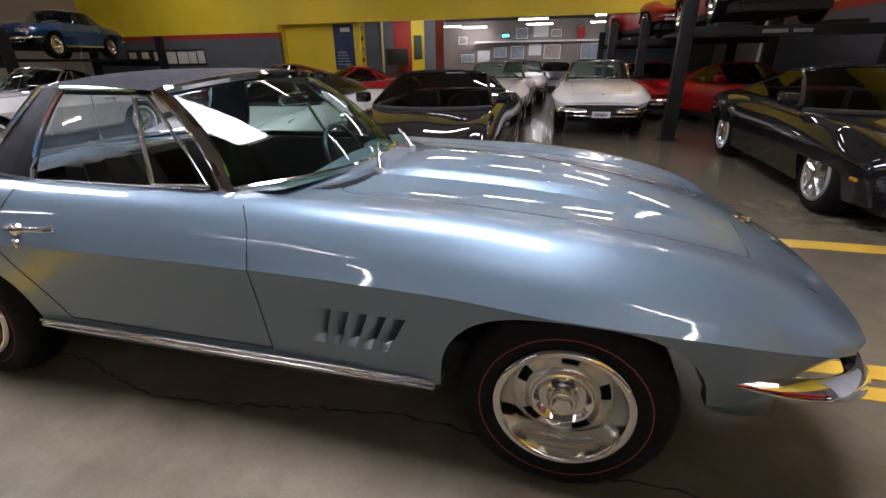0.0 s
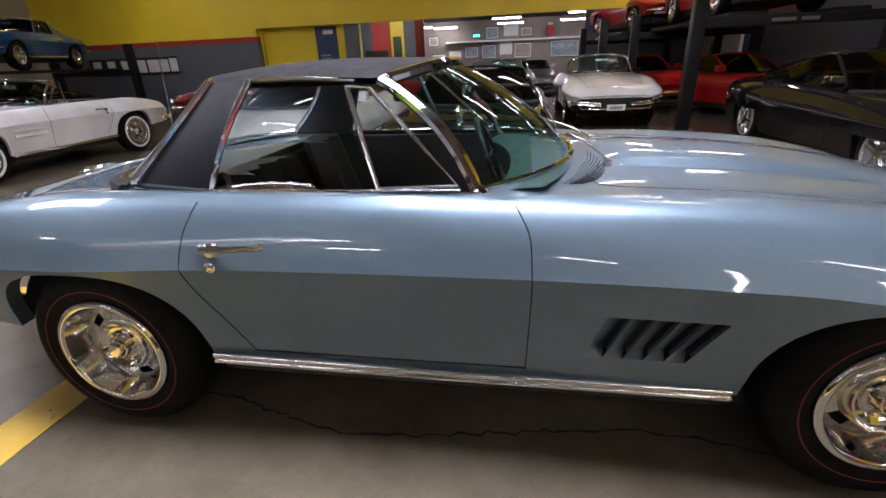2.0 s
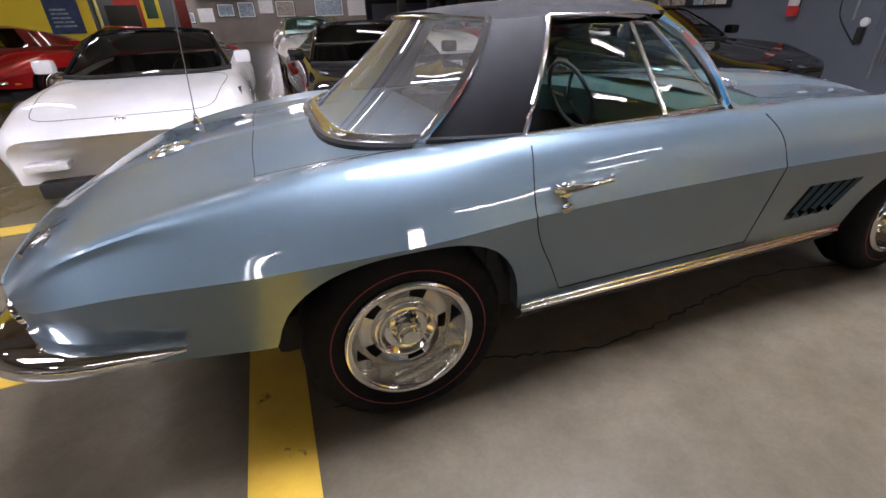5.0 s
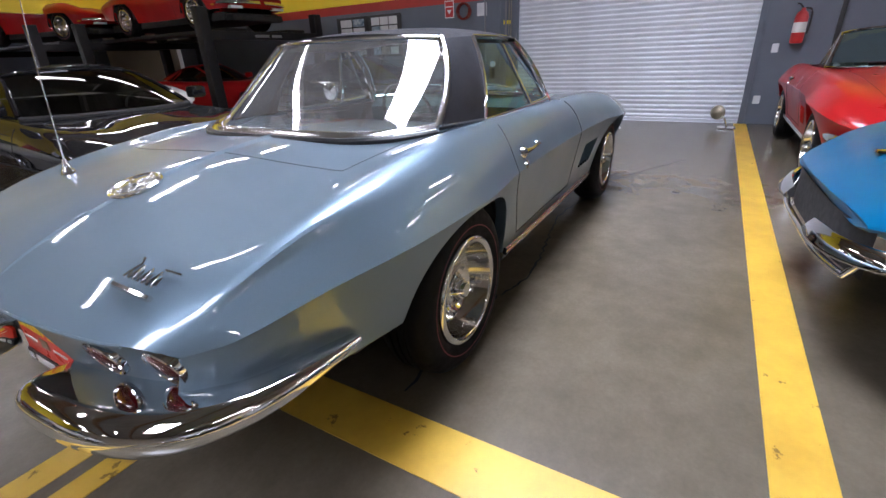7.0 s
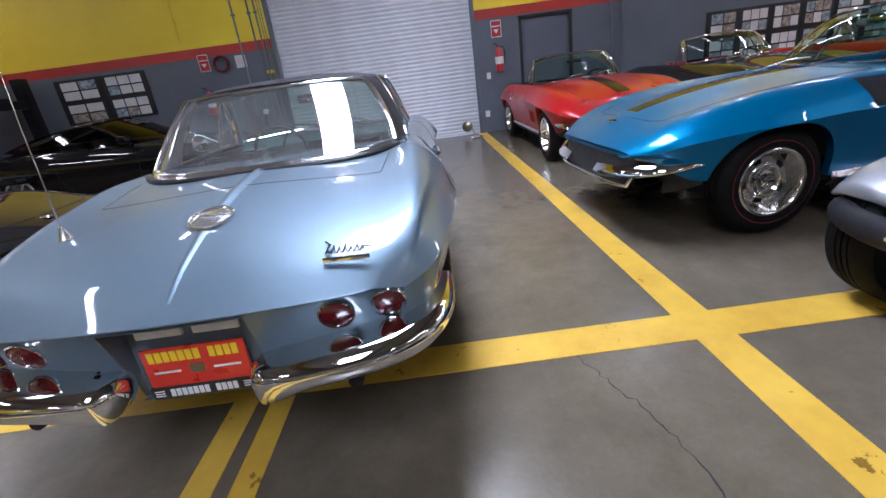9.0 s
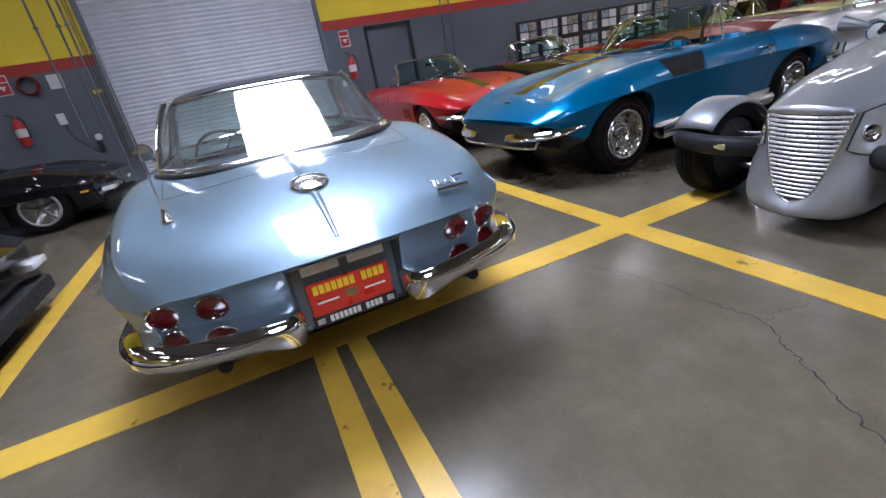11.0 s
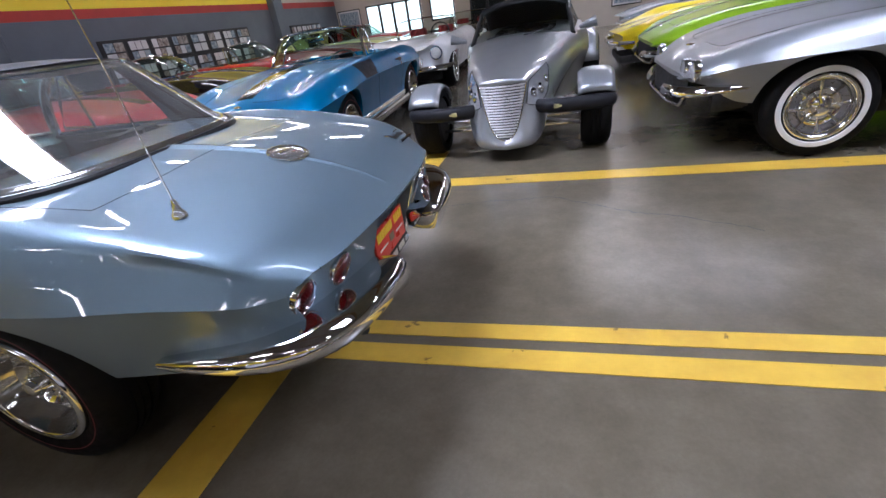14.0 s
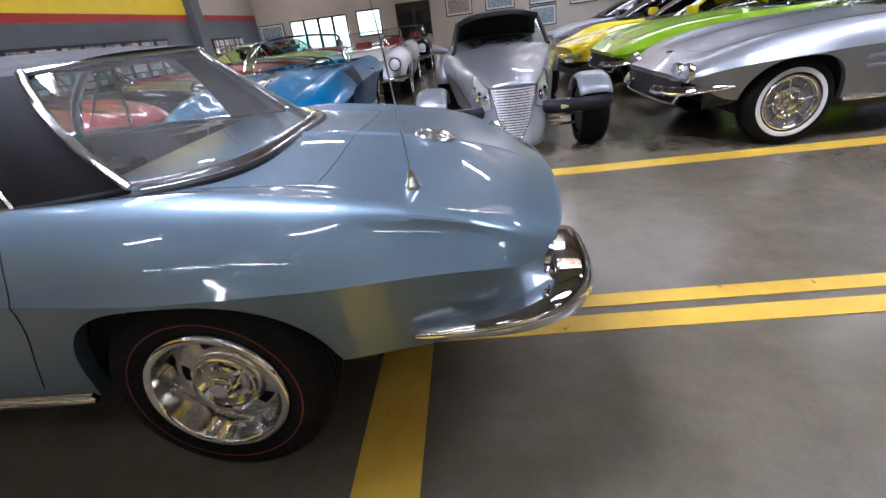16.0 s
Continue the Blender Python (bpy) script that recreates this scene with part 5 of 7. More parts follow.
# other walls and the ceiling
wall_block("wall_south", (-16.2, -17.8, 0), (6.25, -17.6, CEILING), WALL_BEIGE, "beige painted wall of the front office")
wall_block("wall_west", (-16.2, -17.6, 0), (-16.0, 30, CEILING), WALL_BEIGE)
wall_block("wall_north_grey", (-16.0, 12.4, 0), (-8.0, 12.6, 2.05), WALL_GREY, "grey lower wall")
wall_block("wall_north_band", (-16.0, 12.4, 2.05), (-8.0, 12.6, 2.2), WALL_RED)
wall_block("wall_north_upper", (-16.0, 12.4, 2.2), (-8.0, 12.6, CEILING), WALL_YELLOW)
wall_block("wall_header", (-8.0, 12.4, 2.42), (WX + 0.2, 12.6, CEILING), WALL_YELLOW, "yellow painted header over the wide opening")
wall_block("wall_jamb", (-8.05, 12.6, 0), (-7.95, 17, 2.9), WALL_YELLOW)
wall_block("wall_annex_north", (-16, 30, 0), (WX, 30.2, CEILING), WALL_TAUPE)
wall_block("wall_annex_east", (WX, 12.6, 0), (WX + 0.2, 30, CEILING), WALL_BEIGE)
tagged(part("ceiling", Geo().grid([[(x, y, CEILING) for y in np.linspace(12.6, -17.8, 20)] for x in np.linspace(-16.2, 6.25, 14)]).mesh("ceiling", CEIL, 0)), "dark boarded ceiling", "ceiling", "", "structure")
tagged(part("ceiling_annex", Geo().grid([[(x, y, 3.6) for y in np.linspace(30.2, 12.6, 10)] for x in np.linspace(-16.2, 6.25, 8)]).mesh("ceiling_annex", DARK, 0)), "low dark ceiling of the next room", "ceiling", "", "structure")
for y in np.arange(-15.5, 12, 3.4):
    tagged(part("ceiling_beam", Geo().box((-16, y - 0.08, CEILING - 0.4), (6.05, y + 0.08, CEILING - 0.01)).mesh("ceiling_beam", BEAM, 0)), "brown glued timber ceiling beam", "", "", "structure")

# bay lines
stripe(-1.80, -2.80, -1.59, 1.70)
stripe(-12.0, -1.97, -1.80, -1.80), stripe(-1.59, -1.97, 6.0, -1.80)
stripe(-9.0, 1.70, 6.0, 1.87)
stripe(-14.0, -0.065, -1.80, 0.03), stripe(-14.0, 0.09, -1.80, 0.20)
stripe(2.0, -0.065, 6.0, 0.03), stripe(2.0, 0.09, 6.0, 0.20)


# ---------------------------------------------------------------- lamps
def tube_lamp(x, y, length=1.3, z=4.3, along="x", lit=TUBE):
    """A hanging batten with a lit lens, and the light it gives."""
    root = tagged(new("strip_light"), "white batten ceiling light with lit tubes, some of them added", "ceiling light", "strip lights")
    d = (length / 2, 0.07) if along == "x" else (0.07, length / 2)
    part("housing", Geo().box((-d[0], -d[1], 0.0), (d[0], d[1], 0.07), 0.01).mesh("housing", WHITE), root)
    for sd in (-0.8, 0.8):
        px, py = (sd * d[0], 0) if along == "x" else (0, sd * d[1])
        part("hanger", Geo().tube([(px, py, 0.06), (px, py, (CEILING if y < 12.4 else 3.6) - z)], 0.004, 5).mesh("hanger", STEEL_TRIM), root)
    for off in (-0.035, 0.035):
        ends = [(-d[0] + 0.03, off, -0.022), (d[0] - 0.03, off, -0.022)] if along == "x" else [(off, -d[1] + 0.03, -0.022), (off, d[1] - 0.03, -0.022)]
        part("tube", Geo().tube(ends, 0.018, 8).mesh("tube", lit), root, "lit fluorescent tube")
    root.matrix_basis = pose(x, y, z)
    return root


# (-1.2, 3.6), (2.2, 3.0), (3.2, 10.2) and x -12 are added fill
# battens at x 4.9 and 5.0 are added to brighten the yellow wall
for x, y in ((-3.6, 5.2), (-1.2, 3.6), (2.2, 3.0), (0.8, 6.8), (2.7, 7.3), (-1.4, 8.4), (-8.0, 2.6), (-9.5, 7.0), (4.0, -4.4), (-3.8, -7.4), (-8.5, -5.0), (-6.4, 9.6), (3.2, 10.2), (-12.0, 8.2), (-12.0, 5.0), (-4.0, -10.0), (1.5, -10.0), (3.0, -15.0), (-4.0, -15.0), (4.6, 7.5), (4.2, -8.0), (4.2, -12.5), (4.9, -6.0), (4.9, -10.2), (4.9, -14.6), (-10.5, 10.4), (5.0, -8.2), (5.0, -12.4)):
    tube_lamp(x, y)
# the last two are added to brighten the front of the next room
for x, y in ((-5.94, 27.7), (-4.6, 29.0), (-0.62, 23.9), (-0.51, 27.6), (3.08, 22.8), (3.07, 27.4), (-5.0, 15.0), (0.5, 14.6)):
    tube_lamp(x, y, 1.5, 3.2, "x", TUBE_NEAR)
def skylight(x0, y0, lit, length=3.7):
    """A translucent roof panel above a shaft of four timber boards."""
    root = tagged(new("skylight"), "bright translucent skylight panel in a timber shaft", "", "", "structure")
    x1, y1, z = x0 + length, y0 + 1.55, CEILING
    part("panel", Geo().box((x0, y0, z - 0.012), (x1, y1, z + 0.2), 0.0).mesh("panel", lit, 0), root)
    for a, b in (((x0 - 0.05, y0 - 0.05, z - 0.30), (x0, y1 + 0.05, z)), ((x1, y0 - 0.05, z - 0.30), (x1 + 0.05, y1 + 0.05, z)), ((x0, y0 - 0.05, z - 0.30), (x1, y0, z)), ((x0, y1, z - 0.30), (x1, y1 + 0.05, z))):
        part("shaft_board", Geo().box(a, b, 0.0).mesh("shaft_board", BEAM, 0), root)
    return root


for x0, y0, lit in ((-1.3, -1.30, DAYLIGHT), (-7.9, -9.5, DULL_DAYLIGHT), (-8.6, -1.20, DULL_DAYLIGHT), (-7.9, -16.6, DULL_DAYLIGHT)):
    skylight(x0, y0, lit, 2.8 if lit is DAYLIGHT else 3.7)

# ---------------------------------------------------------------- cars
c2_car("sports_car", HERO_BLUE, pose(0, -0.003, 0), "ice blue metallic sixties sports car with black vinyl hardtop", "hardtop", "rally", SEAT, hero=True)
c2_car("sports_car", MARINA, pose(0.02, -4.01, 0, 0, 0, 92.5), "bright blue convertible with black hood stripe and side pipes", "open", "rally", MARINA, STRIPE_BLACK, side_pipes=True, group="cars in the hall")
c2_car("sports_car", RED, pose(3.56, -3.02, 0, 0, 0, 180), "red open sports car with black hood stripe by the shutter", "open", "rally", SEAT, STRIPE_BLACK, group="cars in the hall")
c2_car("sports_car", BLACK, pose(3.6, -5.3, 0, 0, 0, 180), "black open sports car beside the red one", "open", "rally", RED_SEAT, group="cars in the hall")
c2_car("sports_car", RED, pose(3.4, -7.6, 0, 0, 0, 180), "red open sports car below the photo boards", "open", "rally", SEAT, group="cars in the hall")
c2_car("sports_car", SILVER, pose(-5.77, -2.80, 0), "silver coupe with white banded tyres", "coupe", "whitewall", SEAT, early=True, group="cars in the hall")
c2_car("sports_car", LIME, pose(-5.92, -5.05, 0), "lime green sports car", "coupe", "rally", SEAT, group="cars in the hall")
c2_car("sports_car", WHITE, pose(-7.22, 3.9, 0, 0, 0, -90), "white open sports car with chrome wheel covers", "open", "whitewall", SEAT, early=True, group="cars in the hall")
c2_car("sports_car", WHITE, pose(1.83, 8.65, 0, 0, 0, -90), "white sports car facing the hall", "hardtop", "rally", SEAT, group="cars in the hall")
c2_car("sports_car", MAROON, pose(-6.6, 9.6, 0, 0, 0, 212), "dark maroon sports car by the back wall", "coupe", "rally", SEAT, early=True, group="cars in the hall")


# ---------------------------------------------------------------- later cars
def shell_c3():
    s = Shell(2.22, -2.40, (1.2445, -1.2445), 0.335, (0.38, 0.40, 0.30))
    s.bow_f, s.bow_r = 0.16, 0.10
    s.key("zb", 2.22, 0.36, 1.6, 0.34, 0.8, 0.26, -0.8, 0.27, -1.7, 0.36, -2.40, 0.42)
    s.key("yb", 2.22, 0.60, 1.7, 0.76, 1.24, 0.80, 0.3, 0.70, -0.5, 0.70, -1.24, 0.80, -2.0, 0.74, -2.40, 0.66)
    s.key("yc", 2.22, 0.66, 1.9, 0.80, 1.24, 0.875, 0.3, 0.78, -0.4, 0.77, -1.24, 0.875, -1.9, 0.82, -2.40, 0.72)
    s.key("zc", 2.22, 0.50, 1.9, 0.54, 1.24, 0.62, 0.3, 0.58, -0.4, 0.60, -1.24, 0.66, -2.40, 0.62)
    s.key("yu", 2.22, 0.645, 1.9, 0.78, 1.24, 0.85, 0.3, 0.765, -0.4, 0.755, -1.24, 0.85, -2.40, 0.70)
    s.key("zu", 2.22, 0.54, 1.9, 0.61, 1.24, 0.74, 0.3, 0.70, -0.4, 0.72, -1.24, 0.78, -2.40, 0.68)
    s.key("yp", 2.22, 0.52, 1.9, 0.62, 1.24, 0.66, 0.3, 0.68, -0.4, 0.68, -1.24, 0.66, -2.40, 0.56)
    s.key("zp", 2.22, 0.57, 1.9, 0.66, 1.24, 0.835, 0.6, 0.83, 0.3, 0.81, -0.4, 0.82, -1.24, 0.88, -1.9, 0.82, -2.40, 0.72)
    s.key("yv", 2.22, 0.30, 1.24, 0.40, -0.4, 0.55, -2.40, 0.40)
    s.key("zv", 2.22, 0.58, 1.9, 0.645, 1.24, 0.745, 0.5, 0.80, -0.4, 0.84, -1.24, 0.86, -2.40, 0.73)
    s.key("zm", 2.22, 0.585, 1.9, 0.66, 1.24, 0.775, 0.5, 0.835, -0.4, 0.84, -1.24, 0.86, -2.40, 0.735)
    return s


def shell_late(front, back, axles, soft):
    s = Shell(front, back, axles, 0.325, (0.37, 0.37, 0.29))
    s.bow_f, s.bow_r = 0.20 + 0.1 * soft, 0.10
    a, b = axles
    s.key("zb", front, 0.24, a, 0.20, b, 0.21, back, 0.30)
    s.key("yb", front, 0.72, a, 0.84, 0, 0.83, b, 0.86, back, 0.78)
    s.key("yc", front, 0.74, a + 0.5, 0.86, a, 0.90, 0, 0.875, b, 0.915, back, 0.84)
    s.key("zc", front, 0.42, a, 0.46, 0, 0.47, b, 0.50, back, 0.52)
    s.key("yu", front, 0.72, a + 0.5, 0.84, a, 0.885, 0, 0.865, b, 0.90, back, 0.82)
    s.key("zu", front, 0.49, a, 0.62, 0, 0.64, b, 0.70, back, 0.72)
    s.key("yp", front, 0.62, a, 0.76, 0, 0.78, b, 0.78, back, 0.70)
    s.key("zp", front, 0.545, a + 0.5, 0.645, a, 0.735 + 0.03 * soft, 0, 0.80, b, 0.86, back, 0.82)
    s.key("yv", front, 0.35, a, 0.42, 0, 0.62, b, 0.50, back, 0.4)
    s.key("zv", front, 0.565, a + 0.5, 0.665, a, 0.745 - 0.02 * soft, 0.5, 0.80, 0, 0.82, b, 0.90, back, 0.86)
    s.key("zm", front, 0.575, a + 0.5, 0.675, a, 0.76, 0.5, 0.825, 0, 0.84, b, 0.91, back, 0.87)
    return s


C3 = shell_c3()
C4 = shell_late(2.16, -2.28, (1.2215, -1.2215), 0)
C5 = shell_late(2.27, -2.30, (1.327, -1.327), 1)


def cabin(car, S, paint, base, top, half, high, glass, roof=None, open_top=False, seats=SEAT):
    """Windscreen, side glass, roof and back glass over a body. base, top: lengths at the belt and at the roof, front then rear."""
    (b0, b1), (t0, t1), (wb, wt), (zb0, zt, zb1) = base, top, half, high
    U = np.linspace(-1, 1, 15)
    lo = [Vector((b0 - 0.32 * abs(u) ** 2.2, wb * u, zb0)) for u in U]
    hi = [Vector((t0 - 0.12 * abs(u) ** 2.2, wt * u, zt - 0.04 * abs(u) ** 3)) for u in U]
    rows = [[a.lerp(b, t) + Vector((0.02, 0, 0.012)) * (4 * t * (1 - t)) for a, b in zip(lo, hi)] for t in np.linspace(0, 1, 6)]
    sheet("windscreen", rows, glass, car, "dark reflecting windscreen", shadow=False)
    part("screen_frame", Geo().tube([r[0] for r in rows] + hi[1:] + [r[-1] for r in rows][-2::-1], 0.022, 8).mesh("screen_frame", roof or paint), car)
    part("cowl", Geo().tube([p + Vector((0.03, 0, -0.02)) for p in lo], 0.025, 8).mesh("cowl", DARK), car)
    if not open_top:
        back_hi = [Vector((t1, wt * 0.97 * u, zt - 0.02 - 0.04 * abs(u) ** 3)) for u in U]
        back_lo = [Vector((b1 + 0.10 * abs(u) ** 2.2, wb * 0.86 * u, zb1)) for u in U]
        sheet("roof", [[a.lerp(b, t) + Vector((0, 0, 0.02 * 4 * t * (1 - t))) for a, b in zip(hi, back_hi)] for t in np.linspace(0, 1, 6)], roof or paint, car, thick=0.02)
        sheet("rear_window", [[a.lerp(b, t) + Vector((-0.03, 0, 0.03)) * (4 * t * (1 - t)) for a, b in zip(back_hi, back_lo)] for t in np.linspace(0, 1, 6)], glass, car, shadow=False)
        for k, sd in ((0, -1), (-1, 1)):
            sheet("side_window", [[lo[k].lerp(Vector((b1 + 0.3, sd * wb, zb1 - 0.03)), t) for t in np.linspace(0, 1, 7)], [hi[k].lerp(back_hi[k], t) for t in np.linspace(0, 1, 7)]], glass, car, shadow=False)
            sheet("pillar", [[back_hi[k], back_hi[k] + Vector((0.12, 0, 0.0))], [back_lo[k], Vector((b1 + 0.42, sd * wb, zb1 - 0.03))]], roof or paint, car)
    g = Geo().box((b1 + 0.35, -wb + 0.05, 0.3), (b0 - 0.25, wb - 0.05, 0.36), 0.02)
    part("cabin_floor", g.mesh("cabin_floor", DARK), car)
    for y in (-0.36, 0.36):
        chairs(car, (b1 + b0) / 2 + 0.05, y, seats, 0.30)
    steering_wheel(car, b0 - 0.42, 0.36, 0.78)
    for sd in (-1, 1):
        part("door_mirror", Geo().box((b0 - 0.40, sd * (wb + 0.14) - 0.08, zb0 + 0.02), (b0 - 0.26, sd * (wb + 0.14) + 0.08, zb0 + 0.14), 0.035).mesh("door_mirror", paint), car)


def late_car(name, S, paint, m, label, wheel="spoke", roof=None, open_top=False, glass=None, group="cars in the hall", kind="c4", seats=SEAT):
    car = tagged(new(name), label, "car", group)
    if kind == "c3":
        dims = (0.62, -1.20), (-0.10, -0.55), (0.66, 0.52), (0.84, 1.19, 0.90)
    elif kind == "c5":
        dims = (0.78, -1.62), (-0.05, -0.55), (0.74, 0.56), (0.83, 1.205, 0.93)
    else:
        dims = (0.72, -1.45), (-0.08, -0.50), (0.72, 0.55), (0.83, 1.18, 0.92)
    hole = lambda s, j: dims[0][1] + 0.45 < s < dims[0][0] - 0.35 and j >= 22
    S.skin("body", paint, car, hole, 0.07)
    part("underbody", Geo().box((S.back + 0.25, -0.66, 0.15), (S.front - 0.3, 0.66, 0.30), 0.03).mesh("underbody", DARK), car)
    for ax in S.axles:
        for sd in (-1, 1):
            mm = Matrix.Translation((ax, sd * 0.66, S.r))
            part("wheel_well", Geo().lathe([(0.39, 0.17 * sd), (0.39, -0.16 * sd), (0.05, -0.16 * sd)], 20, mm, 0.0, math.pi).mesh("wheel_well", DARK), car)
    cabin(car, S, paint, *dims, glass or DARK_GLASS, roof, open_top, seats)
    wheels(car, S.axles, 0.745 if kind != "c3" else 0.70, wheel, S.r, 0.23, 0.215)
    part("nose_emblem", Geo().lathe([(0.04, 0), (0.036, -0.006), (0, -0.008)], 18, Matrix.Translation((S.front - 0.25, 0, S.top_z(S.front - 0.25, 0))) @ Matrix.Rotation(radians(-90), 4, "X")).mesh("nose_emblem", CHROME), car)
    for sd in (-1, 1):
        x = S.front - 0.02
        if kind == "c3":
            pth = [(((S.front - 0.30, sd * 0.76, 0.45), (0.4, sd, 0)), 0.7), (((S.front - 0.10, sd * 0.66, 0.45), (1, sd * 0.6, 0)), 1.0), (((S.front + 0.03, sd * 0.42, 0.45), (1, sd * 0.1, 0)), 1.0), (((S.front + 0.04, sd * 0.05, 0.45), (1, 0, 0)), 1.0)]
            blade(pth, CHROME, car, "front_bumper", "slim chrome bumper", 0.03, 0.03, 0.025)
        part_x = S.front - 0.42
        part("marker_lamp", Geo().box((part_x - 0.045, sd * S.side_y(part_x, 0.42) - 0.012, 0.405), (part_x + 0.045, sd * S.side_y(part_x, 0.42) + 0.008, 0.432), 0.006).mesh("marker_lamp", LENS_AMBER), car)
        part("fog_lamp", Geo().box((x + S.bow(S.front, 0.6) - 0.06, sd * 0.50 - 0.13, 0.345), (x + S.bow(S.front, 0.5) + 0.03, sd * 0.50 + 0.13, 0.395), 0.010).mesh("fog_lamp", LENS_CLEAR), car)
        seam(S, [(0.52, 0.76), (0.55, 0.6), (0.53, 0.4), (0.50, 0.27)], car, side=sd)
        seam(S, [(-0.62, 0.76), (-0.66, 0.6), (-0.62, 0.4), (-0.55, 0.27)], car, side=sd)
        if kind == "c4":
            seam(S, [(S.front - 0.2, 0.455), (1.3, 0.47), (0.0, 0.475), (-1.4, 0.50), (S.back + 0.1, 0.52)], car, "rub_strip", 0.008, side=sd)
        seam(S, [(0.72, sd * 0.05), (0.62, sd * 0.5), (0.8, sd * 0.70), (1.4, sd * 0.66), (S.front - 0.4, sd * 0.58), (S.front - 0.32, sd * 0.30), (S.front - 0.30, sd * 0.02)], car, "hood_gap", 0.003, True)
    part("air_dam", Geo().box((S.front - 0.35, -0.6, 0.14), (S.front - 0.10, 0.6, 0.26), 0.03).mesh("air_dam", DARK), car)
    car.matrix_basis = m
    return car


def prowler():
    """A low hot-rod roadster with a pointed grille, free front wheels and separate fenders."""
    car = tagged(new("hot_rod_roadster"), "silver retro hot rod roadster with free front wheels, soft top", "car", "cars in the hall")
    S = Shell(1.86, -2.15, (), 0.3, (0.1, 0.1, 0.1))
    S.bow_f, S.bow_r = 0.5, 0.12
    S.key("zb", 1.86, 0.15, 1.44, 0.13, 0.8, 0.17, -0.5, 0.2, -1.44, 0.24, -2.15, 0.40)
    S.key("yb", 1.86, 0.045, 1.44, 0.24, 0.8, 0.30, 0.3, 0.42, -0.5, 0.60, -1.44, 0.60, -2.15, 0.46)
    S.key("yc", 1.86, 0.125, 1.44, 0.37, 0.8, 0.50, 0.3, 0.58, -0.5, 0.74, -1.44, 0.74, -2.15, 0.6)
    S.key("zc", 1.86, 0.36, 1.44, 0.46, 0.8, 0.55, 0.3, 0.60, -0.5, 0.62, -1.44, 0.64, -2.15, 0.62)
    S.key("yu", 1.86, 0.158, 1.44, 0.365, 0.8, 0.495, 0.3, 0.57, -0.5, 0.73, -1.44, 0.72, -2.15, 0.58)
    S.key("zu", 1.86, 0.47, 1.44, 0.58, 0.8, 0.67, 0.3, 0.73, -0.5, 0.78, -1.44, 0.80, -2.15, 0.72)
    S.key("yp", 1.86, 0.198, 1.44, 0.305, 0.8, 0.43, 0.3, 0.50, -0.5, 0.64, -1.44, 0.60, -2.15, 0.46)
    S.key("zp", 1.86, 0.645, 1.44, 0.715, 0.8, 0.785, 0.3, 0.83, -0.5, 0.87, -1.44, 0.92, -2.15, 0.8)
    S.key("yv", 1.86, 0.12, 1.44, 0.13, 0.8, 0.2, 0.3, 0.28, -0.5, 0.36, -2.15, 0.22)
    S.key("zv", 1.86, 0.676, 1.44, 0.755, 0.8, 0.835, 0.3, 0.88, -0.5, 0.91, -1.44, 0.95, -2.15, 0.83)
    S.key("zm", 1.86, 0.686, 1.44, 0.77, 0.8, 0.85, 0.3, 0.895, -0.5, 0.92, -1.44, 0.96, -2.15, 0.84)
    S.skin("body", SILVER, car, lambda s, j: (-0.95 < s < 0.0 and j >= 22) or (s > 1.40 and j < 17), 0.07)
    # nose: from the teardrop edge of the grille round to the body, swelling into the chin
    joint = min((s for s in S.stations(0.07) if s > 1.36), key=lambda s: abs(s - 1.40))
    half_w = knots(0.0, 0.0, 0.015, 0.03, 0.04, 0.05, 0.10, 0.078, 0.2, 0.103, 0.4, 0.135, 0.7, 0.168, 1.0, 0.198)
    face_x = lambda y, z: 1.885 - 0.06 * max(0, z - 0.35) - 1.15 * y * y
    ctrl = [knots(0, 2.05, 0.12, 2.04, 0.3, 1.95, 0.5, 1.82, 0.75, 1.73, 1, 1.66), knots(0, 0, 0.12, 0.30, 0.3, 0.37, 0.5, 0.35, 0.75, 0.31, 1, 0.26), knots(0, 0.04, 0.12, 0.052, 0.3, 0.19, 0.5, 0.36, 0.75, 0.52, 1, 0.69)]
    base = [np.interp(np.linspace(4, 17, 30), range(len(S.profile(joint))), [q[k] for q in S.profile(joint)]) for k in (0, 1)]
    root = [lambda v, k=k: float(np.interp((v - 0.3) / 0.7 * 29, range(30), base[k])) if v > 0.3 else (0.0, 0.115)[k] + (float(base[k][0]) - (0.0, 0.115)[k]) * (math.sin(math.pi / 2 * v / 0.3) if k == 0 else 1 - math.cos(math.pi / 2 * v / 0.3)) for k in (0, 1)]
    seam_line = [S.point(s, *S.profile(s)[17]) for s in np.linspace(1.86, joint, 13)]

    def nose(u, v, sd):
        z = 0.185 + 0.46 * v
        e = Vector((face_x(half_w(v), z), half_w(v), z))
        c = Vector((ctrl[0](v), ctrl[1](v), ctrl[2](v)))
        r = Vector((joint, root[0](v), root[1](v)))
        p = e * (1 - u) ** 2 + c * (2 * u * (1 - u)) + r * u * u
        w = max(0.0, (v - 0.78) / 0.22) ** 2
        k = u * 12
        i = min(int(k), 11)
        q = Vector(seam_line[i]).lerp(Vector(seam_line[i + 1]), k - i)
        p = p.lerp(q, w)
        return Vector((p.x, sd * p.y, p.z))

    for sd in (-1, 1):
        sheet("nose_side", [[nose(u, v, sd) for u in np.linspace(0, 1, 17)] for v in np.linspace(0, 1, 25)], SILVER, car, "rounded silver nose and chin", sharp=60)
    # grille of bright bars inside the teardrop
    rows = []
    for v in np.linspace(0.03, 1.02, 18):
        z, w = 0.185 + 0.46 * v, half_w(min(v, 1)) - 0.002
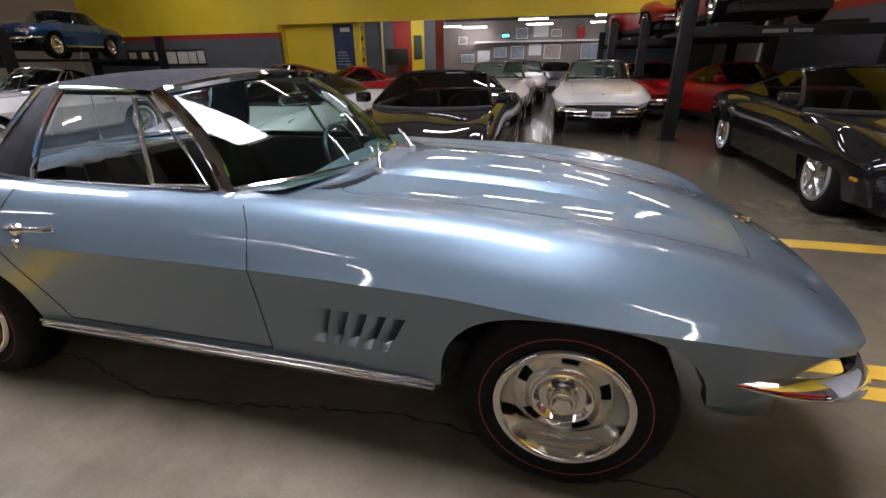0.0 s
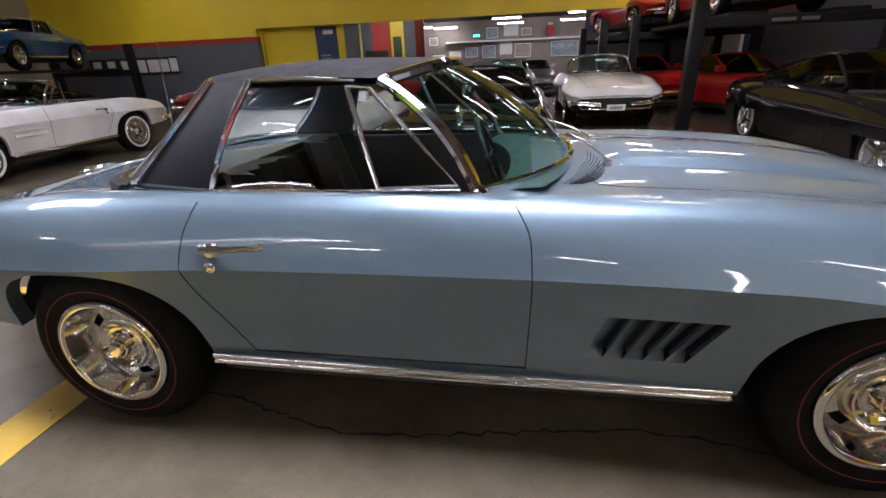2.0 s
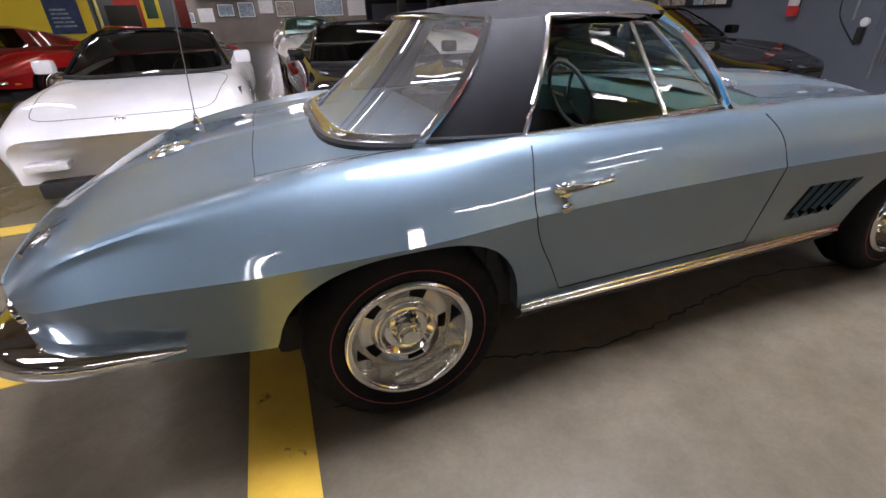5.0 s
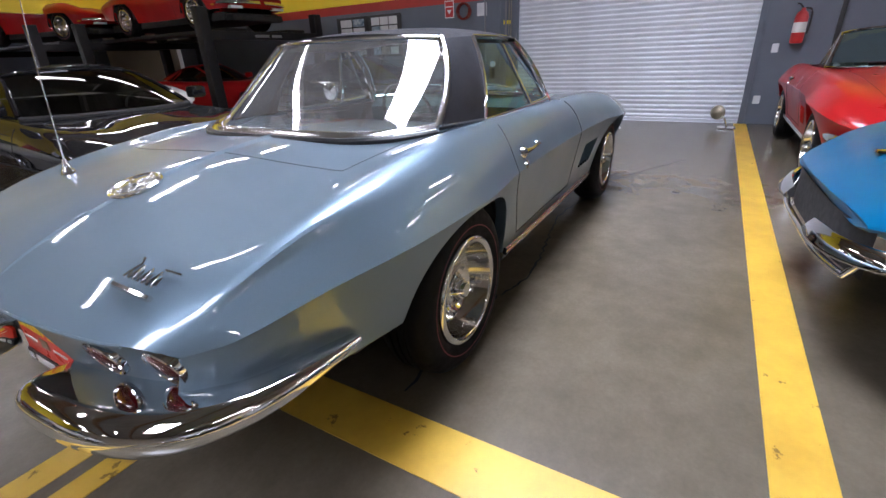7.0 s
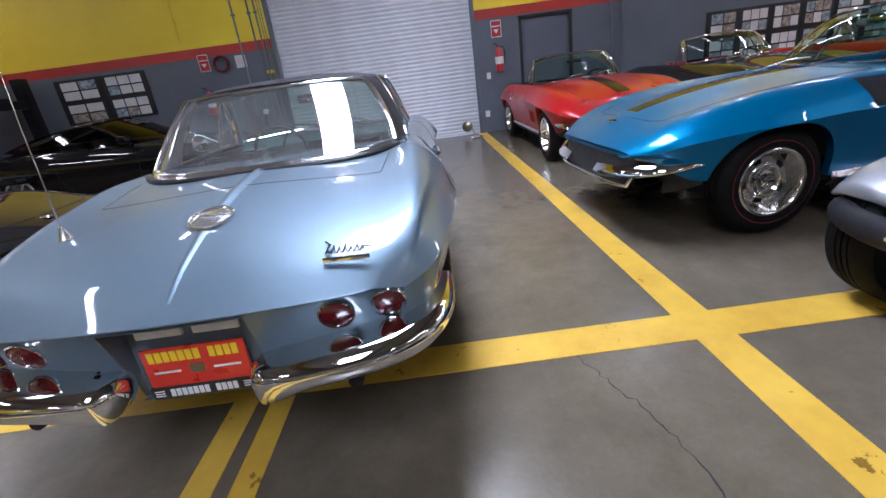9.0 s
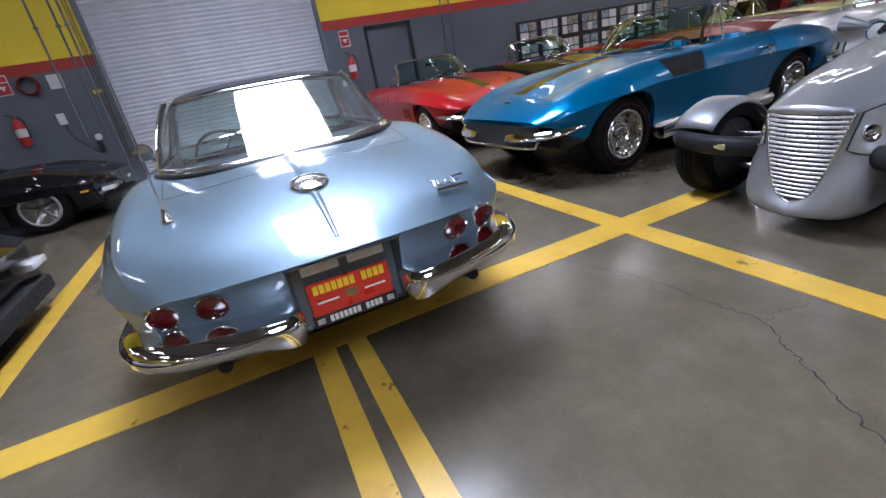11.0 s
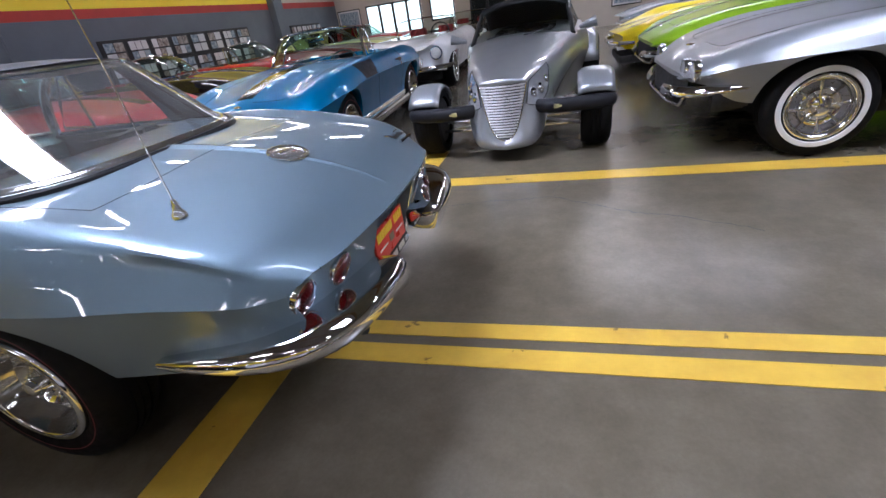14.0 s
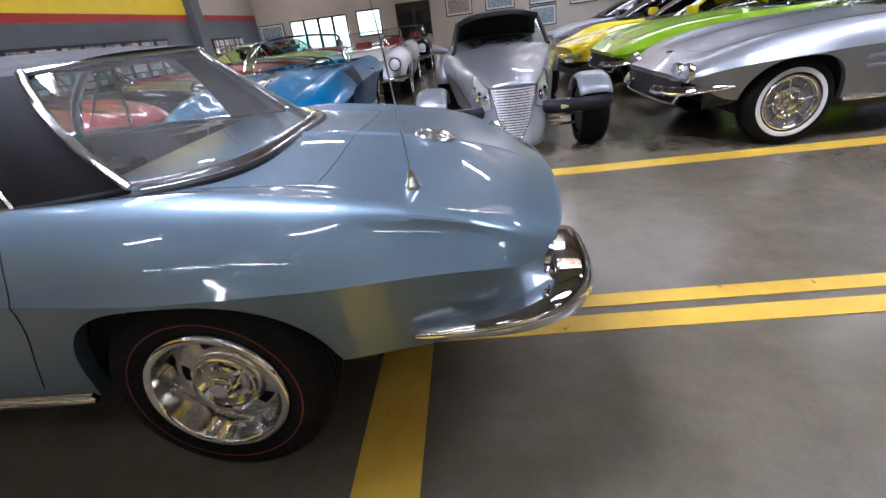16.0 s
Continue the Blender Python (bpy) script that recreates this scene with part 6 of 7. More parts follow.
        rows.append([(face_x(w * u, z) - 0.022, w * u, z) for u in np.linspace(-1, 1, 13)])
    sheet("grille_backing", rows, DARK, car)
    for i in range(19):
        v = 0.075 + 0.0492 * i
        z, w = 0.185 + 0.46 * v, half_w(v) - 0.003
        g = Geo().tube([(face_x(w * u, z) - 0.004, w * u, z) for u in np.linspace(-1, 1, 13)], 0.0075, 8)
        part("grille_bar", g.mesh("grille_bar", GRILLE_SILVER, 60), car)
    # the hood's rolled front lip
    pr = S.profile(1.86)[17:]
    top = [S.point(1.86, y, z) for y, z in pr] + [S.point(1.86, y, z, -1) for y, z in pr[-2::-1]]
    rows = []
    for t in np.linspace(0, 1, 5):
        rows.append([(lerp(p, (face_x(p[1], 0.645) - 0.002, p[1] * 0.985, 0.640), t)[0] + 0.012 * math.sin(math.pi * t), p[1], lerp(p, (0, 0, 0.640), t)[2]) for p in top])
    sheet("hood_lip", rows, SILVER, car, sharp=60)
    vs = list(np.linspace(1, 0, 22))
    part("grille_rim", Geo().tube([nose(0, v, 1) for v in vs] + [nose(0, v, -1) for v in vs[-2::-1]], 0.006, 8).mesh("grille_rim", STEEL_TRIM, 60), car, "bright grille rim")
    # black bumpers, lamps, arms, wheels and fenders
    for sd in (-1, 1):
        g = Geo()
        path = spline([(1.70, sd * 0.22, 0.425), (1.80, sd * 0.40, 0.43), (1.80, sd * 0.62, 0.43), (1.70, sd * 0.83, 0.42), (1.62, sd * 0.86, 0.415)], 4)
        g.tube(path, 0.058, 12, False, 0.85)
        bump_ob = part("front_bumper", g.mesh("front_bumper", BUMPER_BLACK, 50), car, "dark grey plastic bumper")
        part("indicator", Geo().box((1.838, sd * 0.46 - 0.055, 0.415), (1.858, sd * 0.46 + 0.055, 0.452), 0.012).mesh("indicator", LENS_PALE), bump_ob)
        # long slanted lamps that run back from the grille's upper corners
        def lamp(u, v, o, sd=sd):
            uu = 0.08 + 0.90 * u
            vv = 0.955 - 0.37 * (1 - v) * (0.55 + 0.45 * math.sin(math.pi * min(1.0, 0.25 + u * 0.8))) * (1 - 0.75 * max(0, u - 0.7) / 0.3)
            p, du, dv = nose(uu, vv, sd), nose(uu + 0.01, vv, sd), nose(uu, vv + 0.01, sd)
            n = (du - p).cross(dv - p).normalized()
            return p + n * (o if n.y * sd > 0 else -o)
        hl = sheet("headlamp", [[lamp(u, v, 0.004) for u in np.linspace(0, 1, 14)] for v in np.linspace(0, 1, 7)], LAMP_BOWL, car, "clear slanted headlamp", sharp=60)
        edge = [lamp(u, 0, 0.005) for u in np.linspace(0, 1, 14)] + [lamp(u, 1, 0.005) for u in np.linspace(1, 0, 14)]
        part("lamp_edge", Geo().tube(edge, 0.0045, 6, True).mesh("lamp_edge", INK_BLACK), hl)
        for u, r in ((0.2, 0.042), (0.46, 0.048), (0.72, 0.034)):
            c, a1, a2 = lamp(u, 0.5, 0.006), lamp(u + 0.03, 0.5, 0.006), lamp(u, 0.6, 0.006)
            n = (a1 - c).cross(a2 - c).normalized()
            n = n if n.y * sd > 0 else -n
            turn = Matrix.Translation(c) @ (-n).to_track_quat("Y", "Z").to_matrix().to_4x4()
            bowl = part("reflector", Geo().lathe([(r, 0.004), (r, -0.006), (r * 0.86, -0.006), (r * 0.6, 0.0), (r * 0.3, 0.003), (r * 0.28, -0.008), (0.0, -0.010)], 20, turn).mesh("reflector", CHROME, 40), hl, "chrome lamp bowl")
        rows = []
        for a in np.linspace(radians(35), radians(150), 13):
            rows.append([(1.44 + 0.355 * math.cos(a) - 0.02 * abs(u) ** 3 * math.cos(a), sd * 0.74 + 0.145 * u, 0.305 + (0.350 - 0.035 * abs(u) ** 4) * math.sin(a)) for u in np.linspace(-1, 1, 9)])
        sheet("front_fender", rows, SILVER, car, "silver cycle fender", thick=0.02)
        for dx, z0, z1 in ((-0.14, 0.22, 0.20), (0.12, 0.22, 0.20), (-0.14, 0.40, 0.42), (0.12, 0.40, 0.42), (0.08, 0.29, 0.29)):
            part("suspension_arm", Geo().tube([(1.44 + dx, sd * 0.24, z0), (1.45, sd * 0.64, z1)], 0.015, 8).mesh("suspension_arm", STEEL_TRIM), car)
        # rear fenders
        rows = []
        for a in np.linspace(radians(5), radians(178), 15):
            rows.append([(-1.44 + (0.44 - 0.06 * max(0, u) ** 3) * math.cos(a), sd * (0.56 + 0.32 * (u + 1) / 2), 0.36 + (0.44 - 0.08 * abs(u) ** 4) * math.sin(a)) for u in np.linspace(-1, 1, 9)])
        sheet("rear_fender", rows, SILVER, car, thick=0.02)
        part("door_mirror", Geo().tube([(0.10, sd * 0.62, 0.89), (0.10, sd * 0.80, 0.93)], [0.02, 0.055], 10).mesh("door_mirror", SILVER), car)
    wheels(car, (1.44, -1.44), 0.74, "spoke", 0.315, 0.24, 0.215, (0.36, 0.30, 0.25))
    U = np.linspace(-1, 1, 13)
    lo = [Vector((0.30 - 0.22 * u * u, 0.56 * u, 0.868 - 0.03 * u * u)) for u in U]
    hi = [Vector((-0.22 - 0.12 * u * u, 0.50 * u, 1.215 - 0.09 * abs(u) ** 3)) for u in U]
    rows = [[a.lerp(b, t) for a, b in zip(lo, hi)] for t in np.linspace(0, 1, 5)]
    sheet("windscreen", rows, GLASS, car, shadow=False)
    part("screen_frame", Geo().tube([r[0] for r in rows] + hi[1:] + [r[-1] for r in rows][-2::-1], 0.026, 8).mesh("screen_frame", INK_BLACK), car)
    rows = []
    for t in np.linspace(0, 1, 9):
        rows.append([(-0.20 - 1.05 * t - 0.10 * u * u * (1 - t), (0.50 + 0.05 * t) * u, (1.225 + 0.03 * math.sin(math.pi * t) - 0.33 * max(0, t - 0.45) ** 1.2 * 2) - (0.05 + 0.22 * abs(u) ** 6 * t) * abs(u) ** 3) for u in U])
    sheet("soft_top", rows, VINYL, car, "black cloth soft top", thick=0.02)
    for sd in (-1, 1):
        k = 0 if sd < 0 else -1
        sheet("side_window", [[lo[k], Vector((-0.35, sd * 0.60, 0.92)), Vector((-0.95, sd * 0.62, 0.93))], [hi[k], Vector((-0.6, sd * 0.52, 1.19)), Vector((-0.98, sd * 0.54, 1.10))]], DARK_GLASS, car, shadow=False)
    for y in (-0.32, 0.32):
        chairs(car, -0.5, y, SEAT)
    for y in (-0.35, 0.05):
        part("wiper", Geo().tube([(0.33, y, 0.898), (0.22, y + 0.3, 0.94)], 0.007, 6).mesh("wiper", INK_BLACK), car)
    part("nose_badge", Geo().lathe([(0.022, 0), (0.018, -0.006), (0, -0.008)], 14, Matrix.Translation((1.80, 0, 0.665)) @ Matrix.Rotation(radians(-70), 4, "X")).mesh("nose_badge", BRASS), car)
    car.matrix_basis = pose(-2.45, -4.21, 0, 0, 0, 89)
    return car


def roadster_fifties(paint, m, label):
    """A rounded fifties roadster with single round headlamps."""
    car = tagged(new("roadster"), label, "car", "cars in the hall")
    S = Shell(2.05, -2.15, (1.295, -1.295), 0.34, (0.37, 0.36, 0.32))
    S.bow_f, S.bow_r = 0.35, 0.25
    S.key("zb", 2.05, 0.36, 1.3, 0.30, -1.3, 0.32, -2.15, 0.40)
    S.key("yb", 2.05, 0.60, 1.3, 0.78, 0, 0.78, -1.3, 0.79, -2.15, 0.66)
    S.key("yc", 2.05, 0.66, 1.3, 0.86, 0, 0.85, -1.3, 0.87, -2.15, 0.72)
    S.key("zc", 2.05, 0.56, 1.3, 0.62, 0, 0.60, -1.3, 0.64, -2.15, 0.58)
    S.key("yu", 2.05, 0.65, 1.3, 0.84, 0, 0.83, -1.3, 0.85, -2.15, 0.70)
    S.key("zu", 2.05, 0.68, 1.3, 0.77, 0, 0.76, -1.3, 0.80, -2.15, 0.70)
    S.key("yp", 2.05, 0.54, 1.3, 0.68, 0, 0.70, -1.3, 0.70, -2.15, 0.56)
    S.key("zp", 2.05, 0.78, 1.3, 0.90, 0, 0.88, -1.3, 0.92, -2.15, 0.82)
    S.key("yv", 2.05, 0.35, 1.3, 0.42, 0, 0.56, -2.15, 0.38)
    S.key("zv", 2.05, 0.72, 1.3, 0.86, 0, 0.90, -1.3, 0.92, -2.15, 0.80)
    S.key("zm", 2.05, 0.72, 1.3, 0.88, 0, 0.91, -1.3, 0.93, -2.15, 0.80)
    S.skin("body", paint, car, lambda s, j: -0.85 < s < 0.20 and j >= 22, 0.08)
    part("underbody", Geo().box((-1.9, -0.6, 0.18), (1.7, 0.6, 0.34), 0.03).mesh("underbody", DARK), car)
    for sd in (-1, 1):
        mm = Matrix.Translation((1.90, sd * 0.60, 0.645)) @ Matrix.Rotation(radians(90), 4, "Z")
        lamp = part("headlamp", Geo().lathe([(0.095, 0.02), (0.09, -0.02), (0.05, -0.045), (0, -0.05)], 24, mm).mesh("headlamp", LENS_CLEAR), car, "round headlamp in chrome ring")
        g = Geo()
        ring_tube(g, 0.098, -0.005, 0.016, 24, mm)
        part("lamp_ring", g.mesh("lamp_ring", CHROME), lamp)
        pth = [(((1.62, sd * 0.84, 0.42), (0.2, sd, 0)), 0.6), (((1.85, sd * 0.74, 0.42), (0.8, sd, 0)), 1.0), (((2.02, sd * 0.52, 0.42), (1, sd * 0.3, 0)), 1.0), (((2.08, sd * 0.30, 0.42), (1, 0, 0)), 1.0)]
        blade(pth, CHROME, car, "front_bumper", "chrome bumper", 0.04, 0.04, 0.03)
    g = Geo()
    for i in range(13):
        y = -0.36 + 0.06 * i
        g.tube([(2.04 - 0.3 * y * y, y, 0.40), (2.08 - 0.3 * y * y, y, 0.48), (2.05 - 0.3 * y * y, y, 0.58)], 0.012, 6)
    part("grille", g.mesh("grille", CHROME), car)
    U = np.linspace(-1, 1, 13)
    lo = [Vector((0.35 - 0.30 * u * u, 0.62 * u, 0.92)) for u in U]
    hi = [Vector((0.12 - 0.32 * u * u, 0.58 * u, 1.20 - 0.03 * u * u)) for u in U]
    rows = [[a.lerp(b, t) for a, b in zip(lo, hi)] for t in np.linspace(0, 1, 4)]
    sheet("windscreen", rows, GLASS, car, shadow=False)
    part("screen_frame", Geo().tube([r[0] for r in rows] + hi[1:] + [r[-1] for r in rows][-2::-1], 0.012, 8).mesh("screen_frame", CHROME), car)
    part("cabin_lining", Geo().box((-0.85, -0.62, 0.35), (0.2, 0.62, 0.40), 0.02).mesh("cabin_lining", RED_SEAT), car)
    for y in (-0.32, 0.32):
        chairs(car, -0.4, y, RED_SEAT, 0.38)
    steering_wheel(car, 0.02, 0.32, 0.90)
    wheels(car, S.axles, 0.70, "whitewall")
    car.matrix_basis = m
    return car


prowler()
late_car("sports_car", C5, BLACK, pose(4.27, 4.05, 0, 0, 0, -90), "glossy black coupe with five spoke alloy wheels", kind="c5")
late_car("sports_car", C4, BLACK, pose(-0.33, 3.81, 0, 0, 0, -90), "glossy black wedge shaped coupe", kind="c4")
late_car("sports_car", C4, WHITE, pose(-2.58, 3.98, 0, 0, 0, -90), "white wedge shaped coupe with dark roof glass", kind="c4", roof=BLACK)
late_car("sports_car", C3, SUN_YELLOW, pose(-5.85, -7.05, 0), "bright yellow coupe with swollen fenders", "rally", kind="c3")
late_car("sports_car", C4, BLACK, pose(-6.1, -9.3, 0), "black wedge shaped coupe in the row", kind="c4")
late_car("sports_car", C4, SILVER, pose(-6.3, -12.0, 0), "silver wedge shaped coupe in the row", kind="c4")
late_car("sports_car", C3, RED, pose(4.7, 8.9, 0, 0, 0, -68), "red coupe with swollen fenders under the lift", "rally", kind="c3")
late_car("sports_car", C3, RED, pose(3.3, 11.4, 0, 0, 0, -80), "red coupe behind the lift post", "rally", kind="c3")
late_car("sports_car", C3, RED, pose(4.3, 8.8, 1.80, 0, 0, -90), "red coupe raised on the lift", "rally", kind="c3")
late_car("sports_car", C3, RED, pose(3.6, 13.4, 1.80, 0, 0, -78), "red coupe raised on the rear lift", "rally", kind="c3")
late_car("sports_car", C3, RED, pose(-4.3, 9.4, 0, 0, 0, 215), "red coupe with white headlamp covers", "rally", kind="c3")
roadster_fifties(WHITE, pose(-0.12, -8.5, 0, 0, 0, 92), "white fifties roadster with round headlamps")
roadster_fifties(BLACK, pose(-0.2, -13.3, 0, 0, 0, 92), "black fifties roadster near the office wall")
c2_car("sports_car", WHITE, pose(-0.38, 9.3, 0, 0, 0, -90), "white open sports car by the wide opening", "open", "rally", SEAT, group="cars in the hall")
c2_car("sports_car", WHITE, pose(-0.22, 14.4, 0, 0, 0, -90), "white open sports car in the next room", "open", "rally", SEAT, group="cars in the hall")
late_car("sports_car", C4, SILVER, pose(0.75, 20.5, 0, 0, 0, -90), "grey coupe deep in the next room", kind="c4")
c2_car("sports_car", CREAM, pose(3.4, -11.9, 0, 0, 0, 180), "pale yellow coupe by the wall", "coupe", "rally", SEAT, group="cars in the hall")
c2_car("sports_car", MAROON, pose(3.4, -9.8, 0, 0, 0, 180), "dark red open sports car by the photo boards", "open", "rally", SEAT, group="cars in the hall")
c2_car("sports_car", RED, pose(3.4, -14.2, 0, 0, 0, 180), "red coupe in the far corner", "coupe", "rally", SEAT, group="cars in the hall")
c2_car("sports_car", NAVY, pose(-13.0, 9.0, 1.46, 0, 0, -70), "deep blue coupe raised on a lift", "coupe", "rally", SEAT, early=True, group="cars in the hall")
# this coupe is black to supply the shaded dark mass below the raised car
late_car("sports_car", C3, BLACK, pose(-13.2, 8.6, 0, 0, 0, -75), "coupe under the lift, black in place of shade", "rally", kind="c3")


# ---------------------------------------------------------------- lifts
def lift(x0, x1, y0, y1, z=1.72, sign=True):
    root = tagged(new("car_lift"), "black steel four post car lift with drive-on ramps", "car lift", "car lifts")
    for x in (x0, x1):
        for y in (y0, y1):
            p = part("post", Geo().box((x - 0.10, y - 0.09, 0.0), (x + 0.10, y + 0.09, 2.12), 0.012).mesh("post", LIFT), root)
            part("foot_plate", Geo().box((x - 0.17, y - 0.16, 0.0), (x + 0.17, y + 0.16, 0.012), 0.003).mesh("foot_plate", LIFT), p)
    for y in (y0, y1):
        part("cross_beam", Geo().box((x0 + 0.1, y - 0.07, z - 0.13), (x1 - 0.1, y + 0.07, z + 0.02), 0.01).mesh("cross_beam", LIFT), root)
    xm = (x0 + x1) / 2
    for sd in (-1, 1):
        c = xm + sd * 0.74
        part("ramp", Geo().box((c - 0.24, y0 - 0.05, z + 0.01), (c + 0.24, y1 + 0.05, z + 0.075), 0.008).mesh("ramp", LIFT), root)
    if sign:
        for x, w in ((-0.36, 0.34), (0.05, 0.25)):
            part("name_bar", Geo().box((xm + x, y0 - 0.075, z - 0.085), (xm + x + w, y0 - 0.071, z - 0.035)).mesh("name_bar", CONDUIT, 0), root, "pale lettering bar on the beam")
    return root


lift(2.96, 5.75, 6.6, 11.0, 1.72)
lift(2.30, 5.10, 11.6, 15.9, 1.72, False)
lift(-14.4, -11.6, 6.7, 11.2, 1.38, False)
wall_block("tool_wall", (2.4, 16.6, 0), (WX, 16.7, 2.9), WALL_GREY)


# ---------------------------------------------------------------- things on the walls
def sign_board(x, y, z, w=0.20, h=0.30):
    root = tagged(new("fire_sign"), "red and white fire extinguisher sign on grey wall", "sign", "fire signs")
    part("panel", Geo().box((-0.008, -w / 2, -h / 2), (0, w / 2, h / 2), 0.002).mesh("panel", INK_WHITE), root)
    part("red_field", Geo().box((-0.010, -w * 0.44, -h * 0.45), (-0.007, w * 0.44, h * 0.12), 0).mesh("red_field", SIGN_RED), root)
    part("heading", Geo().box((-0.010, -w * 0.44, h * 0.18), (-0.007, w * 0.44, h * 0.45), 0).mesh("heading", SIGN_RED), root)
    part("arrow", Geo().add([(-0.011, -0.05, -0.01), (-0.011, 0.05, -0.01), (-0.011, 0.0, -0.085)], [(0, 2, 1)]).mesh("arrow", INK_WHITE, 0), root)
    root.matrix_basis = pose(x, y, z)


def extinguisher(x, y, z):
    root = tagged(new("fire_extinguisher"), "red fire extinguisher hung on the grey wall", "fire extinguisher", "fire extinguishers")
    up = Matrix.Rotation(radians(90), 4, "X")
    part("cylinder", Geo().lathe([(0.0, 0.0), (0.07, 0.005), (0.078, 0.03), (0.078, 0.34), (0.06, 0.39), (0.025, 0.42), (0.022, 0.45), (0, 0.45)], 24, up).mesh("cylinder", SIGN_RED, 40), root)
    part("label", Geo().lathe([(0.0795, 0.14), (0.0795, 0.27)], 24, up, 0, math.pi * 2).mesh("label", INK_WHITE, 40), root)
    part("handle", Geo().tube([(0, 0, 0.44), (-0.02, 0.05, 0.50), (-0.02, 0.09, 0.51)], 0.012, 8).mesh("handle", INK_BLACK), root)
    part("hose", Geo().tube(spline([(0, -0.02, 0.45), (-0.03, -0.09, 0.42), (-0.03, -0.105, 0.28), (-0.02, -0.095, 0.12)], 5), 0.011, 8).mesh("hose", INK_BLACK), root)
    root.matrix_basis = pose(x - 0.09, y, z)


sign_board(WX, 3.30, 1.99), sign_board(WX, -2.33, 1.90)
extinguisher(WX, 3.33, 1.05), extinguisher(WX, -2.34, 1.13)


def photo_board(y0, y1, z0, z1, cols, rows_n, seed):
    """A black pin board of framed photographs; pictures are plain tinted prints."""
    rnd = random.Random(seed)
    root = tagged(new("photo_board"), "black board of framed car photographs and papers", "picture board", "photo boards")
    part("backing", Geo().box((-0.03, y0, z0), (0, y1, z1), 0.006).mesh("backing", FRAME_BLACK), root)
    w, h = (y1 - y0) / cols, (z1 - z0) / rows_n
    for i in range(cols):
        for j in range(rows_n):
            a, b = y0 + w * i, z0 + h * j
            part("mount", Geo().box((-0.042, a + 0.04 * w, b + 0.05 * h), (-0.028, a + 0.96 * w, b + 0.95 * h), 0.004).mesh("mount", INK_BLACK), root)
            nx = rnd.choice((2, 2, 3))
            for q in range(nx):
                for r in range(2):
                    aa, bb = a + w * (0.10 + 0.8 * q / nx), b + h * (0.10 + 0.42 * r)
                    m = rnd.choice((PAPER, PAPER, PAPER, PHOTO_BLUE, PHOTO_WARM))
                    part("photo", Geo().box((-0.046, aa, bb), (-0.0425, aa + w * 0.72 / nx, bb + h * 0.36)).mesh("photo", m, 0), root)
    root.matrix_basis = pose(WX, 0, 0)


photo_board(-11.4, -6.42, 0.72, 1.68, 8, 2, 3)
photo_board(-15.9, -13.75, 1.07, 1.58, 6, 1, 4)
photo_board(4.45, 6.20, 1.20, 2.02, 2, 2, 5)

# service box cluster left of the shutter
phone = tagged(new("wall_phone"), "white wall telephone box with cable", "telephone")
part("housing", Geo().box((WX - 0.07, 2.69, 1.27), (WX, 2.80, 1.45), 0.012).mesh("housing", PAPER), phone)
part("cable", Geo().tube(spline([(WX - 0.02, 2.74, 1.27), (WX - 0.03, 2.70, 1.05), (WX - 0.02, 2.55, 0.85), (WX - 0.03, 2.40, 0.70)], 5), 0.008, 6).mesh("cable", INK_BLACK), phone)
reel = tagged(new("cord_reel"), "coiled dark red hose hung on the wall", "hose reel")
g = Geo()
for k in range(5):
    ring_tube(g, 0.13 + 0.008 * (k % 2), 0.0, 0.014, 24, Matrix.Translation((WX - 0.03 - 0.022 * k, 2.95, 1.93)) @ Matrix.Rotation(radians(90), 4, "Z"))
part("coil", g.mesh("coil", MAROON), reel)
notice = tagged(new("wall_notice"), "white paper notice on the grey wall", "notice")
part("sheet", Geo().box((WX - 0.006, 2.50, 1.83), (WX - 0.001, 2.70, 2.05)).mesh("sheet", PAPER, 0), notice)
part("sheet", Geo().box((WX - 0.006, 2.02, 1.66), (WX - 0.001, 2.16, 1.72)).mesh("sheet", INK_YELLOW, 0), notice)
gauge = tagged(new("pressure_gauge"), "round pressure gauge on an air line", "gauge")
part("dial", Geo().lathe([(0.055, 0.0), (0.055, -0.03), (0.045, -0.035), (0, -0.033)], 20, Matrix.Translation((WX - 0.02, 2.36, 0.98)) @ Matrix.Rotation(radians(-90), 4, "Z")).mesh("dial", LENS_CLEAR), gauge)
part("regulator", Geo().box((WX - 0.09, 2.33, 0.72), (WX, 2.41, 0.92), 0.02).mesh("regulator", INK_BLACK), gauge)
for k, (y, z0, z1, mt) in enumerate(((2.10, 0.3, 4.6, CONDUIT), (2.22, 0.9, 4.6, WALL_GREY), (2.52, 1.0, 4.6, CONDUIT), (-4.55, 0.0, 4.6, WALL_GREY), (-4.75, 0.0, 4.6, WALL_GREY), (3.62, 2.4, 4.6, WALL_YELLOW))):
    o = tagged(new("conduit"), "vertical conduit pipe clipped to the wall", "pipe", "wall conduits")
    part("pipe", Geo().tube([(WX - 0.03, y, z0), (WX - 0.03, y, z1)], 0.016, 8).mesh("pipe", mt), o)
    part("clip", Geo().box((WX - 0.05, y - 0.03, 2.7), (WX, y + 0.03, 2.74), 0.004).mesh("clip", mt), o)
rope = tagged(new("pull_chain"), "hanging chain of the roller shutter", "chain")
for yy in (1.99, 2.03):
    part("chain", Geo().tube([(WX - 0.05, yy, 0.5), (WX - 0.05, yy, 3.9)], 0.008, 6).mesh("chain", BRASS), rope)
socket = tagged(new("wall_socket"), "small white wall socket by the shutter", "socket")
part("plate", Geo().box((WX - 0.012, -2.08, 0.30), (WX, -1.99, 0.42), 0.004).mesh("plate", PAPER), socket)
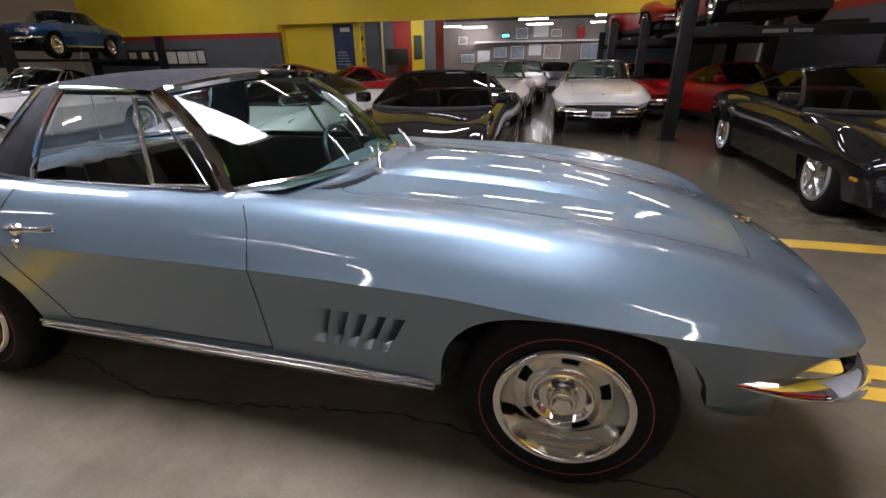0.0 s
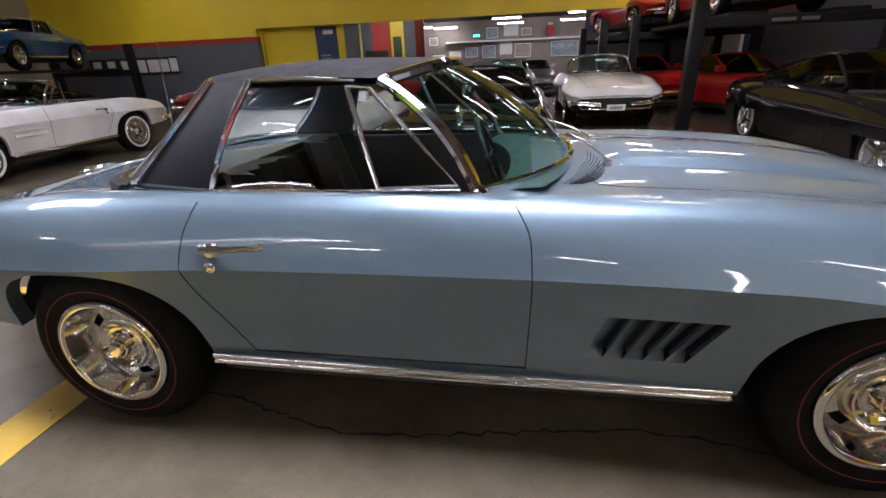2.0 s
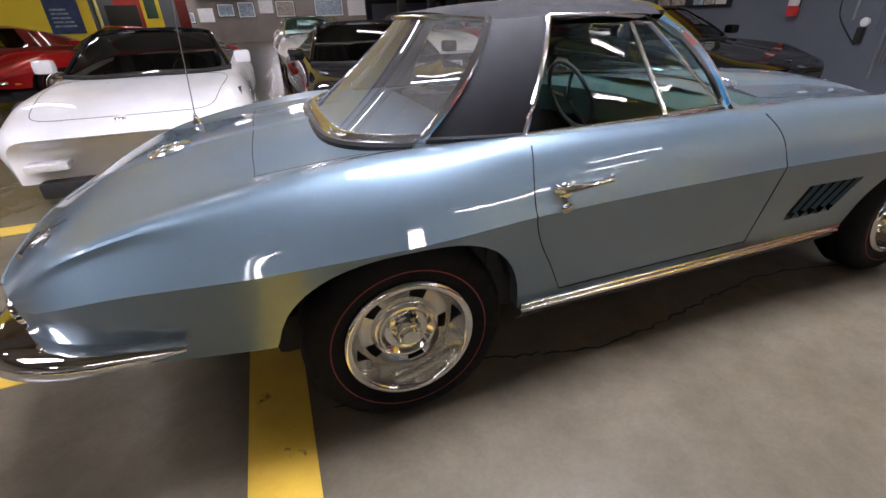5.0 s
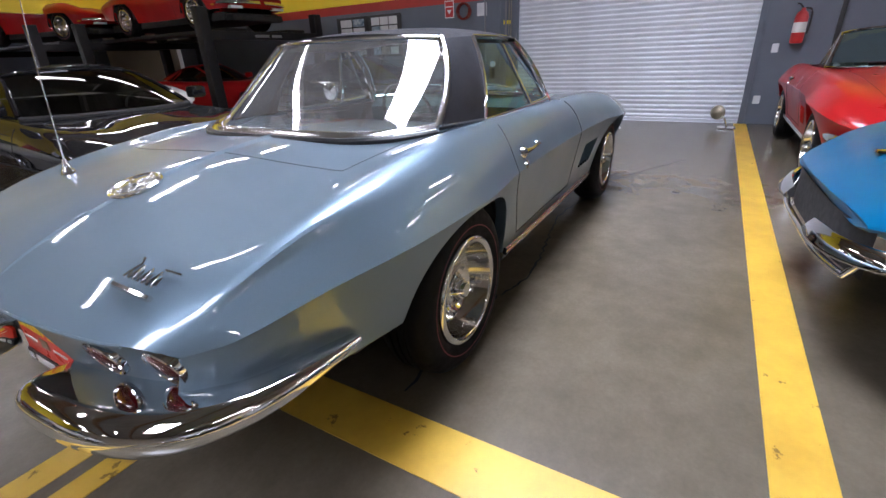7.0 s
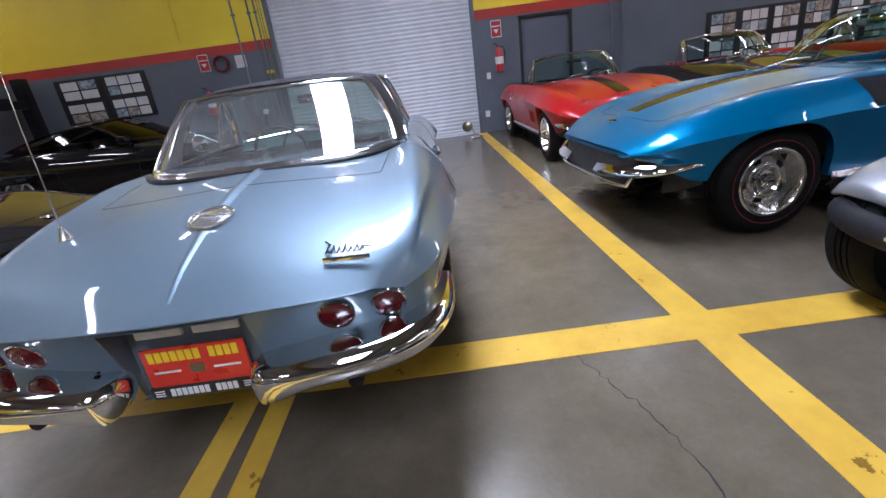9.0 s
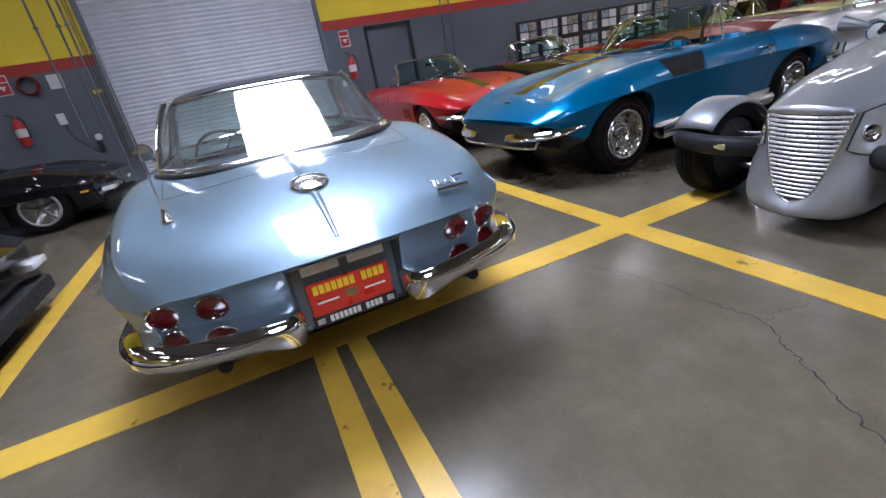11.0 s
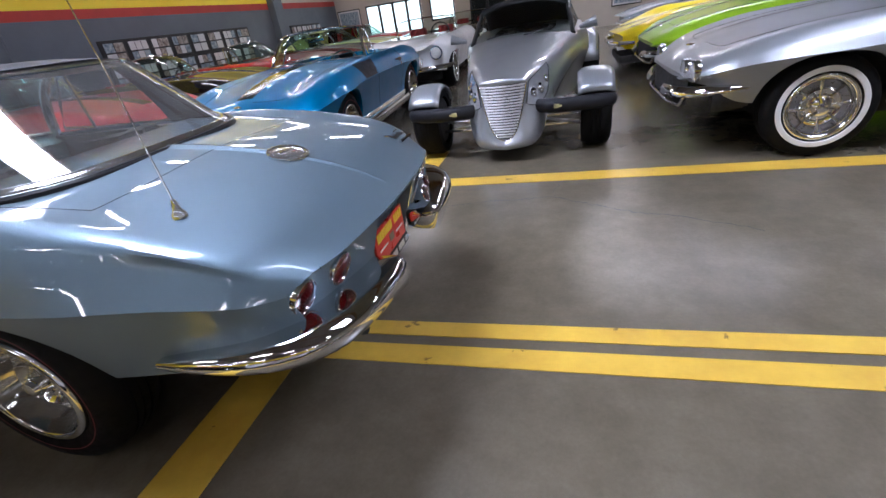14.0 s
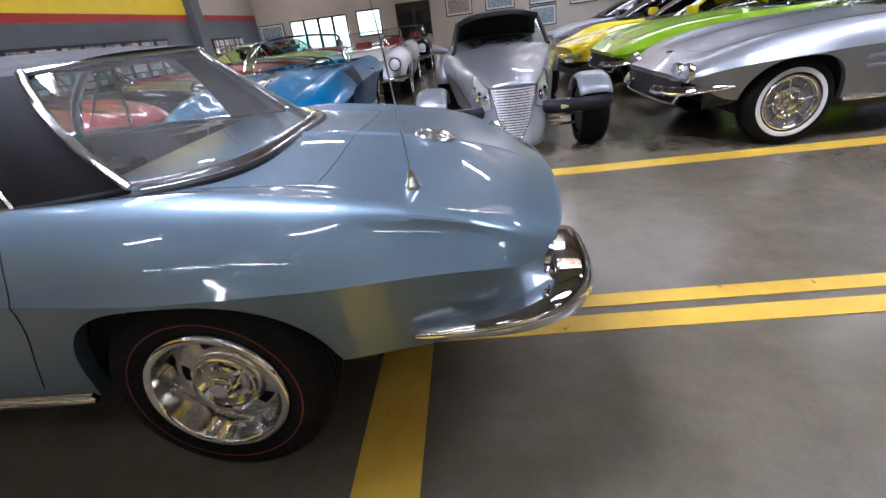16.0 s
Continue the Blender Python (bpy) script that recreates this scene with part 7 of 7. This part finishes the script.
part("plate", Geo().box((WX - 0.012, -2.16, 1.02), (WX, -2.08, 1.14), 0.004).mesh("plate", PAPER), socket)
fan = tagged(new("floor_lamp"), "small steel work lamp with round head on the floor", "work lamp")
part("base", Geo().box((5.35, -1.82, 0.0), (5.60, -1.58, 0.02), 0.005).mesh("base", STEEL_TRIM), fan)
part("stem", Geo().tube([(5.48, -1.70, 0.02), (5.56, -1.66, 0.12), (5.62, -1.60, 0.20)], 0.014, 8).mesh("stem", STEEL_TRIM), fan)
part("shade", Geo().lathe([(0.11, 0.0), (0.095, 0.045), (0.045, 0.08), (0.0, 0.09)], 24, Matrix.Translation((5.62, -1.56, 0.21)) @ Matrix.Rotation(radians(60), 4, "Z")).mesh("shade", BRASS), fan)


# ---------------------------------------------------------------- the office wall
def office_window(x0, x1, z0, z1, panes, label, lit=True):
    root = tagged(new("office_window"), label, "window", "", "structure")
    y = -17.6
    part("outdoors", Geo().box((x0, y + 0.002, z0), (x1, y + 0.006, z1)).mesh("outdoors", SKY_CARD if lit else DARK, 0), root)
    w = (x1 - x0) / panes
    for i in range(panes):
        a, b = x0 + w * i, x0 + w * (i + 1)
        for p, q in (((a, z0), (a + 0.05, z1)), ((b - 0.05, z0), (b, z1)), ((a, z0), (b, z0 + 0.06)), ((a, z1 - 0.06), (b, z1))):
            part("window_frame", Geo().box((p[0], y + 0.006, p[1]), (q[0], y + 0.06, q[1]), 0.004).mesh("window_frame", FRAME_BLACK), root)
        pn = part("pane", Geo().box((a + 0.05, y + 0.02, z0 + 0.06), (b - 0.05, y + 0.026, z1 - 0.06)).mesh("pane", GLASS, 0), root)
        pn.visible_shadow = False


office_window(2.45, 4.74, 0.0, 1.90, 4, "glazed double door to bright daylight")
office_window(1.12, 2.08, 1.02, 1.95, 1, "bright office window")
office_window(-0.80, 0.52, 0.50, 2.00, 2, "dark office window with black frame", False)


def picture(x, z, w, h, print_mat, y=-17.6, face=1, frame_mat=FRAME_BLACK):
    root = tagged(new("framed_picture"), "framed car print on the wall", "picture", "framed pictures")
    part("frame", Geo().box((x - w / 2, y, z - h / 2), (x + w / 2, y + 0.03 * face, z + h / 2), 0.004).mesh("frame", frame_mat), root)
    part("mat_board", Geo().box((x - w / 2 + 0.035, y + 0.029 * face, z - h / 2 + 0.035), (x + w / 2 - 0.035, y + 0.034 * face, z + h / 2 - 0.035)).mesh("mat_board", PAPER, 0), root)
    part("print", Geo().box((x - w / 2 + 0.09, y + 0.033 * face, z - h / 2 + 0.09), (x + w / 2 - 0.09, y + 0.037 * face, z + h / 2 - 0.09)).mesh("print", print_mat, 0), root)


picture(5.50, 1.38, 0.98, 0.98, PHOTO_BLUE)
for x, z, w, h, mt in ((-2.05, 1.70, 1.0, 0.75, PHOTO_WARM), (-3.6, 1.75, 1.1, 0.8, PHOTO_BLUE), (-5.2, 1.75, 1.0, 0.8, PHOTO_BLUE), (-5.2, 0.95, 1.0, 0.7, PHOTO_BLUE), (-6.7, 1.6, 1.0, 0.8, PHOTO_WARM), (-8.2, 1.6, 1.1, 0.9, PHOTO_BLUE)):
    picture(x + 0.15, z, w, h, mt)

# the room beyond the wide opening
for x0, x1, mt in ((-7.75, -7.28, MAROON), (-6.95, -6.30, WALL_GREY), (-6.05, -5.70, WALL_GREY), (-5.70, -4.94, WALL_RED), (-4.94, -4.40, WALL_YELLOW), (-4.40, -3.94, WALL_GREY), (-3.94, -3.60, MAROON)):
    wall_block("panel_strip", (x0, 17.0, 0), (x1, 17.1, 3.4), mt)
wall_block("panel_strip_base", (-7.75, 17.1, 0), (-3.60, 17.2, 3.4), WALL_GREY)
print_board = tagged(new("wall_poster"), "tall colourful printed panel", "poster")
part("sheet", Geo().box((-7.27, 17.0, 0.9), (-6.96, 17.03, 2.9)).mesh("sheet", INK_YELLOW, 0), print_board)
for k in range(4):
    part("shape", Geo().tube([(-7.20, 16.992, 1.2 + 0.4 * k), (-7.02, 16.992, 1.42 + 0.4 * k)], 0.05, 8, False, 0.1).mesh("shape", (MAROON, PHOTO_BLUE)[k % 2], 0), print_board)
pole = tagged(new("pipe_column"), "thin pale yellow column", "column")
part("shaft", Geo().tube([(-6.17, 16.95, 0), (-6.17, 16.95, 3.4)], 0.05, 10).mesh("shaft", CREAM), pole)
tv = tagged(new("monitor"), "black flat monitor on a stand", "monitor")
part("screen", Geo().box((-5.88, 16.6, 1.14), (-4.98, 16.66, 1.75), 0.01).mesh("screen", INK_BLACK), tv)
part("stand", Geo().box((-5.5, 16.6, 0.0), (-5.36, 16.7, 1.14), 0.01).mesh("stand", INK_BLACK), tv)
board = tagged(new("notice_board"), "dark green notice board on a yellow panel", "notice board")
part("panel", Geo().box((-4.84, 16.96, 1.35), (-4.51, 17.0, 2.23), 0.004).mesh("panel", PRINT_GREEN), board)
poster = tagged(new("wall_poster"), "tall navy printed banner with pale text bars", "poster")
part("sheet", Geo().box((-6.2, 12.72, 1.05), (-5.5, 12.74, 2.4)).mesh("sheet", PRINT_NAVY, 0), poster)
for k in range(5):
    part("text_bar", Geo().box((-6.1, 12.715, 1.2 + 0.09 * k), (-5.65 - 0.03 * k, 12.719, 1.24 + 0.09 * k)).mesh("text_bar", PHOTO_BLUE, 0), poster)
part("text_bar", Geo().box((-5.95, 12.715, 2.18), (-5.62, 12.719, 2.30)).mesh("text_bar", INK_WHITE, 0), poster)
wall_block("poster_wall", (-7.95, 12.75, 0), (-5.3, 12.85, 3.0), WALL_YELLOW)
for x0, x1, z0, z1, mt in ((-5.90, -5.21, 2.20, 2.76, PHOTO_WARM), (-2.14, -1.28, 2.46, 3.19, PHOTO_BLUE), (-0.98, -0.06, 2.60, 3.26, PAPER), (0.08, 0.81, 2.54, 3.07, PHOTO_WARM), (-5.70, -4.74, 1.10, 1.70, PHOTO_BLUE), (-4.55, -3.75, 1.15, 1.85, PAPER), (-3.52, -2.60, 1.38, 2.07, PHOTO_BLUE), (-2.42, -1.46, 1.30, 2.15, PHOTO_BLUE), (-1.23, -0.44, 1.52, 2.20, PAPER), (-0.31, 0.82, 1.27, 2.18, PHOTO_WARM), (1.96, 3.73, 1.24, 2.23, PHOTO_BLUE), (4.0, 5.2, 1.25, 2.1, PAPER)):
    picture((x0 + x1) / 2, (z0 + z1) / 2, x1 - x0, z1 - z0, mt, 29.99, -1, FRAME_BLACK if mt is not PAPER else PAPER)
wall_block("picture_shelf", (-4.7, 29.6, 2.30), (5.5, 30, 2.40), WHITE)
jar = tagged(new("fuel_globe"), "red and white glass globe on the shelf", "ornament")
part("globe", Geo().lathe([(0.0, 0.0), (0.16, 0.02), (0.22, 0.2), (0.22, 0.55), (0.14, 0.72), (0.0, 0.75)], 20, Matrix.Translation((1.9, 29.75, 2.40)) @ Matrix.Rotation(radians(90), 4, "X")).mesh("globe", SIGN_RED, 40), jar)
part("collar", Geo().lathe([(0.15, 0.70), (0.17, 0.78), (0.10, 0.84), (0.0, 0.85)], 20, Matrix.Translation((1.9, 29.75, 2.40)) @ Matrix.Rotation(radians(90), 4, "X")).mesh("collar", INK_WHITE, 40), jar)
sign = tagged(new("exit_sign"), "small lit teal exit sign", "sign")
part("housing", Geo().box((-3.02, 29.90, 2.55), (-2.44, 29.99, 2.85), 0.01).mesh("housing", INK_BLACK), sign)
for k in range(4):
    part("letter_bar", Geo().box((-2.95 + 0.12 * k, 29.885, 2.61), (-2.87 + 0.12 * k, 29.90, 2.79)).mesh("letter_bar", EXIT_TEAL, 0), sign)
# notices on the grey north wall
papers = tagged(new("paper_board"), "dark board with seven white papers", "notice board")
part("backing", Geo().box((-14.3, 12.36, 1.22), (-10.95, 12.40, 1.76), 0.005).mesh("backing", FRAME_BLACK), papers)
for x, w in ((-14.0, 0.30), (-13.45, 0.30), (-12.85, 0.42), (-12.35, 0.42), (-11.85, 0.42), (-11.45, 0.30), (-11.10, 0.28)):
    part("paper", Geo().box((x - w / 2, 12.345, 1.30), (x + w / 2, 12.36, 1.30 + (0.38 if w > 0.29 else 0.40)), 0.002).mesh("paper", PAPER), papers)

# hairline cracks in the slab
def crack(pts, w, seed):
    rnd = random.Random(seed)
    fine = []
    for p in spline([(x, y, 0) for x, y in pts], 9):
        fine.append((p.x + rnd.uniform(-0.012, 0.012), p.y + rnd.uniform(-0.012, 0.012)))
    a, b = [], []
    for i, (x, y) in enumerate(fine):
        n = Vector((fine[min(i + 1, len(fine) - 1)][1] - fine[max(i - 1, 0)][1], -(fine[min(i + 1, len(fine) - 1)][0] - fine[max(i - 1, 0)][0]), 0)).normalized()
        k = w * rnd.uniform(0.4, 1.2)
        a.append((x + n.x * k, y + n.y * k, 0.0012)), b.append((x - n.x * k, y - n.y * k, 0.0012))
    tagged(part("floor_crack", Geo().grid([b, a]).mesh("floor_crack", SEAM, 0)), "thin dark crack in the concrete", "crack", "floor cracks", "structure")


crack([(-1.5, -0.66), (-1.0, -0.60), (-0.75, -0.66), (-0.46, -0.735), (-0.1, -0.71), (0.2, -0.66), (0.43, -0.625), (0.8, -0.60), (1.3, -0.70), (1.75, -0.73), (2.3, -0.95), (3.0, -1.3)], 0.006, 1)
crack([(-1.62, -1.19), (-1.79, -1.27), (-2.0, -1.35), (-2.27, -1.44), (-2.58, -1.46), (-2.84, -1.48), (-2.96, -1.39), (-3.05, -1.35), (-3.22, -1.24), (-3.35, -1.18), (-3.61, -1.08), (-3.9, -0.92)], 0.0034, 2)
crack([(-2.84, -1.48), (-2.83, -1.60), (-2.87, -1.72)], 0.0016, 3)
